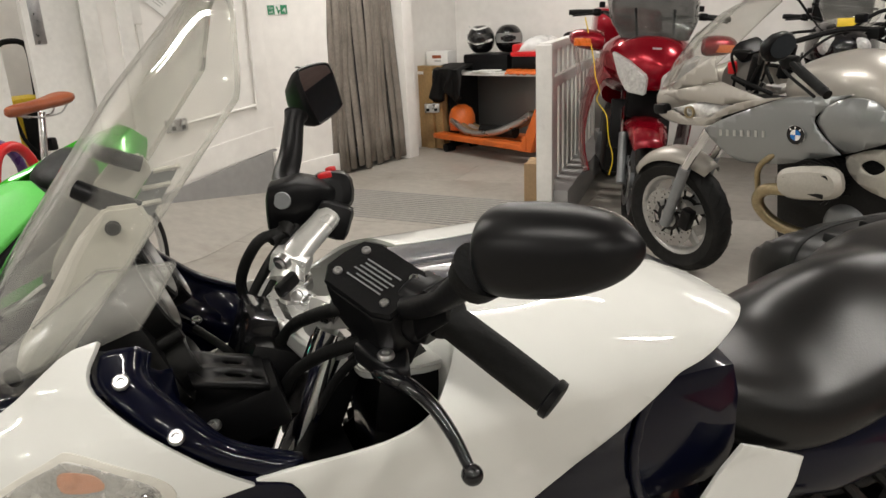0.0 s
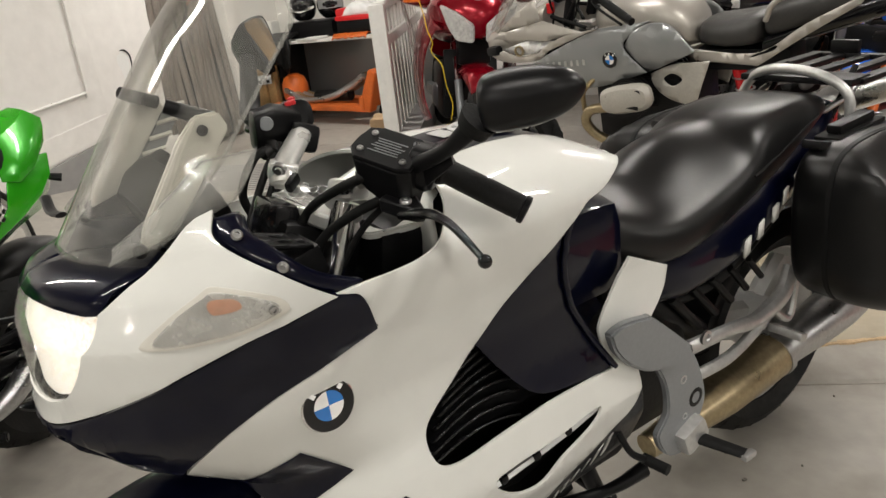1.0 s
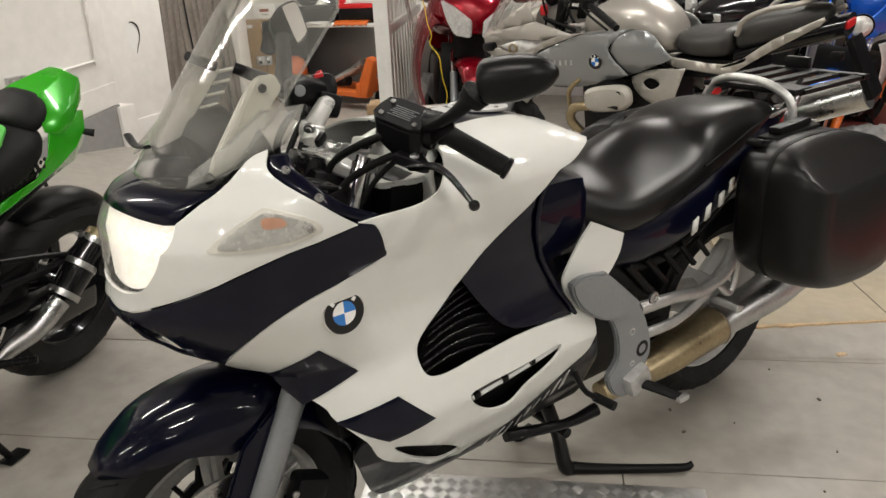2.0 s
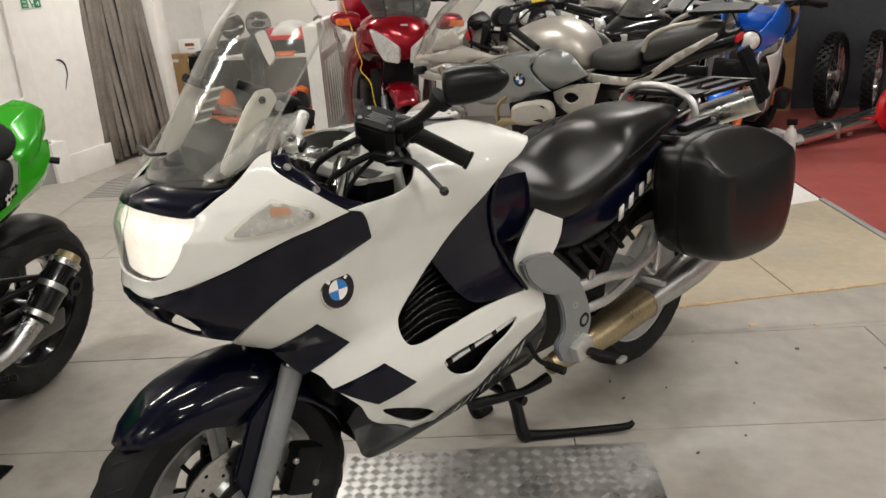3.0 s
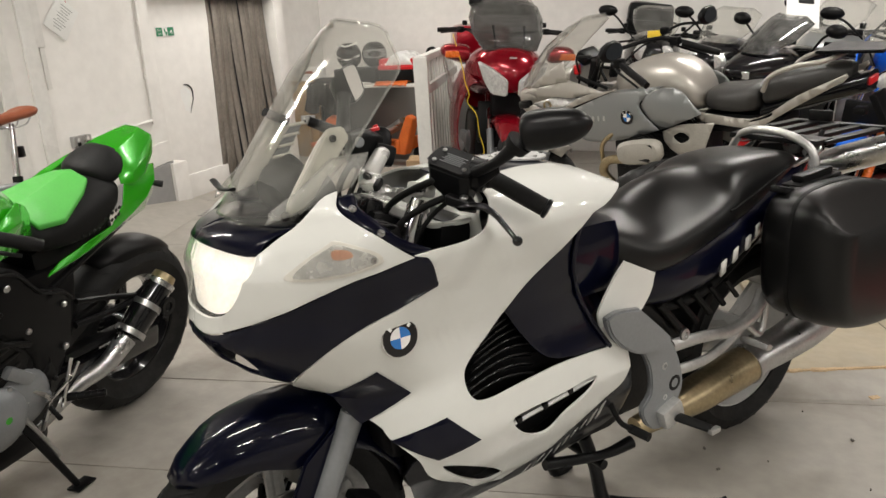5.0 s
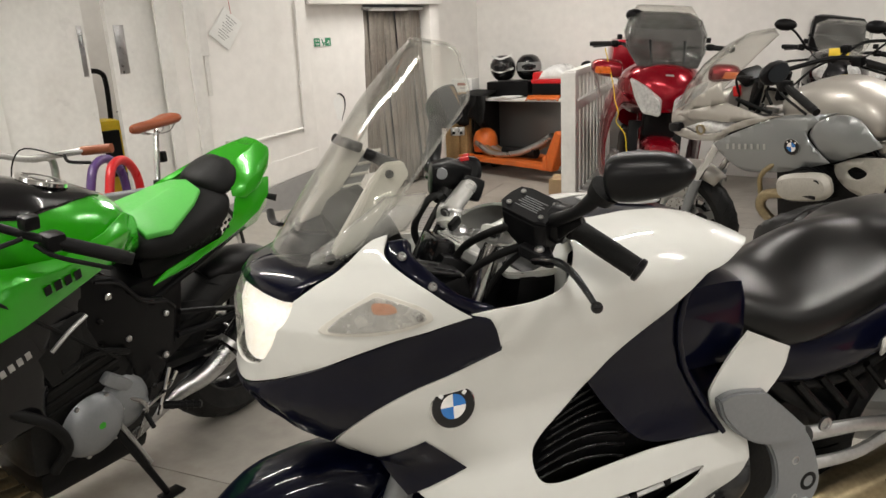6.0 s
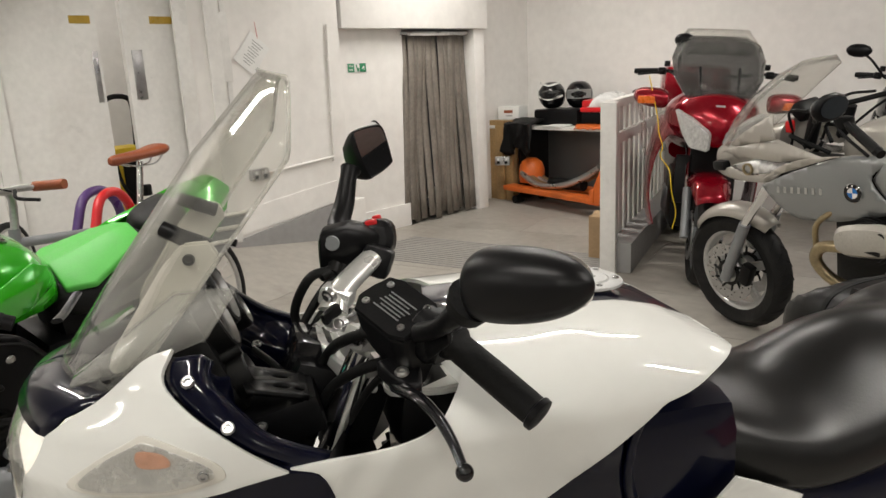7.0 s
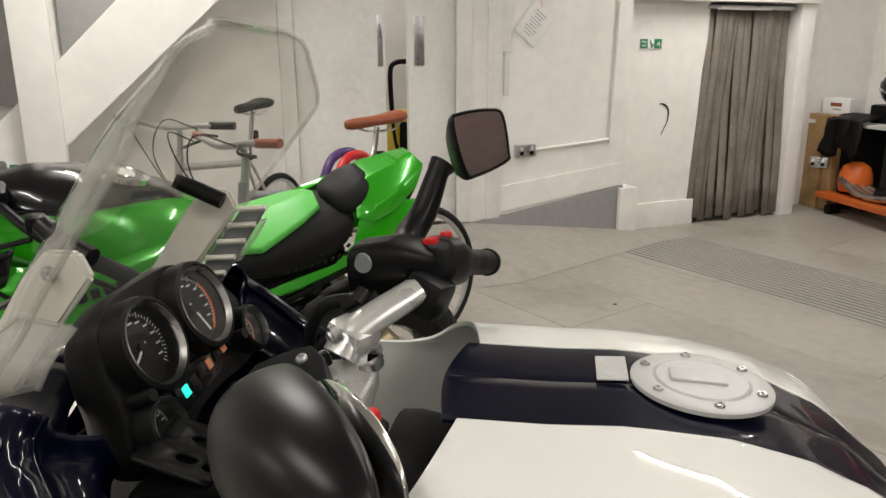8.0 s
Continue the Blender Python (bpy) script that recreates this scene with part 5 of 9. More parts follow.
bm = bmesh.new()
bm.faces.new([bm.verts.new(mc + mn * 0.0035 + mh * x * 1.02 + mw * y * 1.02) for x, y in GLASS])
part("mirror_glass", bm, MIRROR, pod, "rear-view mirror glass")
part("mirror_stalk", tube([(-0.158, -0.226, 1.100), (-0.160, -0.262, 1.112), (-0.176, -0.288, 1.142), (-0.190, -0.308, 1.188), (-0.196, -0.316, 1.200)], [0.017, 0.020, 0.018, 0.015, 0.019], 14), BLACK, bike, "thick black mirror stalk")
# hoses and cables
for pts, r in ((((-0.128, -0.118, 1.072), (-0.092, -0.104, 1.066), (-0.066, -0.120, 1.010), (-0.078, -0.118, 0.955), (-0.080, -0.080, 0.89)), 0.0075),
               (((-0.150, -0.128, 1.074), (-0.105, -0.100, 1.040), (-0.062, -0.084, 0.975), (-0.045, -0.070, 0.905), (-0.05, -0.05, 0.85)), 0.0065),
               (((-0.155, -0.135, 1.066), (-0.115, -0.092, 1.030), (-0.066, -0.066, 0.965), (-0.036, -0.050, 0.890)), 0.0045),
               (((-0.150, -0.130, 1.070), (-0.098, -0.108, 1.020), (-0.052, -0.100, 0.950), (-0.040, -0.080, 0.87)), 0.0040),
               (((-0.148, 0.178, 1.072), (-0.116, 0.120, 1.044), (-0.098, 0.060, 1.006), (-0.070, 0.040, 0.950), (-0.06, 0.02, 0.88)), 0.0075),
               (((-0.165, 0.195, 1.040), (-0.124, 0.140, 1.008), (-0.090, 0.100, 0.968), (-0.060, 0.080, 0.900)), 0.0075),
               (((-0.175, 0.205, 1.045), (-0.140, 0.150, 0.990), (-0.110, 0.120, 0.930), (-0.08, 0.09, 0.86)), 0.0050),
               (((0.0, -0.05, 0.985), (-0.030, 0.0, 0.972), (-0.060, 0.03, 0.94), (-0.08, 0.05, 0.88)), 0.0050)):
    part("hose", tube(pts, r, 10), BLACK_SOFT, bike)
for x, y, z in ((-0.150, 0.183, 1.076), (-0.128, -0.118, 1.072)):
    part("hose_ferrule", tube([(x, y, z), (x + 0.018, y * 0.93, z - 0.006)], 0.0095, 10, smooth=False), DARK_METAL, bike)
# steering head
yoke = part("top_yoke", loft([[(x, y, z + dz) for x, y, z in ((-0.088, -0.040, 1.030), (-0.086, 0.030, 1.030), (-0.104, 0.085, 1.020), (-0.128, 0.124, 1.008), (-0.152, 0.118, 1.002), (-0.158, 0.060, 1.006), (-0.160, -0.060, 1.006), (-0.152, -0.118, 1.002), (-0.128, -0.124, 1.008), (-0.104, -0.090, 1.020))] for dz in (-0.040, -0.012)]), CAST_SILVER, bike, "bright cast alloy top yoke")
rounded(yoke, 0.006)
part("ignition_housing", box((0.060, 0.088, 0.085), (-0.072, 0.0, 0.976), 0.010, (0, -20, 0)), PAINT_BLACK, yoke, "dark steering lock housing")
part("ignition_lock", lathe([(0, 0), (0.018, 0), (0.018, 0.006), (0.010, 0.009), (0, 0.009)], 18, m=pose(-0.118, -0.010, 1.018, 82)), STEEL, yoke)
part("key", box((0.034, 0.012, 0.018), (-0.112, -0.012, 1.036), 0.005, (0, 20, 35)), BLACK, yoke, "black-headed ignition key")
for k in range(5):
    part("key_ring", lathe([(0.0075, -0.0012), (0.0088, 0), (0.0075, 0.0012), (0.0062, 0)], 14, m=pose(-0.118 - 0.009 * k, 0.016 + 0.013 * k, 1.030 - 0.002 * k, 60 * (k % 2) + 20, 30 * k, 0), closed=True), STEEL, yoke)
for side in SIDES:
    part("yoke_bolt", lathe([(0, 0), (0.020, 0), (0.020, 0.010), (0.012, 0.012), (0.011, 0.006), (0, 0.006)], 18, m=pose(-0.140, 0.108 * side, 0.994, 82)), STEEL, yoke)
# bracket plate with oval holes in front of the dials
bm = cut_sheet([(-0.062, 0.060), (-0.062, 0.140), (0.010, 0.140), (0.016, 0.100), (0.010, 0.060)], [[(-0.030 + 0.011 * math.cos(a), y + 0.008 * math.sin(a)) for a in (2 * math.pi * k / 12 for k in range(12))] for y in (0.084, 0.116)] + [[(-0.052 + 0.007 * math.cos(a), 0.118 + 0.007 * math.sin(a)) for a in (2 * math.pi * k / 12 for k in range(12))]], 0.05)
for v in bm.verts:
    v.co = (v.co.x, v.co.z, 0.996 + 0.28 * v.co.x)
part("bracket_plate", bm, BLACK, bike, "black plastic bracket with oval holes").modifiers.new("thickness", "SOLIDIFY").thickness = 0.006
part("relay_box", box((0.10, 0.10, 0.05), (-0.03, 0.09, 0.948), 0.008, (0, 14, 0)), BLACK, bike)
part("cockpit_floor", box((0.30, 0.36, 0.03), (0.0, 0, 0.86), 0.01), BLACK, bike)
part("headstock", box((0.14, 0.14, 0.30), (-0.06, 0, 0.84), 0.02, (0, -24, 0)), BLACK, bike)
part("air_box", box((0.10, 0.20, 0.10), (-0.225, 0.02, 0.915), 0.03, (0, -10, 0)), BLACK, bike)
# front end of the tank between the side panels
rings = []
for x, z, w in ((-0.300, 1.036, 0.11), (-0.282, 1.030, 0.12), (-0.268, 1.010, 0.135), (-0.258, 0.975, 0.155), (-0.252, 0.920, 0.17)):
    rings.append([(x, w * (-1 + 2 * j / 16), z - 0.045 * abs(-1 + 2 * j / 16) ** 2.4) for j in range(17)])
part("tank_front", loft(rings, closed=False, caps=False), PAINT_WHITE, bike, "white front end of the fuel tank", 60).modifiers.new("thickness", "SOLIDIFY").thickness = 0.004
bm = slab(smooth_loop([(-0.262, -0.120), (-0.180, -0.110), (-0.165, -0.085), (-0.180, -0.060), (-0.262, -0.050)], 3), 0.012, pose(0, 0, 0.955, 90), 0.003)
part("tank_lug", bm, PAINT_WHITE, bike)
# instrument cluster: its face looks back and up
DASH = pose(0.034, 0.0, 1.045, 0, -66, 0)


def on_dash(x, y, z, m=None):
    return DASH @ Matrix.Translation((x, y, z)) @ (m or Matrix.Identity(4))


BINNACLE = smooth_loop([(0.082, 0.040), (0.086, -0.020), (0.084, -0.080), (0.058, -0.128), (0.006, -0.176), (-0.050, -0.176), (-0.068, -0.130), (-0.066, -0.060), (-0.072, 0.0), (-0.088, 0.050), (-0.090, 0.095), (-0.064, 0.118), (-0.020, 0.106), (0.022, 0.098), (0.064, 0.080)], 4)
bm = loft([[tuple(on_dash(x * k, -0.03 + (y + 0.03) * k, z).translation) for x, y in BINNACLE] for z, k in ((-0.075, 0.80), (-0.050, 0.96), (-0.022, 1.0), (-0.012, 0.97), (-0.010, 0.90))])
dash = part("instrument_panel", bm, MATT_BLACK, bike, "black instrument cluster with four round dials", 50)
bm = box((0.034, 0.155, 0.010), (-0.034, -0.048, -0.010), 0.004, (0, 0, 6))
move(bm, bm.verts, DASH)
strip = part("warning_strip", bm, PAINT_BLACK, dash)
for k, mat in enumerate((GREEN_LED, DARK_METAL, DARK_METAL, BULB, DARK_METAL, BULB, DARK_METAL)):
    bm = box((0.012, 0.011, 0.002), (-0.040 + 0.0022 * k, 0.014 - 0.019 * k, -0.004), 0.001, (0, 0, 6))
    move(bm, bm.verts, DASH)
    part("telltale", bm, mat, strip, "lit green telltale lamp" if k == 0 else "")
for px, py in ((-0.014, 0.086), (-0.028, -0.105)):
    part("trip_knob", tube([on_dash(px, py, -0.012).translation, on_dash(px, py, 0.016).translation], [0.0075, 0.0065], 12, smooth=False), BLACK_SOFT, dash)
for dx, dy, dr, needle, lit in ((0.024, 0.040, 0.0405, 118, 0), (0.027, -0.068, 0.0425, 200, 1), (-0.032, -0.142, 0.0235, 165, 1), (-0.050, 0.078, 0.0235, 62, 0)):
    up = pose(0, 0, 0, 90)
    cup = part("dial", lathe([(dr * 1.02, -0.045), (dr * 1.26, -0.040), (dr * 1.25, 0.004), (dr * 1.20, 0.012), (dr * 1.10, 0.014), (dr * 1.02, 0.008), (dr * 0.99, -0.008), (0, -0.008)], 48, m=on_dash(dx, dy, 0, up)), MATT_BLACK, dash)
    part("dial_rim", lathe([(dr * 1.01, 0.005), (dr * 1.08, 0.0125), (dr * 1.05, 0.0140), (dr * 0.99, 0.007)], 48, m=on_dash(dx, dy, 0, up), closed=True), STEEL, cup)
    bm = bmesh.new()
    for k in range(41):
        a = radians(-135 + 270 * k / 40)
        box((dr * (0.15 if k % 4 == 0 else 0.08), dr * 0.022, 0.0006), (dr * 0.86 * math.cos(a), dr * 0.86 * math.sin(a), -0.0070), 0, (0, 0, math.degrees(a)), bm)
    move(bm, bm.verts, on_dash(dx, dy, 0))
    part("scale", bm, BADGE_WHITE, cup)["kind"] = "stuff"
    bm = bmesh.new()
    for k in range(11):
        a = radians(-125 + 250 * k / 10)
        for q in (-1, 0.4):
            box((dr * 0.09, dr * 0.045, 0.0006), (dr * 0.66 * math.cos(a), dr * 0.66 * math.sin(a) + dr * 0.06 * q, -0.0070), 0, (0, 0, 90), bm)
    move(bm, bm.verts, on_dash(dx, dy, 0))
    part("figure_bars", bm, BADGE_WHITE, cup)["kind"] = "stuff"
    if lit:
        pts = [on_dash(dx + dr * 0.9 * math.cos(a), dy + dr * 0.9 * math.sin(a), -0.0066).translation for a in (radians(-150 + 12 * k) for k in range(9))]
        part("warning_arc", tube(pts, dr * 0.03, 6, smooth=False, flat=0.4), AMBER, cup)
    a = radians(needle)
    bm = box((dr * 0.95, dr * 0.055, 0.001), (dr * 0.3 * math.cos(a), dr * 0.3 * math.sin(a), -0.005), 0, (0, 0, needle))
    move(bm, bm.verts, on_dash(dx, dy, 0))
    part("needle", bm, BADGE_WHITE, cup)
    part("needle_hub", lathe([(0, -0.003), (dr * 0.14, -0.004), (dr * 0.15, -0.008)], 16, m=on_dash(dx, dy, 0, up)), BLACK, cup)
    part("dial_glass", lathe([(0, 0.0075), (dr * 1.0, 0.0075)], 32, m=on_dash(dx, dy, 0, up)), DIAL_GLASS, cup)
EDGE = curve_points([(-0.040, 0.972, 0), (0.010, 1.045, 0), (0.050, 1.122, 0), (0.092, 1.226, 0), (0.096, 1.30, 0)], 5)
for side in SIDES:
    # glossy navy rim along the cockpit opening, falling away inside
    rows = [[(p.x, p.y * side, p.z) for p in (hull(q.x + 0.006, q.y, -0.007), hull(q.x - 0.006, q.y, -0.005), hull(q.x - 0.026, q.y + 0.015, -0.007), hull(q.x - 0.034, q.y + 0.02, -0.012), hull(q.x - 0.036, q.y + 0.01, -0.030))] for q in EDGE]
    rim_in = part("inner_trim", loft(rows, closed=False, caps=False), PAINT_NAVY, bike, "navy inner cockpit trim", 50)
    rim_in.modifiers.new("thickness", "SOLIDIFY").thickness = 0.003
    rows = []
    for q in EDGE:
        p = hull(q.x - 0.034, q.y + 0.01, -0.024)
        rows.append([(p.x, p.y * side, p.z), (p.x + 0.004, (p.y - 0.012) * side, p.z - 0.020), (p.x - 0.004, (p.y - 0.030) * side, p.z - 0.034), (p.x - 0.014, (p.y - 0.048) * side, p.z - 0.042), (p.x - 0.016, (p.y - 0.062) * side, p.z - 0.080)])
    part("inner_panel", loft(rows, closed=False, caps=False), PAINT_NAVY, bike, "", 60).modifiers.new("thickness", "SOLIDIFY").thickness = 0.003
    for a, v in ((0.030, 1.108), (0.072, 1.235)):
        p = hull(a, v, -0.004)
        part("trim_screw", screw(0.0075, pose(p.x, p.y * side, p.z, 45 * side if side > 0 else 135, 0, 0)), STEEL, rim_in)
    part("trim_screw", screw(0.0075, pose(-0.003, 0.147 * side, 0.956, 70, 0, 0)), STEEL, rim_in)
    # top end of the navy panel, rolled inwards
    rows = []
    for a, v in ((0.045, 0.940), (0.015, 0.952), (-0.012, 0.962), (-0.032, 0.967), (-0.055, 0.952), (-0.072, 0.925), (-0.084, 0.890)):
        p = hull(a, v, 0.0)
        k = min(1.0, 0.35 + (0.05 - a) / 0.10)
        rows.append([(p.x, p.y * side, p.z), (p.x, (p.y - 0.018 * k) * side, p.z + 0.010 * k), (p.x - 0.002, (p.y - 0.045 * k) * side, p.z + 0.008 * k), (p.x - 0.004, (p.y - 0.075 * k) * side, p.z - 0.012 * k), (p.x - 0.004, (p.y - 0.090 * k) * side, p.z - 0.045 * k)])
    part("panel_roll", loft(rows, closed=False, caps=False), PAINT_NAVY, bike, "", 60).modifiers.new("thickness", "SOLIDIFY").thickness = 0.003

# windscreen
def screen_point(s, w):
    """s from foot to top, w from -1 to 1 across."""
    x = lerp_table([(0, 0.235), (0.35, 0.150), (0.7, 0.050), (1, -0.045)], s)
    z = lerp_table([(0, 1.035), (0.35, 1.150), (0.7, 1.278), (1, 1.378)], s)
    half = lerp_table([(0, 0.150), (0.12, 0.168), (0.35, 0.190), (0.68, 0.203), (0.76, 0.199), (0.93, 0.145), (0.985, 0.11), (1, 0.08)], s)
    sweep = lerp_table([(0, 0.075), (0.3, 0.105), (0.7, 0.112), (1, 0.03)], s)
    rise = lerp_table([(0, 0.0), (0.7, 0.012), (1, -0.006)], s)
    return Vector((x - sweep * abs(w) ** 2.2, half * w, z + rise * w * w - 0.004 * abs(w)))


rings = [[screen_point(i / 26, -1 + 2 * j / 28) for j in range(29)] for i in range(27)]
screen = part("windscreen", loft(rings, closed=False, caps=False), CLEAR, bike, "tall clear plastic windscreen", 80)
sd = screen.modifiers.new("thickness", "SOLIDIFY")
sd.thickness = 0.004
rim_pts = [screen_point(i / 26, -1) for i in range(2, 27)] + [screen_point(1, -1 + 2 * j / 28) for j in range(1, 28)] + [screen_point(i / 26, 1) for i in range(26, 1, -1)]
part("screen_edge", tube(rim_pts, 0.0028, 6, smooth=False), LENS, screen, "bright polished edge")
part("screen_slot", tube([(0.222, -0.06, 1.095), (0.226, 0, 1.088), (0.222, 0.06, 1.095)], 0.007, 8, flat=0.5), BLACK, screen)
for side in SIDES:
    # glossy surround between the lamp and the foot of the screen, running on under the screen
    rows = []
    for k in range(9):
        f = k / 8
        p = hull(lerp_table([(0, 0.489), (0.45, 0.38), (0.75, 0.31), (1, 0.264)], f), lerp_table([(0, 1.37), (0.45, 1.34), (0.75, 1.28), (1, 1.18)], f), 0.003)
        q = screen_point(0.02, f) + Vector((-0.004, 0, -0.010))
        deep = q + Vector((-0.10, 0, -0.015))
        rows.append([(r.x, r.y * side, r.z) for r in (p, p.lerp(q, 0.35) + Vector((0.006, 0, 0.008)), p.lerp(q, 0.7) + Vector((0.002, 0, 0.006)), q, deep)])
    part("screen_base", loft(rows, closed=False, caps=False), PAINT_NAVY, bike, "dark glossy screen surround", 60).modifiers.new("thickness", "SOLIDIFY").thickness = 0.004
    # frosted wind deflector behind the lower screen edge
    def_rows = []
    for low, high in (((0.200, 0.146, 1.040), (0.190, 0.141, 1.060)), ((0.150, 0.168, 1.053), (0.132, 0.166, 1.100)), ((0.100, 0.182, 1.072), (0.072, 0.170, 1.143)), ((0.048, 0.188, 1.090), (0.008, 0.190, 1.146))):
        low, high = Vector(low), Vector(high)
        row = [low.lerp(high, k / 5) + Vector((0, 0.008 * math.sin(math.pi * k / 5), 0)) for k in range(6)]
        def_rows.append([(p.x, p.y * side, p.z) for p in row])
    df = part("wind_deflector", loft(def_rows, closed=False, caps=False), FROSTED, bike, "frosted clear wind deflector", 80)
    df.modifiers.new("thickness", "SOLIDIFY").thickness = 0.005
    edge = [def_rows[k][5] for k in range(1, 4)] + [def_rows[3][k] for k in (3, 0)]
    part("deflector_edge", tube(edge, 0.0024, 6, smooth=False), LENS, df)
    # broad arm plate from the cowl up to the adjuster
    arm = slab([(0.030, 1.192), (0.020, 1.170), (0.110, 1.060), (0.160, 1.045), (0.150, 1.075), (0.085, 1.168), (0.060, 1.192)], 0.010, pose(0, 0.140 * side, 0, 0, 0, 0), 0.003)
    sa = part("screen_arm", arm, CREAM, bike, "pale grey screen bracket arm")
    part("screw", screw(0.007, pose(0.055, 0.147 * side, 1.174, 0 if side > 0 else 180)), BLACK, sa)
    part("knob_bar", tube([(0.083, 0.112 * side, 1.206), (0.060, 0.120 * side, 1.194), (0.032, 0.124 * side, 1.181)], [0.009, 0.010, 0.010], 12), BLACK, sa, "black rubber adjuster bar")
    if side < 0:
        # ribbed vent behind the arm on the far side
        vent = part("ribbed_vent", slab([(0.020, 1.168), (-0.013, 1.171), (0.060, 1.065), (0.100, 1.062)], 0.006, pose(0, -0.150, 0), 0.002), ALLOY_GREY, bike, "grey ribbed vent panel beside the screen arm")
        for k in range(6):
            f = k / 5
            part("rib", tube([(0.020 + 0.080 * f, -0.142, 1.168 - 0.104 * f), (-0.013 + 0.073 * f, -0.142, 1.171 - 0.104 * f)], 0.0035, 6, smooth=False), CREAM, vent)
    p = screen_point(0.06, 0.885 * side)
    part("screen_bolt", lathe([(0, 0), (0.009, 0), (0.009, 0.005), (0, 0.007)], 14, m=pose(p.x - 0.004, p.y, p.z, 0, 0, -30 if side > 0 else 210)), BLACK, screen)
# ---- fittings of the room ----
def on_west(name, y0, y1, z0, z1, depth, mat, x=XL, bevel=0.0, label="", parent=None, kind=""):
    bm = box((depth, y1 - y0, z1 - z0), (x + depth / 2, (y0 + y1) / 2, (z0 + z1) / 2), bevel)
    ob = mesh_object(name, bm, mat, parent, label if parent else "")
    return ob if parent else tagged(ob, label, "", "", kind or "structure")


# double doors, one leaf ajar, with steel push plates
for k, (y0, y1, turn) in enumerate(((0.99, 1.56, 0), (1.71, 2.08, 0))):
    d = thing("door_%d" % (k + 1), "white painted swing door with a steel push plate", "door")
    d["kind"] = "structure"
    part("leaf", box((0.045, y1 - y0, 1.80), (XL - 0.055, (y0 + y1) / 2, 1.13), 0.004), WHITE_WOOD, d)
    py = 1.526 if k == 0 else 1.782
    part("push_plate", box((0.004, 0.032 if k == 0 else 0.068, 0.30), (XL - 0.030, py, 1.395), 0.001), STEEL, d, "brushed steel push plate")
    part("tape", box((0.002, 0.12 if k == 0 else 0.22, 0.045), (XL - 0.031, 1.467 if k == 0 else 2.0, 1.722), 0), TAPE, d, "brown tape strip")
    part("kick_rail", box((0.006, (y1 - y0) * 0.9, 0.10), (XL - 0.03, (y0 + y1) / 2, 0.33), 0.002), WHITE_WOOD, d)
for y0, y1 in ((0.90, 0.985), (2.02, 2.12), (2.24, 2.34)):
    on_west("trim", y0, y1, 0.22, 2.1, 0.022, WHITE_WOOD, bevel=0.005, label="white door architrave")
on_west("trim", 0.90, 2.20, 2.06, 2.15, 0.022, WHITE_WOOD, bevel=0.005, label="white door head architrave")
flat_box("wall_west", XL - 1.7, XL - 1.6, 0.2, 2.9, 0, CEILING, WALL, "pale wall of the passage beyond the doors")
flat_box("wall_west", XL - 1.65, XL - 0.15, 0.1, 0.2, 0, CEILING, WALL, "pale side wall of the passage")
flat_box("wall_west", XL - 1.65, XL - 0.15, 2.8, 2.9, 0, CEILING, WALL, "pale side wall of the passage")
flat_box("floor", XL - 1.65, XL - 0.15, 0.2, 2.8, 0.14, 0.22, FLOOR, "grey passage floor")
area_lamp(XL - 0.9, 1.5, CEILING - 0.2, 1.0, 0.1, 14, 90)
# yellow pressure washer seen through the gap
pw = thing("pressure_washer", "yellow and black pressure washer standing in the passage", "pressure washer", pose(XL - 0.75, 1.93, 0.22))
part("body", box((0.22, 0.24, 0.55), (0, 0, 0.42), 0.05), YELLOW, pw)
part("handle", tube([(0, -0.09, 0.65), (0, -0.10, 0.95), (0, -0.06, 1.03), (0, 0.06, 1.03), (0, 0.10, 0.95), (0, 0.09, 0.65)], 0.018, 10), BLACK, pw)
part("front_cover", box((0.03, 0.15, 0.34), (0.115, 0, 0.45), 0.015), BLACK, pw)
for s in SIDES:
    part("wheel", lathe([(0, -0.02), (0.11, -0.02), (0.12, 0), (0.11, 0.02), (0, 0.02)], 24, m=pose(0, 0.14 * s, 0.12)), BLACK, pw)
part("hose", tube([(0.10, 0.1, 0.75), (0.16, 0.16, 0.6), (0.14, 0.12, 0.3), (0.18, -0.1, 0.4), (0.12, -0.14, 0.7)], 0.012, 8), BLACK_SOFT, pw)

# sloping floor up to the doors, dark wedge, white plinth
bm = bmesh.new()
loft([[(XL, -1.0, 0.0), (XL, -1.0, 0.20), (-3.25, -1.0, 0.002)], [(XL, 0.8, 0.0), (XL, 0.8, 0.215), (-3.20, 0.8, 0.002)], [(XL, 2.1, 0.0), (XL, 2.1, 0.215), (-3.15, 2.1, 0.002)], [(XL, 3.5, 0.0), (XL, 3.5, 0.03), (-3.6, 3.5, 0.002)]], bm)
tagged(mesh_object("floor", bm, FLOOR), "grey sloping floor in front of the doors", "", "", "structure")
bm = slab([(2.14, 0.21), (3.31, 0.375), (3.345, 0.375), (3.345, 0.02), (3.10, 0.06)], 0.02, pose(XL + 0.012, 0, 0, 0, 0, 90))
tagged(mesh_object("trim", bm, WALL_GREY), "dark grey painted wedge at the wall foot", "", "", "structure")
bm = slab([(2.34, 0.26), (3.31, 0.378), (3.345, 0.378), (3.345, 0.545), (3.28, 0.54), (2.34, 0.44)], 0.012, pose(XL + 0.004, 0, 0, 0, 0, 90), 0.003)
tagged(mesh_object("trim", bm, WALL), "white plinth board along the wall", "", "", "structure")
bm = box((0.16, 0.16, 0.36), (XL - 0.03, 3.385, 0.18), 0.006)
tagged(mesh_object("trim", bm, WALL), "white pier foot", "", "", "structure")
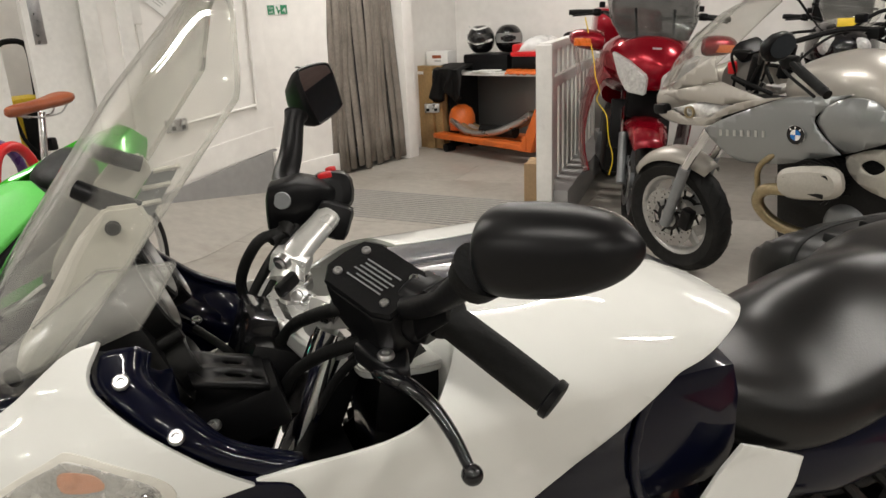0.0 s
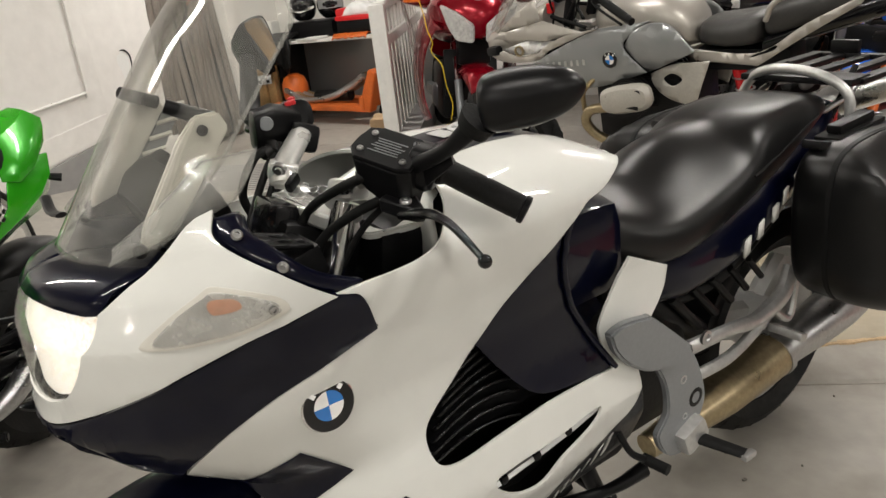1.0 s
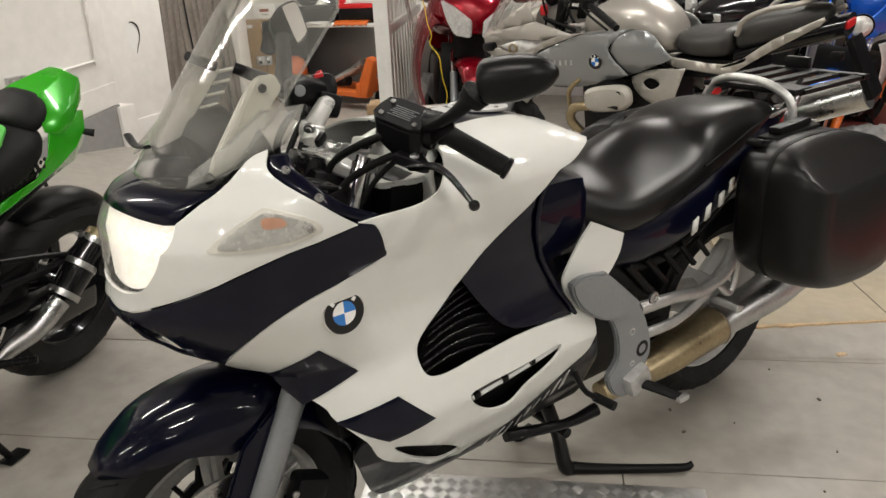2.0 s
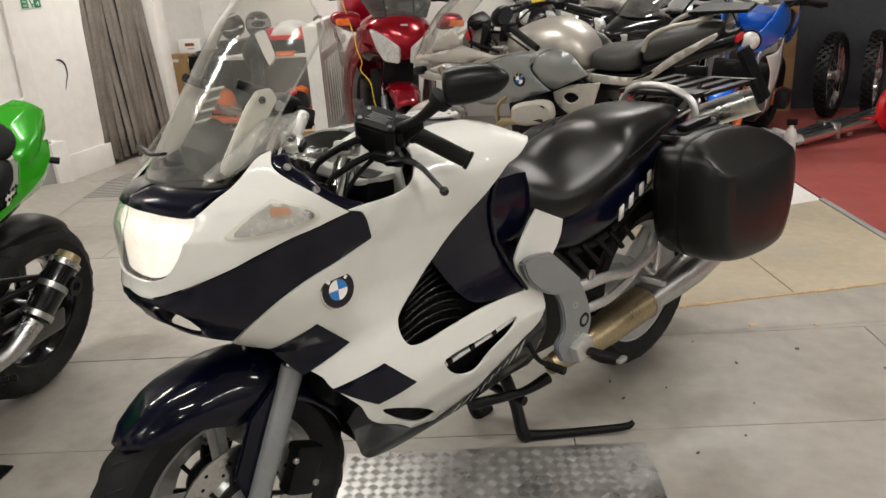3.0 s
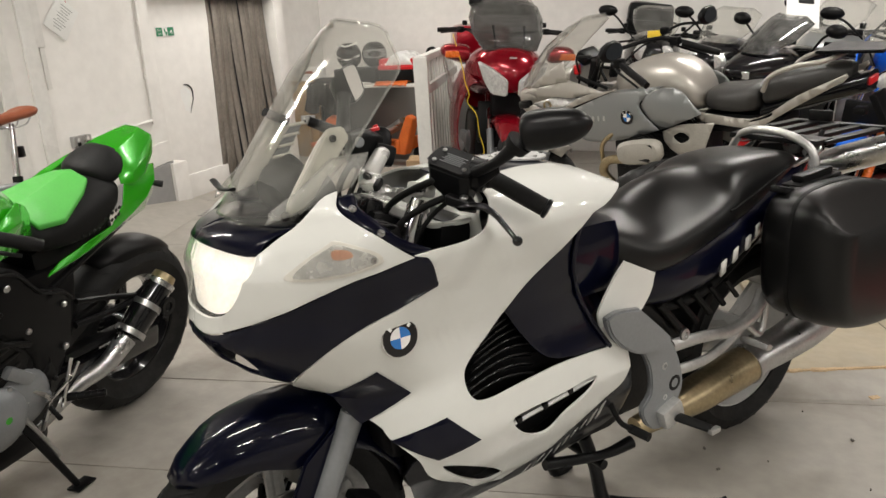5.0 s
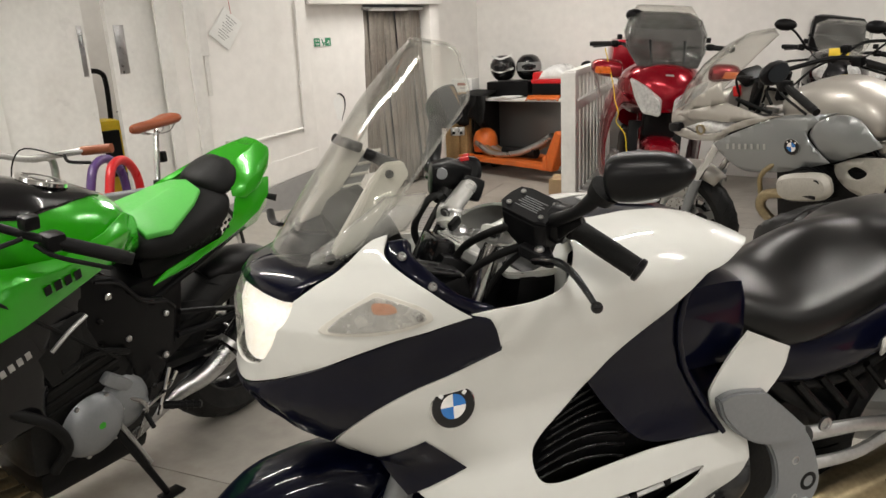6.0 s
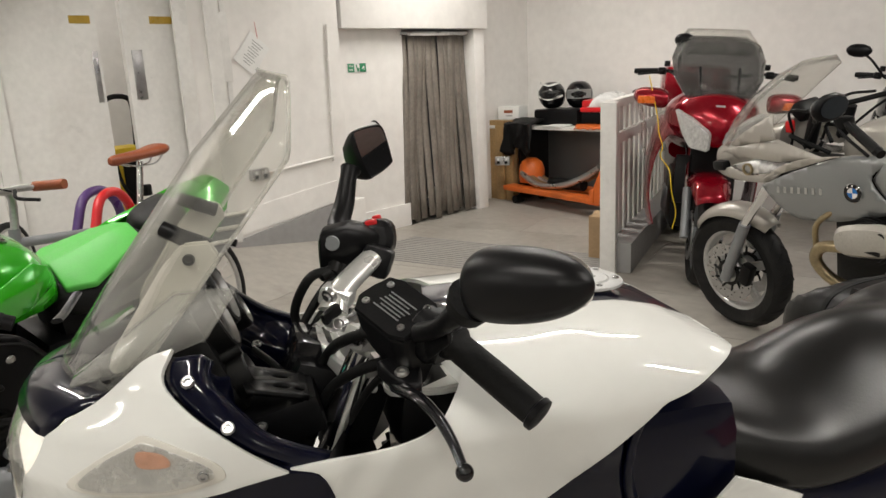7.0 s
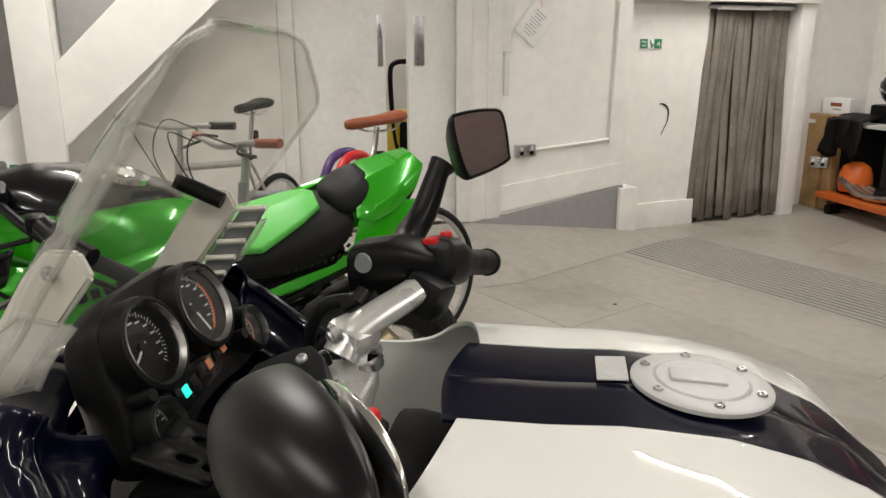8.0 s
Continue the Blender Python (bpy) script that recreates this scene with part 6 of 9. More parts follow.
bm = box((0.02, 0.62, 0.20), (XL - 0.09, 3.79, 0.10), 0.004)
tagged(mesh_object("trim", bm, WALL), "white skirting of the pier", "", "", "structure")
bm = box((0.012, 0.035, 1.10), (XL + 0.004, 2.02 + 0.36, 1.60), 0.003)
tagged(mesh_object("trim", bm, WHITE_WOOD), "white cable trunking", "", "", "structure")
bm = box((0.02, 0.13, 0.45), (XL + 0.008, 2.34, 1.55), 0.006)
tagged(mesh_object("trim", bm, WHITE_WOOD), "white boxed cable cover", "", "", "structure")
# conduit and sockets
con = thing("conduit", "white painted surface conduit with clips on the wall", "conduit")
part("pipe", tube([(XL + 0.014, 2.60, 0.678), (XL + 0.014, 3.17, 0.718), (XL + 0.014, 3.205, 0.735), (XL + 0.014, 3.215, 0.77), (XL + 0.014, 3.24, 1.70)], 0.010, 10), WALL, con)
for y, z in ((2.92, 0.70), (3.222, 1.05), (3.233, 1.45)):
    part("clip", box((0.02, 0.03, 0.03), (XL + 0.01, y, z), 0.006), WALL, con)


def socket(m, label):
    ob = thing("wall_socket", label, "socket", m, "wall sockets")
    part("back_box", box((0.04, 0.146, 0.086), (0.02, 0, 0), 0.006), STEEL, ob)
    part("face_plate", box((0.006, 0.140, 0.080), (0.043, 0, 0), 0.003), STEEL, ob)
    for s in SIDES:
        part("switch", box((0.006, 0.016, 0.022), (0.048, 0.04 * s, 0.018), 0.002), BADGE_WHITE, ob)
        part("outlet", box((0.002, 0.03, 0.026), (0.0465, 0.038 * s, -0.014), 0.001), BLACK, ob)


socket(pose(XL, 2.525, 0.675), "grey metal double socket on the white wall")
socket(pose(-3.94, 5.36, 0.42, 0, 0, -60), "grey metal double socket beside the bench")
# papers pinned to the wall
pap = thing("notice_sheets", "white printed sheets hung askew on a string", "notice", pose(XL + 0.008, 2.575, 1.505, -40, 0, 0))
part("sheet", box((0.004, 0.185, 0.235), (0, 0, 0), 0.0008), PAPER, pap)
part("top_sheet", box((0.003, 0.180, 0.228), (0.004, 0.004, -0.004), 0.0008, (2, 0, 0)), PAPER, pap)
bm = bmesh.new()
for k in range(9):
    box((0.001, 0.10 - 0.02 * (k % 3), 0.006), (0.0062, 0.0, 0.08 - 0.02 * k), 0, (2, 0, 0), bm)
part("print_lines", bm, PAPER_GREY, pap)
part("string", tube([(0.003, -0.01, 0.10), (0.002, -0.10, 0.19)], 0.0015, 6, smooth=False), RED_PLASTIC, pap)
# green exit sign
sg = thing("exit_sign", "small green and white exit sign on the pier", "sign", pose(XL - 0.096, 3.60, 1.378))
part("plate", box((0.004, 0.20, 0.075), (0, 0, 0), 0.001), BADGE_WHITE, sg)
for y, w in ((-0.062, 0.066), (0.062, 0.066)):
    part("green_field", box((0.003, w, 0.066), (0.002, y, 0), 0.0005), SIGN_GREEN, sg)
part("running_figure_field", box((0.003, 0.05, 0.066), (0.002, 0.0, 0), 0.0005), BADGE_WHITE, sg)
bm = bmesh.new()
box((0.001, 0.012, 0.05), (0.0045, 0.0, 0.0), 0, (20, 0, 0), bm)
box((0.001, 0.012, 0.03), (0.0045, 0.012, -0.015), 0, (-30, 0, 0), bm)
part("pictogram", bm, SIGN_GREEN, sg)
bm = bmesh.new()
box((0.001, 0.03, 0.008), (0.0045, 0.062, 0.0), 0, (40, 0, 0), bm)
box((0.001, 0.008, 0.026), (0.0045, 0.072, -0.008), 0, (0, 0, 0), bm)
part("arrow", bm, BADGE_WHITE, sg)


def lettering(name, words, size, m, mat, parent):
    cu = bpy.data.curves.new(name, "FONT")
    cu.body, cu.size, cu.extrude, cu.align_x, cu.align_y = words, size, 0.0006, "CENTER", "CENTER"
    tmp = bpy.data.objects.new(name, cu)
    scene.collection.objects.link(tmp)
    me = bpy.data.meshes.new_from_object(tmp.evaluated_get(bpy.context.evaluated_depsgraph_get()))
    bpy.data.objects.remove(tmp)
    me.materials.clear()
    me.materials.append(mat)
    ob = new(name, me)
    ob.parent, ob.matrix_basis = parent, m
    return ob


lettering("lettering", "Fire\nexit", 0.026, pose(0.0045, -0.062, 0.0, 90, 0, 90), BADGE_WHITE, sg)
# chipped plaster patch
bm = bmesh.new()
ring = [bm.verts.new((0, 0.052 * math.cos(a) * (1 + 0.25 * math.sin(3 * a)), 0.115 * math.sin(a) * (1 + 0.12 * math.sin(5 * a + 1)))) for a in (2 * math.pi * k / 30 for k in range(30))]
bm.faces.new(ring)
move(bm, bm.verts, pose(XL - 0.0975, 3.725, 0.83))
tagged(mesh_object("trim", bm, PAPER), "pale patch of chipped plaster", "", "", "structure")
bm = tube([(XL - 0.096, 3.72, 0.945), (XL - 0.096, 3.76, 0.94), (XL - 0.096, 3.80, 0.90), (XL - 0.096, 3.80, 0.82), (XL - 0.096, 3.765, 0.75), (XL - 0.096, 3.75, 0.71)], [0.004, 0.007, 0.006, 0.004, 0.003, 0.002], 6)
tagged(mesh_object("trim", bm, DARK_METAL), "dark crack round the chipped plaster", "", "", "structure")

# strip curtain in the lift opening
cur = thing("strip_curtain", "dusty brown translucent strip curtain hung in the lift opening", "curtain")
part("rail", box((0.05, 0.84, 0.03), (XL - 0.10, 4.52, 1.64), 0.004), STEEL, cur)
part("lamp_bar", box((0.03, 0.50, 0.022), (XL - 0.06, 4.42, 1.63), 0.006), BADGE_WHITE, cur, "white light strip on the rail")
for k in range(13):
    y = 4.15 + 0.063 * k
    rings = []
    for i in range(7):
        z = 1.63 - i * (1.60 - 0.02 * math.sin(k * 2.1)) / 6
        sway = 0.016 * math.sin(0.9 * k + 0.7 * i) + (0.03 + 0.02 * math.sin(1.7 * k)) * (i / 6) ** 2 + 0.010 * (k % 2)
        rings.append([(XL - 0.12 + sway + 0.012 * math.sin(math.pi * j / 4), y - 0.08 * i / 6 * (1 - k / 12) + (j - 2) * 0.020 + 0.010 * math.sin(0.5 * i + k), z) for j in range(5)])
    st = part("strip", loft(rings, closed=False, caps=False), CURTAIN, cur, "", 70)
    st.modifiers.new("thickness", "SOLIDIFY").thickness = 0.003
flat_box("trim", XL - 0.26, XL - 0.20, 4.87, 4.95, 0.0, 1.62, STEEL, "steel door edge of the lift", 0.004)

# stair flight and post against the west wall
bm = slab([(-0.75, 0.41), (-0.24, 0.88), (1.10, 2.09), (1.75, 2.70), (1.75, 2.88), (1.38, 2.88), (-0.75, 0.78)], 0.30, pose(-3.70, 0, 0, 0, 0, 90), 0.004)
tagged(mesh_object("stair_soffit", bm, WALL), "white painted sloping stair stringer", "", "", "structure")
bm = box((0.14, 0.17, CEILING), (-3.52, -0.32, CEILING / 2), 0.004)
tagged(mesh_object("post", bm, WALL), "white square post under the stair", "", "", "structure")
# solid grey panels on the wall stand in for the shaded areas by the stair
for y, z, w, h in ((-0.60, 1.35, 0.34, 0.55), (-0.02, 1.60, 0.40, 0.62)):
    bm = box((0.03, w, h), (-3.86, y, z), 0.003)
    tagged(mesh_object("trim", bm, WALL_GREY), "grey panel painted for the shade beside the stair", "", "", "structure")
sn = thing("safety_sign", "green and red fire instruction sign", "sign", pose(-3.54, -0.50, 0.745, -3, 0, 0))
part("plate", box((0.004, 0.19, 0.15), (0, 0, 0), 0.001), POLY, sn)
part("red_field", box((0.003, 0.06, 0.07), (0.002, -0.05, 0.03), 0.0005), RED_PLASTIC, sn)
part("blue_field", box((0.003, 0.06, 0.045), (0.002, -0.05, -0.045), 0.0005), BADGE_BLUE, sn)
for k in range(4):
    part("green_field", box((0.003, 0.035, 0.03), (0.002, 0.02, 0.055 - 0.035 * k), 0.0005), SIGN_GREEN, sn)
    part("text_bar", box((0.002, 0.04, 0.012), (0.002, 0.065, 0.055 - 0.035 * k), 0.0005), SIGN_GREEN, sn)

# ---- bench with helmets and parts ----
BX0, BX1, BY = -4.22, -2.35, 5.48
bench = thing("work_bench", "timber-framed work bench with a white top and grey back panel", "bench")
part("top", box((BX1 - BX0, 0.62, 0.03), ((BX0 + BX1) / 2, BY + 0.31, 0.735), 0.004), WHITE_WOOD, bench)
for x0, w in ((-4.215, 0.09), (-4.115, 0.10), (-4.005, 0.09)):
    part("post", box((w, 0.09, 0.80), (x0 + w / 2, BY + 0.05 - 0.02 * (w > 0.095), 0.40), 0.004), TIMBER, bench)
part("side_panel", box((0.02, 0.5, 0.74), (-3.90, BY + 0.35, 0.37), 0.003), DARK_METAL, bench)
part("back_panel", box((BX1 - BX0, 0.02, 0.70), ((BX0 + BX1) / 2, BY + 0.60, 0.37), 0.003), PAINT_GREY, bench)
part("leg", box((0.07, 0.07, 0.72), (-2.42, BY + 0.06, 0.36), 0.004), TIMBER, bench)


def helmet(x, y, z, turn, stripe):
    ob = thing("helmet", "black full-face helmet with %s" % ("white chin stripes" if stripe else "a dark visor"), "helmet", pose(x, y, z, 0, 0, turn), "helmets on the bench")
    rings = []
    for k in range(11):
        a = -1.25 + 2.75 * k / 10
        r = 0.125 * math.cos(a * 0.92) + 0.012
        rings.append([((r * 1.14) * math.cos(b) + 0.01 * math.sin(a), r * math.sin(b) * 0.95, 0.13 + 0.128 * math.sin(a)) for b in (2 * math.pi * j / 24 for j in range(24))])
    part("shell", loft(rings), PAINT_BLACK, ob)
    vis = [[(0.143 * math.cos(b) * 1.06, 0.137 * math.sin(b), z2) for b in (-1.0 + 2.0 * j / 14 for j in range(15))] for z2 in (0.10, 0.135, 0.165, 0.185)]
    part("visor", loft(vis, closed=False, caps=False), SMOKE if stripe else PAINT_GREY, ob)
    if stripe:
        for z2, w in ((0.085, 0.022), (0.215, 0.018)):
            part("stripe", loft([[((0.139 if z2 < 0.2 else 0.118) * math.cos(b) * 1.08, (0.139 if z2 < 0.2 else 0.118) * math.sin(b), z2 + d + 0.03 * abs(b)) for b in (-1.1 + 2.2 * j / 14 for j in range(15))] for d in (0, w)], closed=False, caps=False), BADGE_WHITE, ob)
    return ob


helmet(-3.62, BY + 0.28, 0.90, -70, True)
helmet(-3.36, BY + 0.36, 0.90, -60, False)
hb = thing("storage_box", "low black storage box under the helmets", "box", pose(-3.50, BY + 0.32, 0.75))
part("body", box((0.50, 0.34, 0.15), (0, 0, 0.075), 0.02), BLACK, hb)
cb = thing("white_carton", "small white printed carton on the bench end", "carton", pose(-4.05, BY + 0.20, 0.80, 0, 0, 8))
part("carton", box((0.24, 0.18, 0.13), (0, 0, 0.065), 0.003), PAPER, cb)
part("print_bar", box((0.10, 0.001, 0.03), (0, -0.091, 0.08), 0), LEATHER, cb)
part("print_bar", box((0.07, 0.001, 0.015), (0.01, -0.091, 0.04), 0), PAPER_GREY, cb)
jk = thing("black_jacket", "crumpled black jacket hung over the bench edge", "jacket", pose(-3.80, BY - 0.01, 0.75))
rings = []
for i in range(9):
    f = i / 8
    rings.append([(-0.17 + 0.34 * j / 12 + 0.03 * math.sin(4 * f + j), -0.05 - 0.05 * math.sin(1.1 * j + 2 * f) * f + (0.25 if i < 2 else 0) * (1 - f), 0.05 - (0.34 + 0.06 * math.sin(0.8 * j)) * max(f - 0.15, 0)) for j in range(13)])
jo = part("cloth", loft(rings, closed=False, caps=False), BLACK_SOFT, jk, "", 70)
jo.modifiers.new("thickness", "SOLIDIFY").thickness = 0.02
tb = thing("top_box", "red, white and black motorcycle top box on the bench", "top box", pose(-2.95, BY + 0.28, 0.75))
part("base", box((0.46, 0.36, 0.14), (0, 0, 0.07), 0.03), BLACK, tb)
part("lid", loft([oval(-0.17, 0.17, 0.14, 0.31 - 0.10 * abs(k) ** 2.5 / 15, 24, 3, 0.055 * k) for k in range(-4, 5)]), POLY, tb, "white domed lid")
part("red_band", box((0.47, 0.37, 0.045), (0, 0, 0.155), 0.016), RED_PLASTIC, tb)
for sx in SIDES:
    part("red_corner", box((0.11, 0.34, 0.09), (0.175 * sx, 0, 0.20), 0.03), RED_PLASTIC, tb)
rg = thing("orange_rag", "crumpled orange rag on the bench edge", "rag", pose(-3.0, BY + 0.03, 0.75))
rings = [[(-0.18 + 0.03 * j, -0.05 + 0.05 * i, 0.012 + 0.018 * abs(math.sin(1.3 * j + i * 2)) - (0.03 if i == 0 else 0)) for j in range(13)] for i in range(4)]
part("cloth", loft(rings, closed=False, caps=False), ORANGE, rg, "", 70).modifiers.new("thickness", "SOLIDIFY").thickness = 0.006
pt = thing("paper_stack", "loose white papers on the bench edge", "papers", pose(-3.45, BY + 0.06, 0.75))
for k in range(3):
    part("sheet", box((0.21, 0.15, 0.004), (0.03 * k, 0.01 * k, 0.003 + 0.005 * k), 0, (0, 0, 11 * k)), PAPER, pt)
pt2 = copy_thing(pt, pose(-2.62, BY + 0.07, 0.75, 0, 0, 20))
# orange pallet truck and exhaust pipes under the bench
pj = thing("pallet_truck", "worn orange pallet truck parked under the bench", "pallet truck", pose(-3.95, BY - 0.06, 0, 0, 0, -12))
for s in (0.02, 0.36):
    part("fork", box((1.22, 0.15, 0.05), (0.62, s, 0.15), 0.012), ORANGE, pj)
    part("roller", lathe([(0, -0.05), (0.04, -0.05), (0.04, 0.05), (0, 0.05)], 18, m=pose(0.16, s, 0.042)), BLACK, pj)
part("head_plate", box((0.05, 0.50, 0.12), (1.22, 0.19, 0.20), 0.012), ORANGE, pj)
part("frame", slab([(1.12, 0.12), (1.30, 0.12), (1.42, 0.46), (1.34, 0.50), (1.22, 0.26)], 0.10, pose(0, 0.0, 0), 0.008), ORANGE, pj)
part("frame", slab([(1.12, 0.12), (1.30, 0.12), (1.42, 0.46), (1.34, 0.50), (1.22, 0.26)], 0.10, pose(0, 0.38, 0), 0.008), ORANGE, pj)
part("steer_wheel", lathe([(0, -0.06), (0.085, -0.06), (0.09, 0), (0.085, 0.06), (0, 0.06)], 24, m=pose(1.34, 0.19, 0.09)), BLACK, pj)
part("handle", tube([(1.36, 0.19, 0.45), (1.48, 0.19, 0.85), (1.50, 0.12, 0.98), (1.51, 0.14, 1.08), (1.51, 0.24, 1.08), (1.50, 0.26, 0.98), (1.48, 0.19, 0.87)], 0.014, 10), BLACK, pj)
ex = thing("exhaust_pipes", "bundle of bare steel exhaust headers and silencers", "exhaust", pose(-3.75, BY + 0.0, 0.18, 0, 0, -10))
for k in range(4):
    part("header", tube([(0.0, 0.05 * k - 0.05, 0.12), (0.25, 0.06 * k - 0.08, 0.03), (0.55, 0.05 * k - 0.06, 0.05), (0.78, 0.04 * k, 0.14), (0.95, 0.04 * k, 0.24)], [0.03, 0.028, 0.03, 0.034, 0.03], 12), (STEEL, BRASS_STEEL)[k % 2], ex)
part("collector", tube([(0.35, 0, 0.05), (0.75, 0.02, 0.06)], 0.055, 14, smooth=False), DARK_METAL, ex)
oh = thing("orange_lamp_dome", "orange plastic dome resting on the exhaust pipes", "dome", pose(-3.72, BY + 0.06, 0.20))
part("dome", lathe([(0.0, 0.24), (0.05, 0.235), (0.10, 0.20), (0.125, 0.14), (0.13, 0.06), (0.12, 0.0), (0, 0.0)], 28, m=pose(0, 0, 0, 90)), ORANGE, oh)

# white board railing on a grey kerb
rail = thing("board_railing", "white painted railing of upright boards on a grey kerb", "railing")
R0, R1 = Vector((-1.78, 3.74, 0)), Vector((-2.46, 5.85, 0))
rd = (R1 - R0).normalized()
ra = math.degrees(math.atan2(rd.y, rd.x))
rl = (R1 - R0).length
part("newel", box((0.09, 0.10, 1.10), R0 + Vector((0, 0, 0.55)), 0.005, (0, 0, ra)), WHITE_WOOD, rail)
part("top_rail", box((rl, 0.07, 0.05), (R0 + R1) / 2 + Vector((0, 0, 1.085)), 0.005, (0, 0, ra)), WHITE_WOOD, rail)
part("mid_rail", box((rl, 0.03, 0.07), (R0 + R1) / 2 + Vector((0.02, 0, 0.86)), 0.004, (0, 0, ra)), WHITE_WOOD, rail)
part("kerb", box((rl, 0.16, 0.20), (R0 + R1) / 2 + Vector((0.06, 0.02, 0.10)), 0.006, (0, 0, ra)), WALL_GREY, rail)
for k in range(12):
    p = R0.lerp(R1, (k + 0.9) / 12.5)
    part("board", box((0.115, 0.02, 0.92), p + Vector((-0.01, 0, 0.64)), 0.004, (0, 0, ra + random.uniform(-1, 1))), WHITE_WOOD, rail)
pl = thing("plastic_bag", "crumpled clear plastic sheet caught on the railing top", "plastic sheet", pose(-1.74, 4.05, 1.12))
rings = [[(0.10 * f + 0.03 * math.sin(3 * f + j), 0.05 * math.sin(2.0 * j + 4 * f) + 0.03 * j - 0.1, -0.36 * f + 0.02 * math.sin(5 * j)) for j in range(7)] for f in (0, 0.15, 0.3, 0.5, 0.7, 0.85, 1)]
part("film", loft(rings, closed=False, caps=False), LENS, pl, "", 70)
ct = thing("cardboard_box", "brown cardboard box standing behind the railing post", "carton", pose(-2.04, 4.06, 0, 0, 0, 12))
part("carton", box((0.12, 0.14, 0.30), (0, 0, 0.15), 0.004), CARD, ct)
part("flap", box((0.12, 0.06, 0.004), (0, 0.04, 0.307), 0.001, (18, 0, 0)), CARD, ct)

# ---- chequer plate on the floor ----
cp = thing("chequer_plate", "worn aluminium chequer plate sheet lying on the floor", "metal plate")
PA, PB = Vector((-0.28, 0.505, 0)), Vector((0.60, 0.725, 0))
pu = (PB - PA).normalized()
pv = Vector((pu.y, -pu.x, 0))
pw_, ph_ = (PB - PA).length, 0.62
pm = Matrix((( pu.x, pv.x, 0, PA.x), (pu.y, pv.y, 0, PA.y), (0, 0, 1, 0), (0, 0, 0, 1)))
bm = box((pw_, ph_, 0.012), (pw_ / 2, ph_ / 2, 0.007), 0.002)
move(bm, bm.verts, pm)
part("sheet", bm, CHECKER_STEEL, cp)
verts, faces = [], []
step = 0.034
for i in range(int(pw_ / step) - 1):
    for j in range(int(ph_ / step) - 1):
        cx, cy = (i + 0.9) * step, (j + 0.9) * step
        t = radians(45 if (i // 1 + j // 1) % 2 else -45)
        for q in (-0.0104, -0.0052, 0.0, 0.0052, 0.0104):
            c, s = math.cos(t), math.sin(t)
            ox, oy = cx - s * q, cy + c * q
            n0 = len(verts)
            for a, b, z in ((-0.0155, 0, 0.0130), (0, -0.0023, 0.0130), (0.0155, 0, 0.0130), (0, 0.0023, 0.0130), (0, 0, 0.0175)):
                p = pm @ Vector((ox + c * a - s * b, oy + s * a + c * b, z))
                verts.append(p)
            faces += [(n0, n0 + 1, n0 + 4), (n0 + 1, n0 + 2, n0 + 4), (n0 + 2, n0 + 3, n0 + 4), (n0 + 3, n0, n0 + 4)]
me = bpy.data.meshes.new("tread_bar")
me.from_pydata(verts, [], faces)
me.materials.append(CHECKER_STEEL)
ob = new("tread_bar", me)
ob.parent = cp
tagged(ob, kind="stuff")
# chips and debris
for x, y, s in ((0.985, 1.60, 0.02), (1.22, 1.63, 0.012), (1.12, 1.42, 0.008), (0.9, 1.28, 0.007), (1.45, 1.55, 0.008), (-0.85, 0.95, 0.006), (-1.0, 0.7, 0.006), (-2.6, 2.4, 0.010), (-0.5, 2.0, 0.008)) + tuple((random.uniform(0.35, 1.8), random.uniform(0.1, 1.45), random.uniform(0.003, 0.007)) for k in range(16)) + tuple((random.uniform(-1.2, -0.4), random.uniform(-0.2, 1.6), random.uniform(0.003, 0.006)) for k in range(8)):
    ob = thing("wood_chip", "small splinter of wood lying on the floor", "debris", pose(x, y, 0.0, 0, 0, 360 * random.random()), "chips on the floor")
    part("chip", box((s * 1.8, s, 0.006), (0, 0, 0.004), 0.002), SPLINTER if s > 0.011 else JOINT, ob)
# ---- the other motorcycles: x forward, front axle at x = 0, y to the left ----
def parked(x, y, fx, fy, lean=8.0):
    """Stands on the floor at its front tyre, pointing along (fx, fy), leaning to its left."""
    return pose(x, y, 0, 0, 0, math.degrees(math.atan2(fy, fx))) @ pose(0, 0, 0, -lean, 0, 0)


def bulge_panel(name, outline, y0, bulge, mat, parent, side=1, label="", thick=0.006, step=0.035, holes=(), tilt=0.0):
    """A curved side panel that stands out most in its middle."""
    bm = cut_sheet(smooth_loop(outline, 4), [smooth_loop(h, 4) for h in holes], step)
    cx = sum(v.co.x for v in bm.verts) / len(bm.verts)
    cz = sum(v.co.z for v in bm.verts) / len(bm.verts)
    rx = max(abs(v.co.x - cx) for v in bm.verts)
    rz = max(abs(v.co.z - cz) for v in bm.verts)
    for v in bm.verts:
        d = min(((v.co.x - cx) / rx) ** 2 + ((v.co.z - cz) / rz) ** 2, 1.6)
        v.co.y = side * (y0 + bulge * (1 - d) + tilt * (v.co.x - cx))
    ob = part(name, bm, mat, parent, label, 50)
    if sum((Vector(p.normal) * p.area for p in ob.data.polygons), Vector()).y * side < 0:
        ob.data.flip_normals()
    mod = ob.modifiers.new("thickness", "SOLIDIFY")
    mod.thickness, mod.offset = thick, -1
    return ob


def soft(ob, level=1):
    s = ob.modifiers.new("soft", "SUBSURF")
    s.levels = s.render_levels = level
    return ob


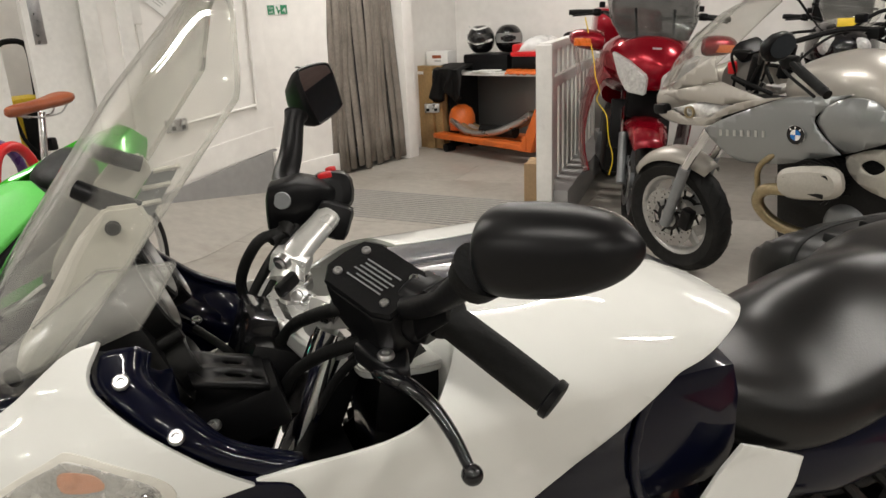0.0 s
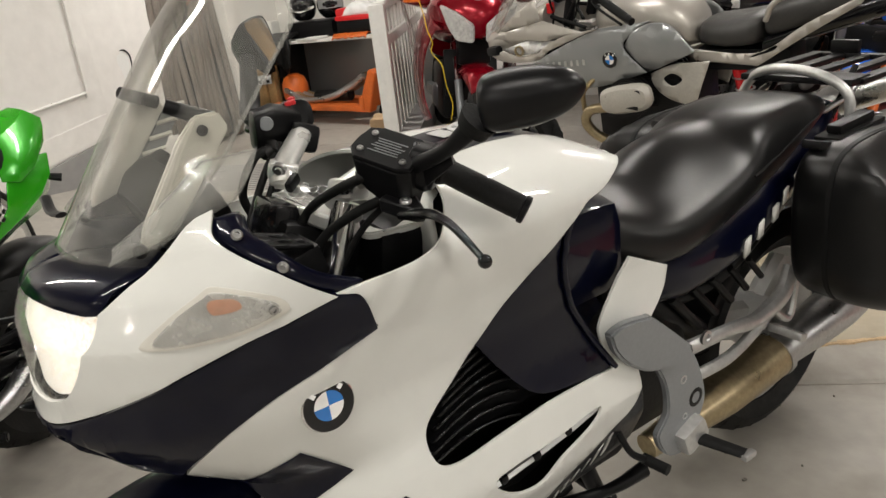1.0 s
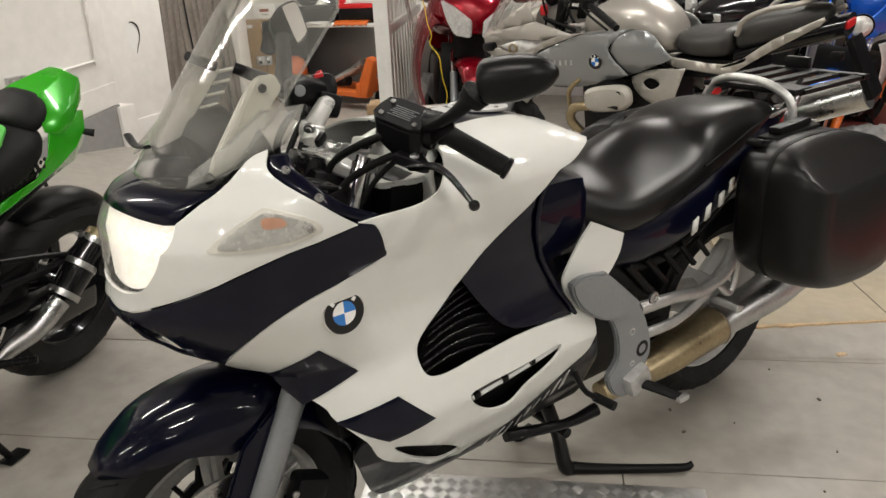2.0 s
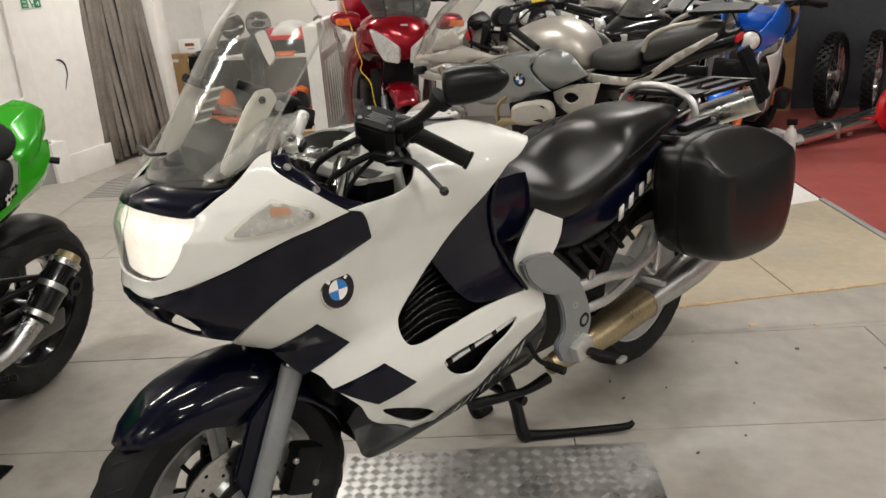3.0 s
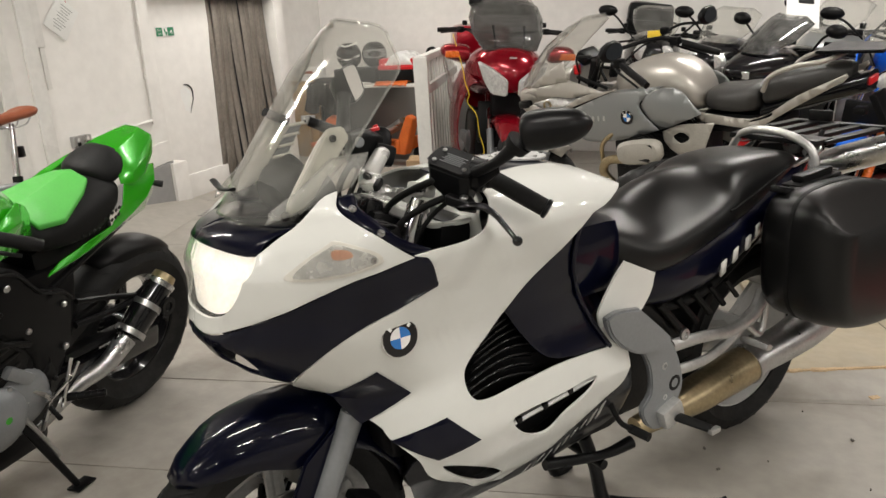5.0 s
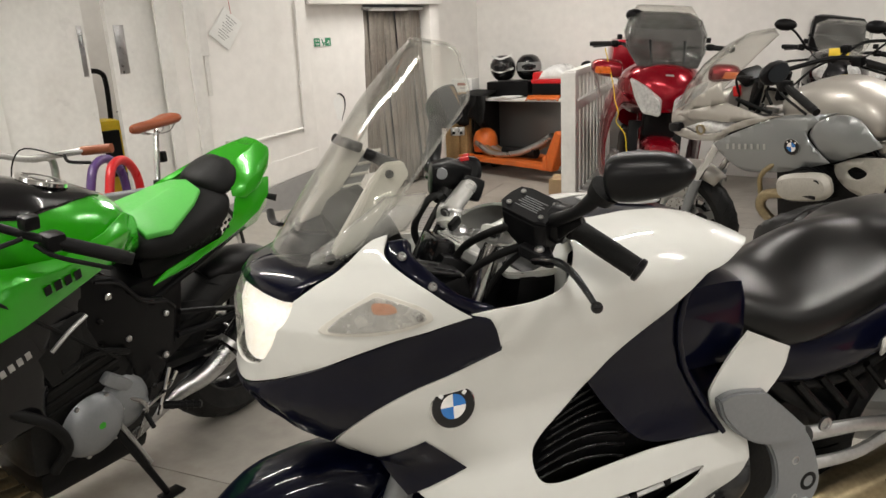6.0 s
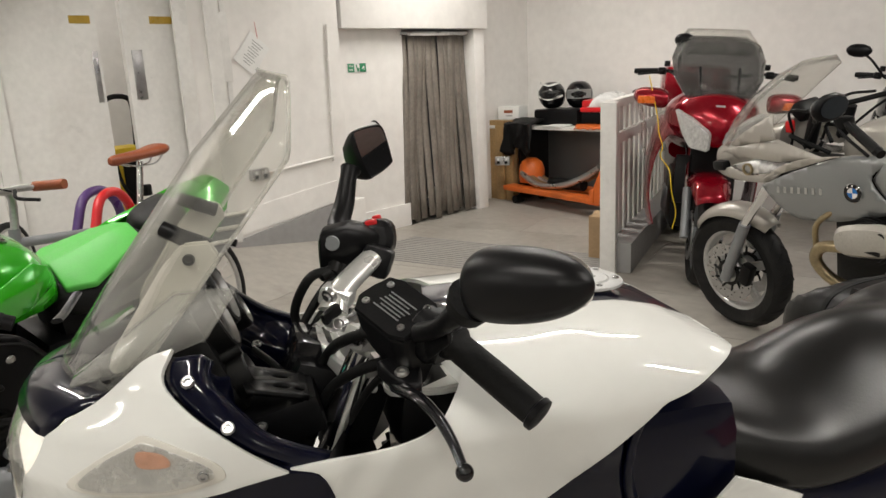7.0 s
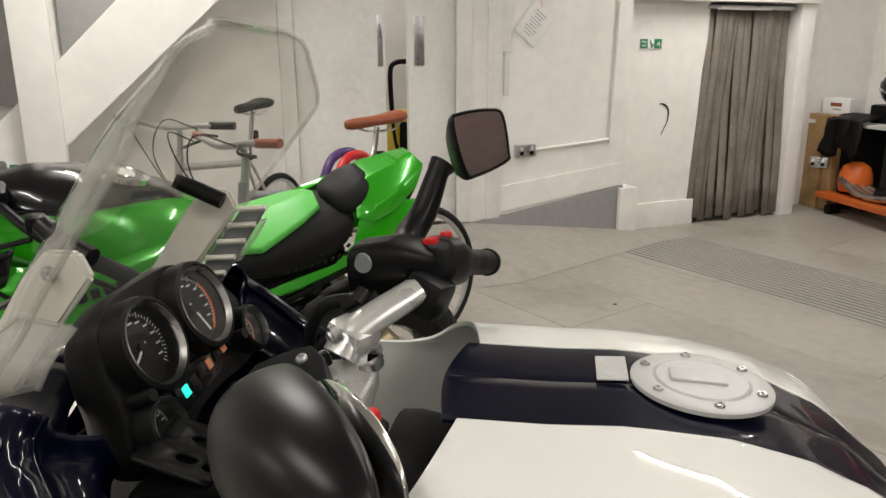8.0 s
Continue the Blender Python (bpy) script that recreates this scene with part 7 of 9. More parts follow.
def running_gear(b, wb, rim=ALLOY, fork=ALLOY_GREY, rake=0.42, ft=0.12, rt=0.18, spokes=5, fork_top=0.95, detail=True, ax=0.0, r=0.30):
    wheel(b, ax, r, r, ft, 0.215, spokes, rim, "front_wheel", disc=0.15, disc_y=0.07, tread=detail)
    wheel(b, ax - wb, r + 0.01, r + 0.01, rt, 0.215, spokes, rim, "rear_wheel", disc=0.0, hub=0.06, tread=detail, spoke_w=0.03)
    zm = 0.28 + (fork_top - 0.28) * 0.45
    for s in SIDES:
        leg = part("fork_leg", tube([(ax, 0.10 * s, 0.28), (ax - rake * 0.35, 0.10 * s, zm)], 0.027, 14, smooth=False), fork, b)
        part("stanchion", tube([(ax - rake * 0.35, 0.10 * s, zm), (ax - rake, 0.10 * s, fork_top)], 0.021, 14, smooth=False), CHROME, leg)
        part("caliper", box((0.06, 0.05, 0.11), (ax - 0.13, 0.085 * s, 0.33), 0.012, (0, -20, 0)), BLACK, b)
        part("swing_arm", box((0.55, 0.06, 0.09), (ax - wb + 0.26, 0.13 * s, 0.34), 0.02, (0, -3, 0)), fork, b)


def bar_side(b, s, p0, p1, p2, lever=True, bar_mat=BLACK):
    """One half of a handlebar: tube, grip, bar end, switch pod, lever, reservoir and cable."""
    p0, p1, p2 = Vector(p0), Vector(p1), Vector(p2)
    part("handlebar", tube([p0, p1, p2], 0.011, 10), bar_mat, b)
    g = part("grip", tube([p1.lerp(p2, 0.35), p2], 0.018, 14, smooth=False), BLACK_SOFT, b)
    part("bar_end", tube([p2, p2 + (p2 - p1).normalized() * 0.022], 0.0165, 12, smooth=False), BLACK, g)
    part("switch_pod", box((0.05, 0.05, 0.045), p1.lerp(p2, 0.22), 0.012), BLACK, b)
    if lever:
        part("lever", tube([p1.lerp(p2, 0.2) + Vector((0.04, 0, 0)), p1.lerp(p2, 0.5) + Vector((0.055, 0, -0.01)), p2 + Vector((0.035, 0, -0.02))], 0.006, 8), BLACK, b)
    part("reservoir", box((0.04, 0.035, 0.035), p1.lerp(p2, 0.08) + Vector((0.02, 0, 0.045)), 0.008), BLACK, b)
    part("cable", tube([p1 + Vector((0.02, 0, 0)), p1 + Vector((0.12, -0.05 * s, -0.04)), p0 + Vector((0.08, 0.06 * s, -0.16))], 0.006, 6), BLACK_SOFT, b)


def handlebar(b, x, z, half, turn=0.0, back=0.10, rise=0.02, lever=True, bar_mat=BLACK):
    for s in SIDES:
        dx = s * half * math.sin(radians(turn))
        bar_side(b, s, (x, 0.03 * s, z), (x - back * 0.4 + dx * 0.6, half * 0.6 * s, z + rise), (x - back + dx, half * s, z + rise * 0.7), lever, bar_mat)


def kick_stand(b, x, lean, y=0.26, pivot=(0.14, 0.24)):
    """Side stand that reaches the floor on the low side."""
    foot = y * math.tan(radians(lean)) + 0.012
    part("side_stand", tube([(x + 0.14, pivot[0], pivot[1]), (x + 0.05, (pivot[0] + y) / 2 + 0.01, (pivot[1] + foot) / 2), (x, y, foot)], [0.016, 0.012, 0.010], 10, smooth=False), BLACK, b)
    part("stand_foot", box((0.075, 0.05, 0.008), (x - 0.01, y + 0.008, foot - 0.002), 0.003, (lean, 0, 0)), BLACK, b)


def stalk_mirror(b, x, y, z, base, w=0.15, h=0.085, mat=BLACK, turn=0):
    s = 1 if y > 0 else -1
    rows = []
    for f, sc in ((0, 0.2), (0.12, 0.7), (0.35, 1.0), (0.65, 1.0), (0.88, 0.75), (1, 0.25)):
        rows.append([(x + (0.038 if math.cos(a) > 0 else 0.014) * sc * math.cos(a), y + s * (f - 0.5) * w, z + h / 2 * sc * math.sin(a)) for a in (2 * math.pi * j / 14 for j in range(14))])
    m = part("mirror", loft(rows), mat, b, "", 60)
    bm = bmesh.new()
    bm.faces.new([bm.verts.new((x - 0.0155, y + w * 0.40 * math.cos(a), z + h * 0.38 * math.sin(a))) for a in (2 * math.pi * j / 18 for j in range(18))])
    part("mirror_glass", bm, MIRROR, m)
    part("mirror_stalk", tube([base, (Vector(base) + Vector((x, y, z))) / 2 + Vector((0.02, 0, 0.02)), (x + 0.01, y - s * w * 0.3, z - h * 0.3)], 0.008, 8), BLACK, b)


def clear_screen(b, rows, mat=CLEAR, label="clear windscreen"):
    """rows of (x, half width, z, sweep)."""
    rings = [[(x - sw * abs(w) ** 2, h * w, z) for w in (-1 + 2 * j / 12 for j in range(13))] for x, h, z, sw in rows]
    ob = part("windscreen", loft(rings, closed=False, caps=False), mat, b, label, 80)
    ob.modifiers.new("thickness", "SOLIDIFY").thickness = 0.004
    edge = [Vector(r[0]) for r in rings] + [Vector(p) for p in rings[-1][1:-1]] + [Vector(r[-1]) for r in reversed(rings)]
    part("screen_edge", tube(edge, 0.003, 6, smooth=False), LENS, ob)


def mudguard(b, mat, a0=30, a1=150, w=0.075, r=0.325, x=0.0, z=0.30, label=""):
    rings = []
    for k in range(13):
        f = k / 12
        a = radians(a0 + (a1 - a0) * f)
        ww = w * (0.45 + 0.55 * math.sin(math.pi * min(max(f * 0.9 + 0.08, 0), 1)) ** 0.6)
        rings.append([(x + (r - 0.05 * abs(g) ** 3) * math.cos(a), ww * g, z + (r - 0.05 * abs(g) ** 3) * math.sin(a)) for g in (-1 + 2 * j / 8 for j in range(9))])
    ob = part("mudguard", loft(rings, closed=False, caps=False), mat, b, label, 60)
    ob.modifiers.new("thickness", "SOLIDIFY").thickness = 0.004
    return ob


def engine(b, x, z, w, d, h, mat=DARK_METAL, fins=5):
    part("engine", box((d, w, h), (x, 0, z), 0.04), mat, b)
    for k in range(fins):
        part("fin", box((d * 0.55, w * 1.04, 0.012), (x + d * 0.12, 0, z + h * 0.1 + 0.035 * k), 0.004, (0, 14, 0)), mat, b)
    for s in SIDES:
        part("engine_cover", lathe([(0, 0.03), (0.06, 0.028), (0.085, 0.012), (0.09, 0)], 24, m=pose(x - 0.06, s * w / 2, z - h * 0.15, 0 if s > 0 else 180)), ALLOY_GREY, b)


# ---- green naked sport motorcycle: x = 0 under the rear edge of its seat pad ----
G = thing("naked_sport_motorcycle", "bright green and black naked sport motorcycle leaning on its side stand", "motorcycle", parked(-1.651, 0.52, 0.10, -0.995, 10.5))
for s in SIDES:
    bulge_panel("shroud_vent", [(-0.20, 1.0, 1), (-0.12, 0.97), (-0.07, 0.88), (-0.16, 0.90)], 0.168, 0.006, PAINT_BLACK, G, s)
    bulge_panel("black_shroud", [(-0.10, 0.76, 1), (-0.21, 0.83), (-0.33, 0.90), (-0.425, 0.875), (-0.406, 0.77), (-0.316, 0.70), (-0.293, 0.49, 1), (-0.15, 0.48), (-0.07, 0.60)], 0.155, 0.02, PAINT_BLACK, G, s, "black lower shroud")
    bulge_panel("engine_guard", [(-0.30, 0.765, 1), (-0.415, 0.768), (-0.424, 0.715), (-0.404, 0.627), (-0.313, 0.575, 1), (-0.30, 0.68)], 0.165, 0.02, DARK_METAL, G, s)
    part("guard_trim", tube([(-0.31, 0.186 * s, 0.70), (-0.36, 0.192 * s, 0.745), (-0.415, 0.180 * s, 0.765)], 0.006, 6), ALLOY, G)
    bulge_panel("sprocket_cover", [(-0.50, 0.60, 1), (-0.60, 0.60), (-0.68, 0.50), (-0.64, 0.40, 1), (-0.54, 0.42), (-0.50, 0.50)], 0.135, 0.02, BLACK, G, s, holes=[[(-0.56, 0.52), (-0.60, 0.54), (-0.62, 0.50), (-0.58, 0.47)]])
    bm = bmesh.new()
    for k in range(4):
        box((0.014, 0.002, 0.020), (-0.19 - 0.022 * k, s * 0.176, 0.685 + 0.008 * k), 0, (0, 16, 0), bm)
    for dz in (-0.03, 0.0, 0.03):
        box((0.055, 0.002, 0.007), (-0.145 - dz * 0.3, s * 0.176, 0.715 + dz), 0, (0, 12 if dz else 48, 0), bm)
    part("lettering_bar", bm, ALLOY, G)
    part("engine_case", lathe([(0, 0.045), (0.05, 0.043), (0.075, 0.028), (0.092, 0.012), (0.098, 0)], 28, m=pose(-0.42, s * 0.165, 0.412, 0 if s > 0 else 180)), ALLOY_GREY, G, "grey round engine cover")
    for k in range(6):
        part("case_bolt", lathe([(0, 0.008), (0.007, 0.007), (0.008, 0)], 8, m=pose(-0.42 + 0.092 * math.cos(k), s * 0.172, 0.412 + 0.092 * math.sin(k), 0 if s > 0 else 180)), STEEL, G)
    part("cover_badge", lathe([(0, 0.002), (0.018, 0.0)], 16, m=pose(-0.42, s * 0.2085, 0.425, 0 if s > 0 else 180)), PAINT_GREEN, G)
    part("case_arm", box((0.10, 0.03, 0.04), (-0.50, 0.165 * s, 0.515), 0.012, (0, -40, 0)), ALLOY_GREY, G)
    part("radiator_hose", tube([(-0.20, 0.15 * s, 0.56), (-0.28, 0.19 * s, 0.50), (-0.33, 0.185 * s, 0.40), (-0.30, 0.16 * s, 0.32)], 0.015, 10), BLACK_SOFT, G)
    part("coolant_pipe", tube([(-0.34, 0.17 * s, 0.62), (-0.44, 0.18 * s, 0.64), (-0.54, 0.17 * s, 0.60)], 0.010, 8), DARK_METAL, G)
    part("clutch_cable", tube([(-0.08, 0.20 * s, 1.14), (-0.10, 0.19 * s, 0.98), (-0.28, 0.18 * s, 0.80), (-0.50, 0.185 * s, 0.60)], 0.005, 6), BLACK_SOFT, G)
    part("cylinder_head", box((0.16, 0.05, 0.12), (-0.36, 0.150 * s, 0.67), 0.015, (0, 24, 0)), DARK_METAL, G)
    part("crank_case_rib", box((0.20, 0.03, 0.018), (-0.50, 0.160 * s, 0.40), 0.006, (0, 6, 0)), ALLOY_GREY, G)
    part("oil_line", tube([(-0.52, 0.17 * s, 0.46), (-0.58, 0.185 * s, 0.40), (-0.56, 0.17 * s, 0.30)], 0.007, 6), STEEL, G)
    part("fork_guard", box((0.05, 0.04, 0.20), (-0.09, 0.125 * s, 0.50), 0.012, (0, -22, 0)), BLACK, G)
engine(G, -0.46, 0.48, 0.30, 0.42, 0.36, DARK_METAL, 4)
part("radiator", box((0.05, 0.30, 0.30), (-0.13, 0, 0.64), 0.012, (0, -12, 0)), BLACK, G)
for k in range(4):
    part("header_pipe", tube([(-0.24, -0.12 + 0.08 * k, 0.52), (-0.12, -0.12 + 0.08 * k, 0.40), (-0.20, -0.09 + 0.06 * k, 0.22), (-0.55, -0.06 + 0.04 * k, 0.19)], 0.020, 10), BRASS_STEEL, G)
part("belly", box((0.36, 0.24, 0.10), (-0.46, 0, 0.24), 0.04), BLACK, G)
part("headlight_cowl", loft([oval(-w, w, lo, hi, 20, 2.6, x) for x, w, lo, hi in ((-0.16, 0.11, 0.86, 1.03), (-0.05, 0.14, 0.80, 1.0), (0.05, 0.11, 0.76, 0.92), (0.10, 0.05, 0.76, 0.85))]), PAINT_GREEN, G, "green headlight cowl")
for s in SIDES:
    part("headlight", box((0.03, 0.07, 0.05), (0.075, 0.05 * s, 0.82), 0.012, (0, 20, 20 * s)), REFLECTOR, G)
part("yoke", box((0.10, 0.22, 0.03), (-0.15, 0, 1.09), 0.01), BLACK, G)
part("instrument", box((0.05, 0.14, 0.07), (-0.05, 0, 1.10), 0.015, (0, -35, 0)), BLACK, G)
part("radiator_cap", lathe([(0, 0.012), (0.016, 0.01), (0.016, 0)], 12, m=pose(-0.14, 0.20, 1.185, 90)), PAINT_GREEN, G)
for ob in G.children:
    ob.matrix_basis = Matrix.Translation((0.955, 0, -0.058)) @ Matrix.Scale(1.042, 4) @ ob.matrix_basis
GR, GW = -0.185, 1.45
running_gear(G, GW, PAINT_BLACK, PAINT_BLACK, 0.42, 0.12, 0.19, 5, 0.98, ax=GR + GW, r=0.325)
mudguard(G, PAINT_BLACK, 25, 150, x=GR + GW)


def facets(name, rows, mat, parent, label="", bevel=0.004, closed=False):
    """A creased panel drawn through rows of corners, with rounded creases."""
    ob = part(name, loft(rows, closed=closed, caps=closed), mat, parent, label, 20)
    if not closed:
        ob.modifiers.new("thickness", "SOLIDIFY").thickness = 0.006
    rounded(ob, bevel, 2)
    return ob


def both(pts):
    """Mirrors a left half row, from its outer edge up to the ridge, over the bike's middle."""
    return [Vector(p) for p in pts] + [Vector((p[0], -p[1], p[2])) for p in reversed(pts)]


# sharp two-storey tail: upper blades meet in a ridge, lower fairing under them
facets("tail_blade", [both(r) for r in (
    [(-0.068, 0.124, 0.940), (-0.072, 0.112, 0.962), (-0.082, 0.100, 0.985), (-0.100, 0.066, 1.026)],
    [(-0.112, 0.140, 0.930), (-0.125, 0.128, 0.972), (-0.138, 0.106, 0.998), (-0.150, 0.060, 1.046)],
    [(-0.180, 0.128, 0.950), (-0.195, 0.112, 1.000), (-0.205, 0.094, 1.022), (-0.215, 0.048, 1.064)],
    [(-0.262, 0.094, 1.000), (-0.285, 0.076, 1.040), (-0.296, 0.062, 1.060), (-0.272, 0.026, 1.084)])], PAINT_GREEN, G, "creased green upper tail blades")
facets("tail_end", [both(r) for r in ([(-0.258, 0.088, 0.998), (-0.285, 0.058, 1.058)], [(-0.240, 0.070, 0.935), (-0.262, 0.040, 1.00)])], BLACK, G, "black tail end")
for s in SIDES:
    rows = [[(0.250, 0.118, 0.712), (0.235, 0.112, 0.720), (0.190, 0.108, 0.745)],
            [(0.080, 0.118, 0.742), (0.085, 0.132, 0.758), (0.095, 0.128, 0.785)],
            [(-0.020, 0.112, 0.770), (-0.010, 0.140, 0.795), (-0.005, 0.140, 0.815)],
            [(-0.110, 0.108, 0.790), (-0.100, 0.140, 0.830), (-0.060, 0.136, 0.870)],
            [(-0.195, 0.108, 0.812), (-0.180, 0.136, 0.870), (-0.078, 0.128, 0.935)],
            [(-0.250, 0.100, 0.860), (-0.240, 0.120, 0.915), (-0.150, 0.122, 0.950)],
            [(-0.268, 0.085, 0.930), (-0.262, 0.098, 0.968), (-0.215, 0.108, 0.975)]]
    rows = [[(x, s * y, z) for x, y, z in r] for r in rows]
    facets("tail_side", rows, PAINT_GREEN, G, "green lower tail fairing")
    # shoulder of the fairing beside the seat
    rows = [[(0.140, 0.150, 0.860), (0.120, 0.140, 0.900), (0.100, 0.120, 0.890)],
            [(0.030, 0.150, 0.875), (0.005, 0.138, 0.950), (0.000, 0.112, 0.945)],
            [(-0.060, 0.140, 0.900), (-0.085, 0.126, 0.985), (-0.080, 0.100, 0.985)],
            [(-0.150, 0.125, 0.950), (-0.170, 0.098, 1.020), (-0.165, 0.076, 1.025)]]
    if s < 0:
        facets("tail_shoulder", [[(x, -y, z) for x, y, z in r] for r in rows], PAINT_GREEN, G, "green fairing shoulder beside the seat")
soft(part("rider_seat", loft([[(x, w * math.copysign(abs(math.cos(a)) ** 0.6, math.cos(a)), (hi + lo) / 2 + (hi - lo) / 2 * math.copysign(abs(math.sin(a)) ** 0.75, math.sin(a)) - 0.10 * abs(w * math.cos(a))) for a in (2 * math.pi * k / 28 for k in range(28))]
    for x, w, lo, hi in ((0.300, 0.060, 0.80, 0.865), (0.275, 0.115, 0.795, 0.880), (0.210, 0.150, 0.792, 0.905), (0.110, 0.156, 0.790, 0.940), (0.020, 0.150, 0.808, 0.965), (-0.050, 0.132, 0.860, 0.965), (-0.085, 0.100, 0.900, 0.965))]), BLACK_SOFT, G, "black quilted rider seat", 60))
pad = facets("green_seat_pad", [[(0.016, 0.066, 0.958), (0.014, 0, 0.976), (0.016, -0.066, 0.958)], [(0.075, 0.104, 0.938), (0.075, 0, 0.958), (0.075, -0.104, 0.938)], [(0.200, 0.152, 0.890), (0.200, 0, 0.918), (0.200, -0.152, 0.890)], [(0.262, 0.108, 0.873), (0.250, 0, 0.902), (0.262, -0.108, 0.873)]], GREEN_SEAT, G, "green vinyl seat insert", 0.006)
pad.modifiers["thickness"].thickness, pad.modifiers["thickness"].offset = 0.022, 0
soft(part("pillion_seat", loft([[(x + 0.25 * (0.1 - abs(math.cos(a)) * w), w * math.copysign(abs(math.cos(a)) ** 0.7, math.cos(a)), (hi + lo) / 2 + (hi - lo) / 2 * math.sin(a)) for a in (2 * math.pi * k / 24 for k in range(24))]
    for x, w, lo, hi in ((-0.020, 0.070, 0.93, 0.978), (-0.045, 0.110, 0.92, 0.995), (-0.085, 0.116, 0.925, 1.022), (-0.125, 0.092, 0.96, 1.044), (-0.150, 0.050, 1.00, 1.048))]), BLACK_SOFT, G, "black pillion pad", 60))
quilt = bmesh.new()
for i in range(11):
    for s in SIDES:
        for j in range(4):
            x = -0.045 + 0.021 * i + 0.010 * (j % 2)
            z = 0.905 - 0.020 * j - 0.0035 * i
            box((0.013, 0.004, 0.013), (x, s * (0.136 + 0.006 * j - 0.0006 * abs(i - 5) ** 2), z), 0.002, (-12 * s, 45, 0), quilt, 1)
part("seat_quilting", quilt, MATT_BLACK, G, "embossed dots")["kind"] = "stuff"

# tank: green shell, black top that narrows towards the seat
TANK = [(0.262, 0.070, 0.860, 0.905), (0.290, 0.112, 0.845, 0.960), (0.340, 0.138, 0.835, 1.008), (0.420, 0.160, 0.830, 1.042), (0.510, 0.168, 0.835, 1.068), (0.600, 0.160, 0.850, 1.096), (0.690, 0.135, 0.87, 1.105), (0.780, 0.10, 0.90, 1.09), (0.850, 0.06, 0.93, 1.06)]


def tank_skin(x, u, out):
    """u runs from -1 at the lower right edge over the top to 1 at the lower left edge."""
    w, lo, hi = (lerp_table([(r[0], r[k]) for r in TANK], x) for k in (1, 2, 3))
    a = math.pi / 2 * (1 - u)
    c, d = math.cos(a), math.sin(a)
    y = w * math.copysign(abs(c) ** 0.75, c) * (1 + out / w)
    return Vector((x, y, lo + (hi - lo) * d ** 0.72 + out))


def tank_panel(name, xs, half, mat, out, label):
    rings = [[tank_skin(x, half(x) * (-1 + j / 12), out) for j in range(25)] for x in xs]
    ob = part(name, loft(rings, closed=False, caps=False), mat, G, label, 60)
    ob.modifiers.new("thickness", "SOLIDIFY").thickness = 0.006
    return ob


tank_panel("fuel_tank", [0.262 + 0.588 * k / 24 for k in range(25)], lambda x: 0.98, PAINT_GREEN, 0.0, "metallic green fuel tank")
tank_panel("tank_top", [0.37 + 0.48 * k / 20 for k in range(21)], lambda x: min(0.16 + 1.7 * (x - 0.37), 0.60), PAINT_BLACK, 0.004, "gloss black tank top")
bm = lathe([(0, 0.012), (0.03, 0.012), (0.034, 0.008), (0.05, 0.008), (0.056, 0.012), (0.066, 0.010), (0.068, 0)], 30)
cap_m = pose(0.505, 0, 1.071, 0, -16, 0) @ pose(0, 0, 0, 90)
cap = part("filler_cap", bm, CHROME, G)
cap.matrix_basis = cap_m
part("cap_insert", lathe([(0.034, 0.0095), (0.05, 0.0095)], 30), PAINT_BLACK, cap)
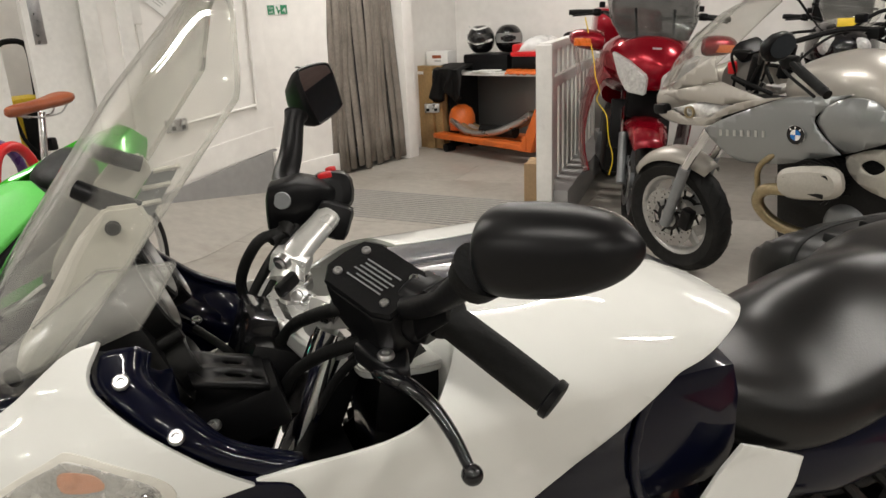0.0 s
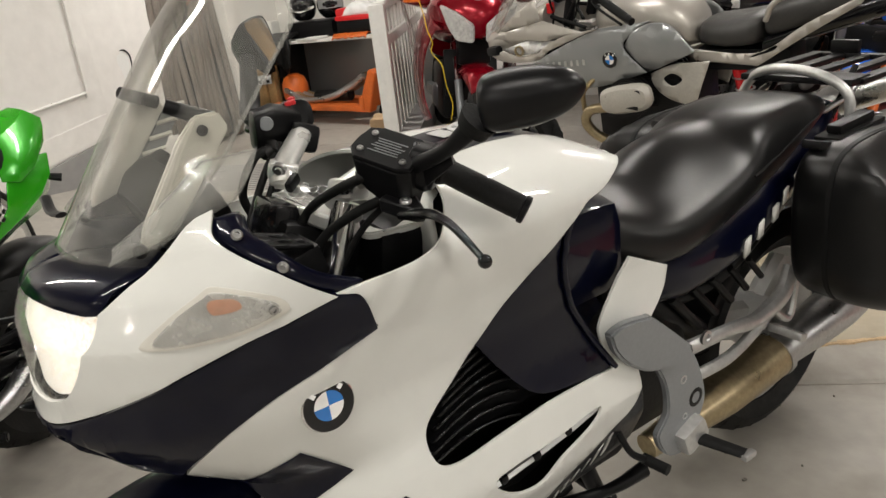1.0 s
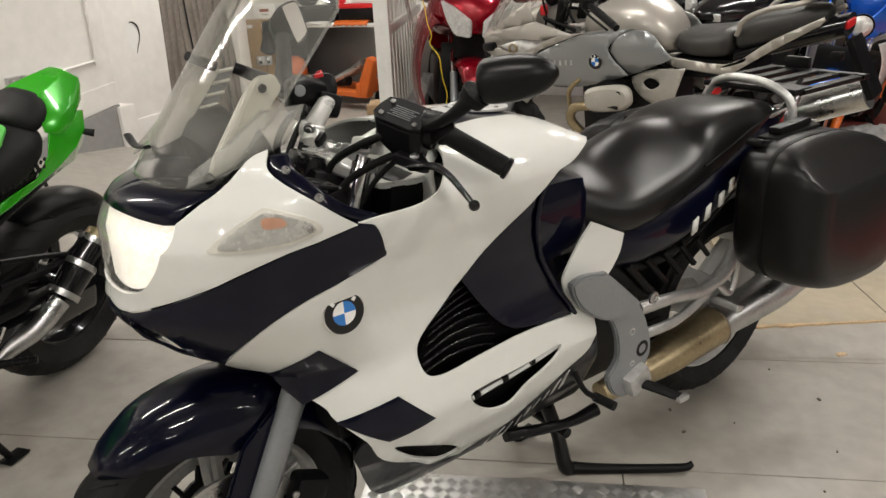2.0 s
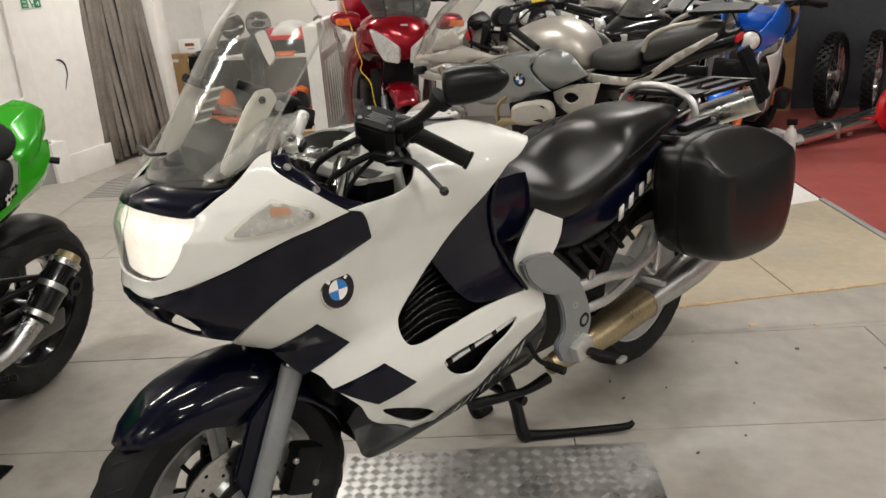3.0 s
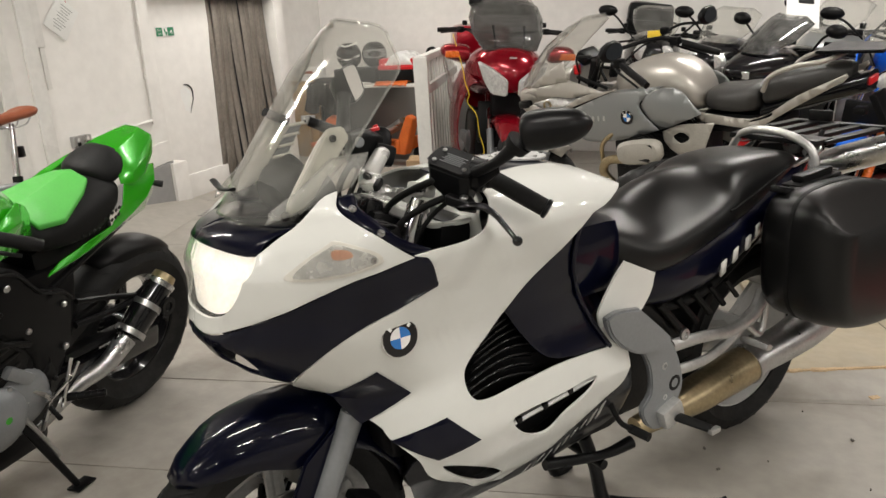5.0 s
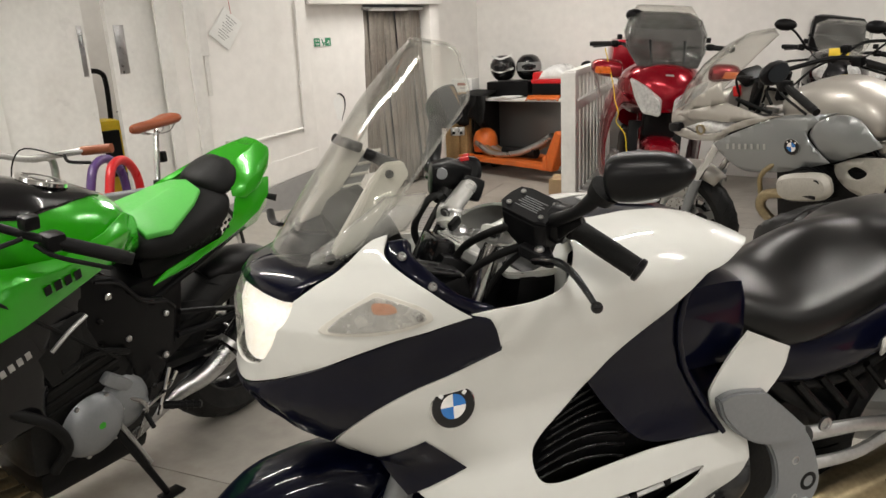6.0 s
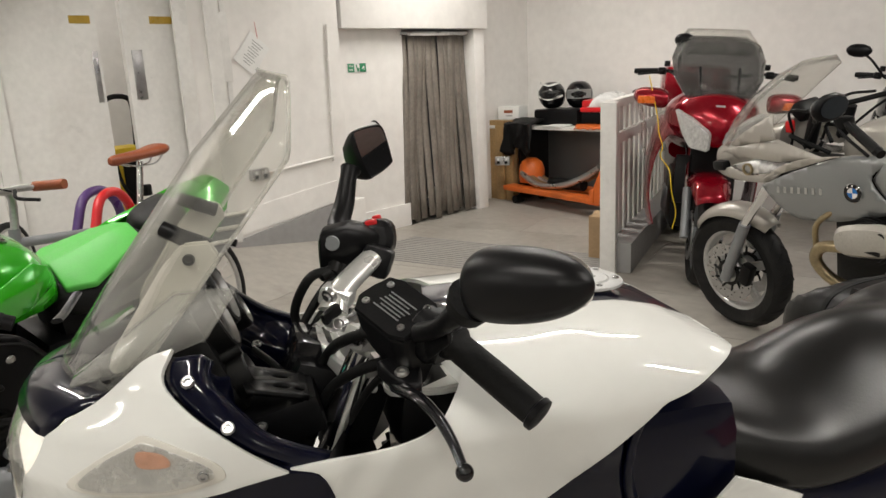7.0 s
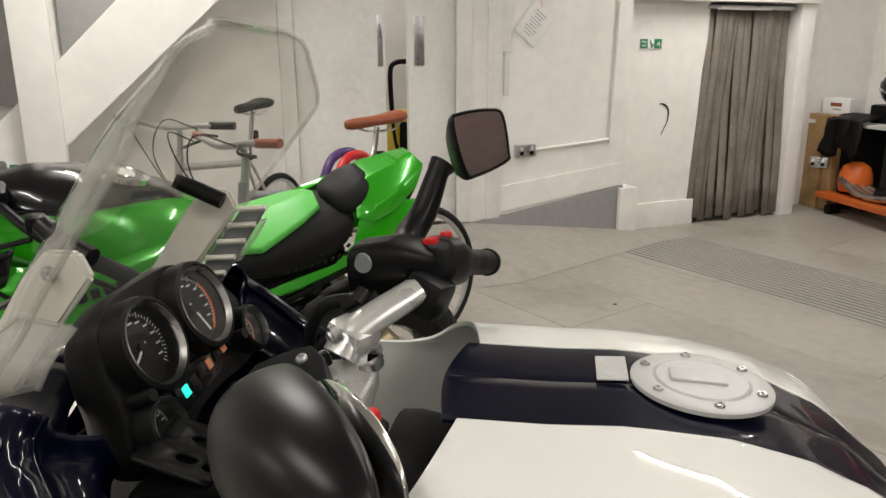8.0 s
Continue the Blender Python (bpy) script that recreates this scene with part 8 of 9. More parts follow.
for s in SIDES:
    rows = [[(0.300, 0.122, 0.905), (0.296, 0.118, 0.930), (0.300, 0.108, 0.955)],
            [(0.380, 0.158, 0.868), (0.360, 0.158, 0.935), (0.350, 0.132, 0.985)],
            [(0.470, 0.182, 0.850), (0.450, 0.182, 0.925), (0.440, 0.168, 0.955)],
            [(0.580, 0.196, 0.815), (0.580, 0.198, 0.900), (0.570, 0.182, 0.925)],
            [(0.700, 0.200, 0.770), (0.720, 0.196, 0.890), (0.700, 0.172, 0.930)],
            [(0.800, 0.190, 0.735), (0.860, 0.170, 0.880), (0.800, 0.150, 0.940)]]
    facets("tank_crease", [[(a, s * b, c) for a, b, c in r] for r in rows], PAINT_GREEN, G, "creased green shroud on the tank side")
    bm = bmesh.new()
    for k in range(4):
        box((0.020, 0.002, 0.026), (0.545 + 0.028 * k, s * 0.200, 0.872 - 0.006 * k), 0, (0, 12, 8 * s), bm)
    part("tank_lettering", bm, DARK_METAL, G)
    # black frame, heel guard and sub-frame
    bulge_panel("frame_spar", [(0.60, 0.84, 1), (0.49, 0.832), (0.40, 0.80), (0.326, 0.716), (0.241, 0.682), (0.196, 0.640, 1), (0.205, 0.507), (0.232, 0.455), (0.275, 0.371, 1), (0.340, 0.376), (0.375, 0.52), (0.464, 0.613), (0.56, 0.66, 1)], 0.148, 0.018, BLACK, G, s, "matt black frame and heel guard", 0.02)
    part("frame_edge", tube([(0.48, 0.168 * s, 0.815), (0.40, 0.168 * s, 0.785), (0.326, 0.166 * s, 0.704), (0.241, 0.164 * s, 0.672), (0.205, 0.160 * s, 0.635)], 0.004, 6), DARK_METAL, G)
    for x, z, r in ((0.245, 0.635, 0.010), (0.25, 0.49, 0.011), (0.30, 0.40, 0.009), (0.44, 0.76, 0.012), (0.38, 0.60, 0.010), (0.47, 0.69, 0.008)):
        part("frame_bolt", lathe([(0, 0.010), (r * 0.6, 0.010), (r, 0.006), (r, 0)], 12, m=pose(x, 0.164 * s, z, 0 if s > 0 else 180)), STEEL if r > 0.0095 else DARK_METAL, G)
    part("sub_frame_tube", tube([(0.24, 0.10 * s, 0.66), (0.06, 0.10 * s, 0.73), (-0.14, 0.085 * s, 0.80)], 0.012, 8), BLACK, G)
    part("pillion_arm", tube([(0.185, 0.155 * s, 0.615), (0.06, 0.17 * s, 0.585), (-0.065, 0.175 * s, 0.545)], 0.010, 8), BLACK, G)
    part("pillion_arm", tube([(0.195, 0.155 * s, 0.535), (0.06, 0.17 * s, 0.530), (-0.065, 0.175 * s, 0.537)], 0.012, 8), BLACK, G)
    part("pillion_peg", tube([(-0.065, 0.175 * s, 0.54), (-0.100, 0.215 * s, 0.60)], [0.014, 0.011], 10, smooth=False), BLACK, G)
    a0, a1 = Vector((0.010, 0.200 * s, 0.430)), Vector((-0.140, 0.215 * s, 0.575))
    sil = part("silencer", tube([a0, a0.lerp(a1, 0.5), a1], [0.046, 0.050, 0.048], 24), PAINT_BLACK, G, "short dark carbon silencer")
    d = (a1 - a0).normalized() * 0.010
    for f in (0.05, 0.55, 0.97):
        part("silencer_band", tube([a0.lerp(a1, f) - d, a0.lerp(a1, f) + d], 0.0525, 24, smooth=False), STEEL, sil)
    part("silencer_tip", tube([a1, a1 + d * 3.2], [0.044, 0.040], 20, smooth=False), BRASS_STEEL, sil, "pale titanium end cap")
    part("silencer_bracket", lathe([(0.018, 0), (0.034, 0), (0.034, 0.008), (0.018, 0.008)], 18, m=pose(-0.115, 0.262 * s, 0.505), closed=True), BLACK, sil)
    part("link_pipe", tube([(0.36, 0.10 * s, 0.20), (0.22, 0.15 * s, 0.31), (0.11, 0.185 * s, 0.355), (0.02, 0.198 * s, 0.42)], [0.026, 0.027, 0.030, 0.036], 14), STEEL, G, "stainless link pipe")
    part("foot_hanger", slab([(0.26, 0.44), (0.15, 0.50), (0.05, 0.55), (0.06, 0.58), (0.17, 0.56), (0.28, 0.50)], 0.014, pose(0, 0.145 * s, 0), 0.003), BLACK, G)
    peg = part("foot_peg", tube([(0.27, 0.175 * s, 0.315), (0.20, 0.27 * s, 0.325)], [0.014, 0.011], 10, smooth=False), BLACK, G)
    for k in range(5):
        part("peg_rib", tube([(0.255 - 0.012 * k, (0.196 + 0.0165 * k) * s, 0.317 + 0.002 * k), (0.251 - 0.012 * k, (0.201 + 0.0165 * k) * s, 0.3175 + 0.002 * k)], 0.0145, 8, smooth=False), BLACK, peg)
part("seat_base", box((0.34, 0.17, 0.10), (0.10, 0, 0.775), 0.03, (0, 12, 0)), BLACK, G)
part("battery_box", box((0.20, 0.20, 0.22), (0.22, 0, 0.62), 0.03), BLACK, G)
part("shock_absorber", tube([(0.20, 0, 0.34), (0.16, 0, 0.62)], 0.035, 14, smooth=False), DARK_METAL, G)
mudguard(G, BLACK, 62, 135, 0.085, 0.350, GR, 0.335, "black rear hugger")
part("chain_guard", box((0.38, 0.05, 0.03), (GR + 0.24, 0.13, 0.42), 0.01, (0, -4, 0)), BLACK, G)
part("chain", box((0.50, 0.012, 0.016), (GR + 0.28, 0.115, 0.37), 0.003, (0, -3, 0)), STEEL, G)
part("green_rim_tape", lathe([(0.2235, 0.068), (0.2285, 0.069), (0.2285, 0.071), (0.2235, 0.071)], 48, m=pose(GR, 0, 0.335), closed=True), PAINT_GREEN, G)
part("rear_signal", tube([(-0.235, 0.075, 0.90), (-0.275, 0.125, 0.89)], [0.009, 0.013], 8, smooth=False), BLACK, G)
bar_side(G, 1, (0.80, 0.03, 1.075), (0.690, 0.255, 1.035), (0.530, 0.375, 0.972))
bar_side(G, -1, (0.80, -0.03, 1.075), (0.85, -0.26, 1.08), (0.80, -0.40, 1.05))
part("side_stand", tube([(0.46, 0.16, 0.37), (0.42, 0.22, 0.24), (0.345, 0.27, 0.066)], [0.017, 0.013, 0.011], 10, smooth=False), BLACK, G, "worn black side stand")
part("stand_foot", box((0.075, 0.05, 0.008), (0.335, 0.278, 0.060), 0.003, (10.5, 0, 0)), BLACK, G)
part("stand_spring", tube([(0.45, 0.185, 0.36), (0.38, 0.245, 0.19)], 0.008, 8, smooth=False), STEEL, G)
part("shift_lever", tube([(0.36, 0.19, 0.35), (0.28, 0.205, 0.40), (0.24, 0.20, 0.44)], 0.007, 8), CHROME, G)
part("shift_rod", tube([(0.31, 0.20, 0.31), (0.27, 0.205, 0.47)], 0.006, 8, smooth=False), CHROME, G)
part("shift_toe", tube([(0.35, 0.19, 0.33), (0.37, 0.25, 0.32)], 0.008, 8, smooth=False), BLACK_SOFT, G)

# ---- silver and grey boxer sport tourer ----
sf = Vector((-0.93, 0.37, 0))
S = thing("sport_tourer", "silver and grey boxer sport tourer leaning on its side stand", "motorcycle", parked(-0.79, 3.32, sf.x, sf.y, 8))
WS = 1.50
running_gear(S, WS, ALLOY, ALLOY_GREY, 0.42, 0.12, 0.18, 5, 0.98, ax=-0.07, r=0.305)
mudguard(S, PAINT_SILVER, 38, 128, 0.088, 0.35, -0.10, 0.31, label="silver front mudguard")
for s in SIDES:
    bulge_panel("nose_side", [(-0.105, 0.90, 1), (-0.135, 0.95), (-0.30, 0.995), (-0.474, 1.034, 1), (-0.60, 1.01), (-0.72, 0.984, 1), (-0.50, 0.945), (-0.374, 0.942), (-0.22, 0.912)], 0.145, 0.03, PAINT_SILVER, S, s, "silver nose fairing", tilt=-0.14)
    bulge_panel("screen_cheek", [(-0.135, 0.952, 1), (-0.25, 1.03), (-0.443, 1.136, 1), (-0.474, 1.034, 1), (-0.30, 0.995)], 0.135, 0.022, PAINT_SILVER, S, s, tilt=-0.16)
    bulge_panel("headlight", [(-0.20, 0.89, 1), (-0.374, 0.942, 1), (-0.54, 0.938, 1), (-0.498, 0.905), (-0.336, 0.868), (-0.25, 0.868)], 0.155, 0.025, REFLECTOR, S, s, "long clear headlight", tilt=-0.10)
    part("lamp_ring", lathe([(0.020, 0), (0.027, 0), (0.027, 0.01), (0.020, 0.01)], 18, m=pose(-0.33, 0.178 * s, 0.895, 0 if s > 0 else 180), closed=True), BRASS_STEEL, S)
    bulge_panel("chin", [(-0.09, 0.85, 1), (-0.20, 0.885, 1), (-0.336, 0.866), (-0.50, 0.902, 1), (-0.44, 0.85), (-0.34, 0.835), (-0.18, 0.825)], 0.145, 0.03, PAINT_SILVER, S, s, tilt=-0.12)
    bulge_panel("side_fairing", [(-0.40, 0.83, 1), (-0.59, 0.918), (-0.813, 0.999), (-0.97, 1.012), (-1.055, 1.022, 1), (-0.976, 0.978), (-0.929, 0.919), (-1.03, 0.805, 1), (-0.85, 0.75), (-0.75, 0.728), (-0.60, 0.71), (-0.52, 0.735), (-0.44, 0.79, 1)], 0.185, 0.03, PAINT_GREY, S, s, "grey side fairing", tilt=-0.02)
    bulge_panel("fairing_shoulder", [(-0.41, 0.86, 1), (-0.59, 0.925), (-0.813, 1.004), (-0.97, 1.018), (-0.72, 0.992), (-0.55, 0.945)], 0.20, 0.014, PAINT_SILVER, S, s)
    bulge_panel("tank_flank", [(-0.925, 0.919, 1), (-0.972, 0.98), (-1.065, 1.018), (-1.158, 1.004), (-1.235, 0.916), (-1.25, 0.893, 1), (-1.03, 0.803, 1)], 0.185, 0.035, PAINT_GREY, S, s, "rounded grey tank flank")
    bulge_panel("frame_cover", [(-1.03, 0.79, 1), (-1.14, 0.835), (-1.30, 0.847, 1), (-1.267, 0.744), (-1.23, 0.647, 1), (-1.11, 0.684), (-1.044, 0.74)], 0.165, 0.018, PALE_ALLOY, S, s, "pale frame cover with an oval hole", holes=[[(-1.096, 0.771), (-1.14, 0.798), (-1.187, 0.773), (-1.138, 0.741)]])
    bulge_panel("seat_rail", [(-1.20, 0.89, 1), (-1.40, 0.872), (-1.52, 0.885), (-1.67, 0.985), (-1.86, 1.08, 1), (-1.85, 1.05), (-1.67, 0.94), (-1.49, 0.822, 1), (-1.35, 0.832), (-1.22, 0.845)], 0.13, 0.01, PAINT_SILVER, S, s, "silver tail rail", holes=[[(-1.46, 0.855), (-1.55, 0.885), (-1.56, 0.905), (-1.48, 0.87)]])
    cyl = part("cylinder", tube([(-0.93, 0.14 * s, 0.68), (-0.96, 0.27 * s, 0.70)], 0.080, 18, smooth=False), DARK_METAL, S)
    for k in range(4):
        part("cooling_fin", lathe([(0.07, 0), (0.095, 0), (0.095, 0.006), (0.07, 0.006)], 24, m=pose(-0.94, (0.165 + 0.024 * k) * s, 0.69), closed=True), DARK_METAL, cyl)
    vc = part("valve_cover", loft([oval(-0.125, 0.125, -0.06, 0.06, 22, 3.2, 0), oval(-0.13, 0.13, -0.065, 0.065, 22, 3.2, 0.025), oval(-0.115, 0.115, -0.05, 0.05, 22, 3, 0.05), oval(-0.07, 0.07, -0.025, 0.025, 22, 3, 0.058)]), PALE_ALLOY, S, "silver cylinder head cover")
    vc.matrix_basis = pose(-0.97, 0.265 * s, 0.715, 0, 0, 90 * s) @ pose(0, 0, 0, 10 * s, 0, 0)
    for bx in (-0.075, 0.075):
        part("cover_bolt", lathe([(0, 0.006), (0.016, 0.006), (0.018, 0)], 14, m=pose(-0.97 + bx, 0.312 * s, 0.735 - bx * 0.2, 0 if s > 0 else 180)), DARK_METAL, S)
    part("cover_slot", box((0.12, 0.006, 0.018), (-0.985, 0.318 * s, 0.693), 0.005, (0, -8, 0)), DARK_METAL, S)
    part("header_pipe", tube([(-0.88, 0.25 * s, 0.66), (-0.76, 0.26 * s, 0.64), (-0.72, 0.24 * s, 0.56), (-0.80, 0.20 * s, 0.47), (-1.0, 0.10 * s, 0.40)], 0.024, 12), BRASS_STEEL, S, "heat-tinted header pipe")
    part("intake_hose", tube([(-0.80, 0.18 * s, 0.80), (-0.71, 0.22 * s, 0.72), (-0.70, 0.22 * s, 0.62)], 0.012, 8), BRASS_STEEL, S)
    stalk_mirror(S, -0.96, 0.45 * s, 1.245, (-0.74, 0.26 * s, 1.14), 0.17, 0.095)
    bm = bmesh.new()
    for k in range(7):
        box((0.012, 0.002, 0.026), (-0.52 - 0.034 * k, s * 0.2165, 0.835 + 0.003 * k), 0, (0, 0, 0), bm)
    part("lettering_bar", bm, ALLOY, S)
    part("turn_signal", box((0.05, 0.05, 0.03), (-1.92, 0.12 * s, 0.93), 0.01), BLACK, S)
    part("yoke_clamp", tube([(-0.58, 0.10 * s, 1.0), (-0.62, 0.10 * s, 1.13)], 0.026, 12, smooth=False), BLACK, S)
    part("inner_loop", tube([(-0.56, 0.06 * s, 0.98), (-0.50, 0.11 * s, 1.04), (-0.60, 0.13 * s, 1.02), (-0.68, 0.10 * s, 0.98)], 0.009, 8), BLACK_SOFT, S)
    part("brake_line", tube([(-0.66, 0.20 * s, 1.17), (-0.54, 0.16 * s, 1.15), (-0.50, 0.10 * s, 1.02), (-0.42, 0.10 * s, 0.80)], 0.006, 8), BLACK_SOFT, S)
roundel(S, 0.038, pose(-0.865, 0.2155, 0.867, 0, 0, 0))
part("nose_beak", loft([oval(-w, w, lo, hi, 22, 2.6, x) for x, w, lo, hi in ((-0.46, 0.13, 0.93, 1.10), (-0.30, 0.135, 0.90, 1.05), (-0.15, 0.125, 0.845, 0.99), (-0.05, 0.085, 0.84, 0.955), (0.0, 0.03, 0.86, 0.925))]), PAINT_SILVER, S)
for s in SIDES:
    part("nose_intake", box((0.09, 0.05, 0.05), (-0.125, 0.13 * s, 0.88), 0.02, (0, 8, -14 * s)), BLACK, S)
soft(part("tank", loft([oval(-w, w, lo, hi, 24, 2.4, x) for x, w, lo, hi in ((-0.70, 0.07, 0.95, 1.05), (-0.78, 0.145, 0.92, 1.10), (-0.92, 0.175, 0.9, 1.145), (-1.06, 0.172, 0.88, 1.14), (-1.16, 0.145, 0.88, 1.08), (-1.22, 0.09, 0.88, 0.97))]), PAINT_SILVER, S, "silver fuel tank"))
soft(part("rider_seat", loft([oval(-w, w, lo, hi, 24, 3, x) for x, w, lo, hi in ((-1.21, 0.08, 0.90, 0.98), (-1.25, 0.13, 0.885, 0.995), (-1.35, 0.15, 0.88, 0.995), (-1.45, 0.15, 0.885, 1.012), (-1.50, 0.12, 0.9, 1.02))]), SEAT_GREY, S, "dark grey rider seat", 60))
soft(part("pillion_seat", loft([oval(-w, w, lo, hi, 24, 3, x) for x, w, lo, hi in ((-1.49, 0.11, 0.92, 1.03), (-1.53, 0.135, 0.92, 1.07), (-1.66, 0.12, 0.96, 1.085), (-1.80, 0.09, 1.0, 1.11), (-1.86, 0.05, 1.03, 1.10))]), SEAT_GREY, S, "dark grey pillion seat", 60))
part("grab_rail", tube([(-1.52, 0.135, 1.0), (-1.56, 0.155, 1.07), (-1.66, 0.155, 1.115), (-1.76, 0.13, 1.13), (-1.80, 0.0, 1.135), (-1.76, -0.13, 1.13), (-1.66, -0.155, 1.115), (-1.56, -0.155, 1.07), (-1.52, -0.135, 1.0)], 0.011, 10), PAINT_SILVER, S, "silver grab rail")
part("luggage_plate", slab([(-1.72, -0.10), (-1.98, -0.08), (-1.98, 0.08), (-1.72, 0.10)], 0.014, pose(0, 0, 1.16, -90), 0.004), BLACK, S)
part("tail_light", box((0.03, 0.10, 0.035), (-1.915, 0, 1.03), 0.012), RED_PLASTIC, S)
part("tail_unit", loft([oval(-w, w, lo, hi, 18, 2.6, x) for x, w, lo, hi in ((-1.50, 0.12, 0.86, 0.93), (-1.72, 0.10, 0.92, 1.02), (-1.92, 0.07, 0.98, 1.07))]), PAINT_BLACK, S)
part("plate_hanger", box((0.03, 0.12, 0.26), (-1.99, 0, 0.86), 0.008, (0, 24, 0)), BLACK, S)
part("silencer", tube([(-1.34, -0.18, 0.40), (-1.66, -0.20, 0.56), (-1.96, -0.21, 0.68)], [0.06, 0.068, 0.066], 20), STEEL, S, "brushed steel silencer")
part("shock", tube([(-1.36, 0.04, 0.82), (-1.44, 0.04, 0.50)], 0.030, 12, smooth=False), RED_PLASTIC, S)
for k in range(6):
    part("shock_coil", lathe([(0.034, 0), (0.042, 0.004), (0.034, 0.008)], 14, m=pose(-1.37 - 0.012 * k, 0.04, 0.79 - 0.05 * k, 90)), ALLOY, S)
engine(S, -0.96, 0.56, 0.26, 0.50, 0.40, DARK_METAL, 3)
part("inner_frame", box((0.62, 0.20, 0.22), (-0.72, 0, 0.82), 0.04), BLACK, S)
part("under_seat", box((0.40, 0.18, 0.10), (-1.40, 0, 0.83), 0.03), BLACK, S)
clear_screen(S, [(-0.03, 0.11, 0.965, 0.12), (-0.13, 0.16, 1.09, 0.15), (-0.25, 0.18, 1.20, 0.15), (-0.40, 0.165, 1.295, 0.13), (-0.50, 0.11, 1.335, 0.05)])
for s in SIDES:
    bar_side(S, s, (-0.64, 0.04 * s, 1.15), (-0.82, 0.24 * s, 1.17), (-1.055, 0.345 * s, 1.075))
part("dash", box((0.08, 0.14, 0.06), (-0.50, 0, 1.13), 0.02, (0, -40, 0)), BLACK, S)
part("red_clip", box((0.03, 0.03, 0.05), (-0.50, 0.11, 1.08), 0.008), RED_PLASTIC, S)
kick_stand(S, -0.98, 8, 0.27, (0.12, 0.34))

# ---- red full-dress tourer ----
rf = Vector((0.50, -0.866, 0))
R = thing("full_dress_tourer", "dark red full-dress touring motorcycle with a tinted screen", "motorcycle", parked(-1.222, 3.815, rf.x, rf.y, 5))
WR = 1.49
running_gear(R, WR, ALLOY_GREY, ALLOY_GREY, 0.42, 0.12, 0.17, 5, 0.9, detail=False)
mudguard(R, PAINT_RED, 42, 150, 0.12, 0.385, label="red front mudguard")
soft(part("nose", loft([oval(-w, w, lo, hi, 26, 2.4, x) for x, w, lo, hi in ((-0.45, 0.29, 0.72, 1.12), (-0.28, 0.29, 0.80, 1.16), (-0.12, 0.255, 0.82, 1.17), (0.0, 0.19, 0.825, 1.13), (0.06, 0.10, 0.835, 1.04), (0.085, 0.04, 0.86, 0.98))]), PAINT_RED, R, "dark red nose fairing", 60))
for s in SIDES:
    bulge_panel("side_fairing", [(0.02, 0.90, 1), (-0.12, 0.86), (-0.26, 0.66), (-0.30, 0.44), (-0.22, 0.30, 1), (-0.46, 0.24), (-0.72, 0.30), (-0.76, 0.60), (-0.60, 0.82), (-0.40, 0.98)], 0.29, 0.05, PAINT_RED, R, s, "dark red side fairing", tilt=-0.08)
    lens = [(s * (yy - 0.10), zz) for yy, zz in ((0.218, 1.052), (0.168, 0.918), (0.115, 0.838), (0.008, 0.825), (0.006, 0.93), (0.115, 1.005))]
    part("headlight", slab(lens if s > 0 else lens[::-1], 0.05, pose(0.052, 0.10 * s, 0, 0, 0, 90 + 26 * s) @ pose(0, 0, 0, 4, 0, 0), 0.008), REFLECTOR, R, "faceted headlight")
    pod = soft(part("mirror_pod", loft([[(-0.10 - 0.05 * f + 0.085 * sc * math.cos(a), s * (0.27 + 0.21 * f), 1.09 + 0.015 * f + 0.062 * sc * math.sin(a)) for a in (2 * math.pi * j / 16 for j in range(16))] for f, sc in ((0, 0.9), (0.3, 1.0), (0.7, 0.95), (0.92, 0.65), (1.0, 0.25))]), PAINT_RED, R, "red mirror pod with an amber turn signal", 60))
    part("turn_signal", box((0.02, 0.12, 0.045), (-0.035, s * 0.40, 1.085), 0.01, (0, 0, -22 * s)), AMBER, pod)
    part("screen_arm", tube([(-0.06, 0.10 * s, 1.13), (-0.17, 0.11 * s, 1.28)], 0.010, 8, smooth=False), BLACK, R)
    stalk_mirror(R, -0.40, 0.20 * s, 1.44, (-0.42, 0.22 * s, 1.26), 0.12, 0.08) if s < 0 else None
clear_screen(R, [(-0.03, 0.19, 1.12, 0.03), (-0.10, 0.25, 1.22, 0.08), (-0.18, 0.27, 1.33, 0.12), (-0.25, 0.24, 1.42, 0.12), (-0.29, 0.15, 1.465, 0.06)], SMOKE, "tinted adjustable windscreen")
clear_screen(R, [(-0.28, 0.20, 1.36, 0.05), (-0.36, 0.23, 1.44, 0.09), (-0.42, 0.18, 1.51, 0.06)], CLEAR, "clear screen extension")
handlebar(R, -0.34, 1.22, 0.46, 0, 0.06, 0.03)
part("rear_box", box((0.42, 0.50, 0.34), (-1.55, 0, 1.12), 0.09), PAINT_RED, R, "dark red rear top box")
soft(part("tank", loft([oval(-w, w, lo, hi, 22, 2.4, x) for x, w, lo, hi in ((-0.42, 0.14, 0.80, 1.02), (-0.60, 0.20, 0.80, 1.06), (-0.80, 0.19, 0.78, 1.0), (-0.95, 0.14, 0.76, 0.88))]), PAINT_RED, R))
soft(part("seat", loft([oval(-w, w, lo, hi, 22, 3, x) for x, w, lo, hi in ((-0.90, 0.12, 0.74, 0.84), (-1.05, 0.17, 0.73, 0.83), (-1.25, 0.17, 0.76, 0.90), (-1.55, 0.15, 0.80, 0.92), (-1.65, 0.10, 0.84, 0.90))]), SEAT, R))
part("tail", loft([oval(-w, w, lo, hi, 18, 2.6, x) for x, w, lo, hi in ((-1.0, 0.18, 0.62, 0.78), (-1.4, 0.19, 0.66, 0.82), (-1.72, 0.12, 0.74, 0.86))]), PAINT_RED, R)
engine(R, -0.62, 0.44, 0.36, 0.5, 0.36, BLACK, 0)
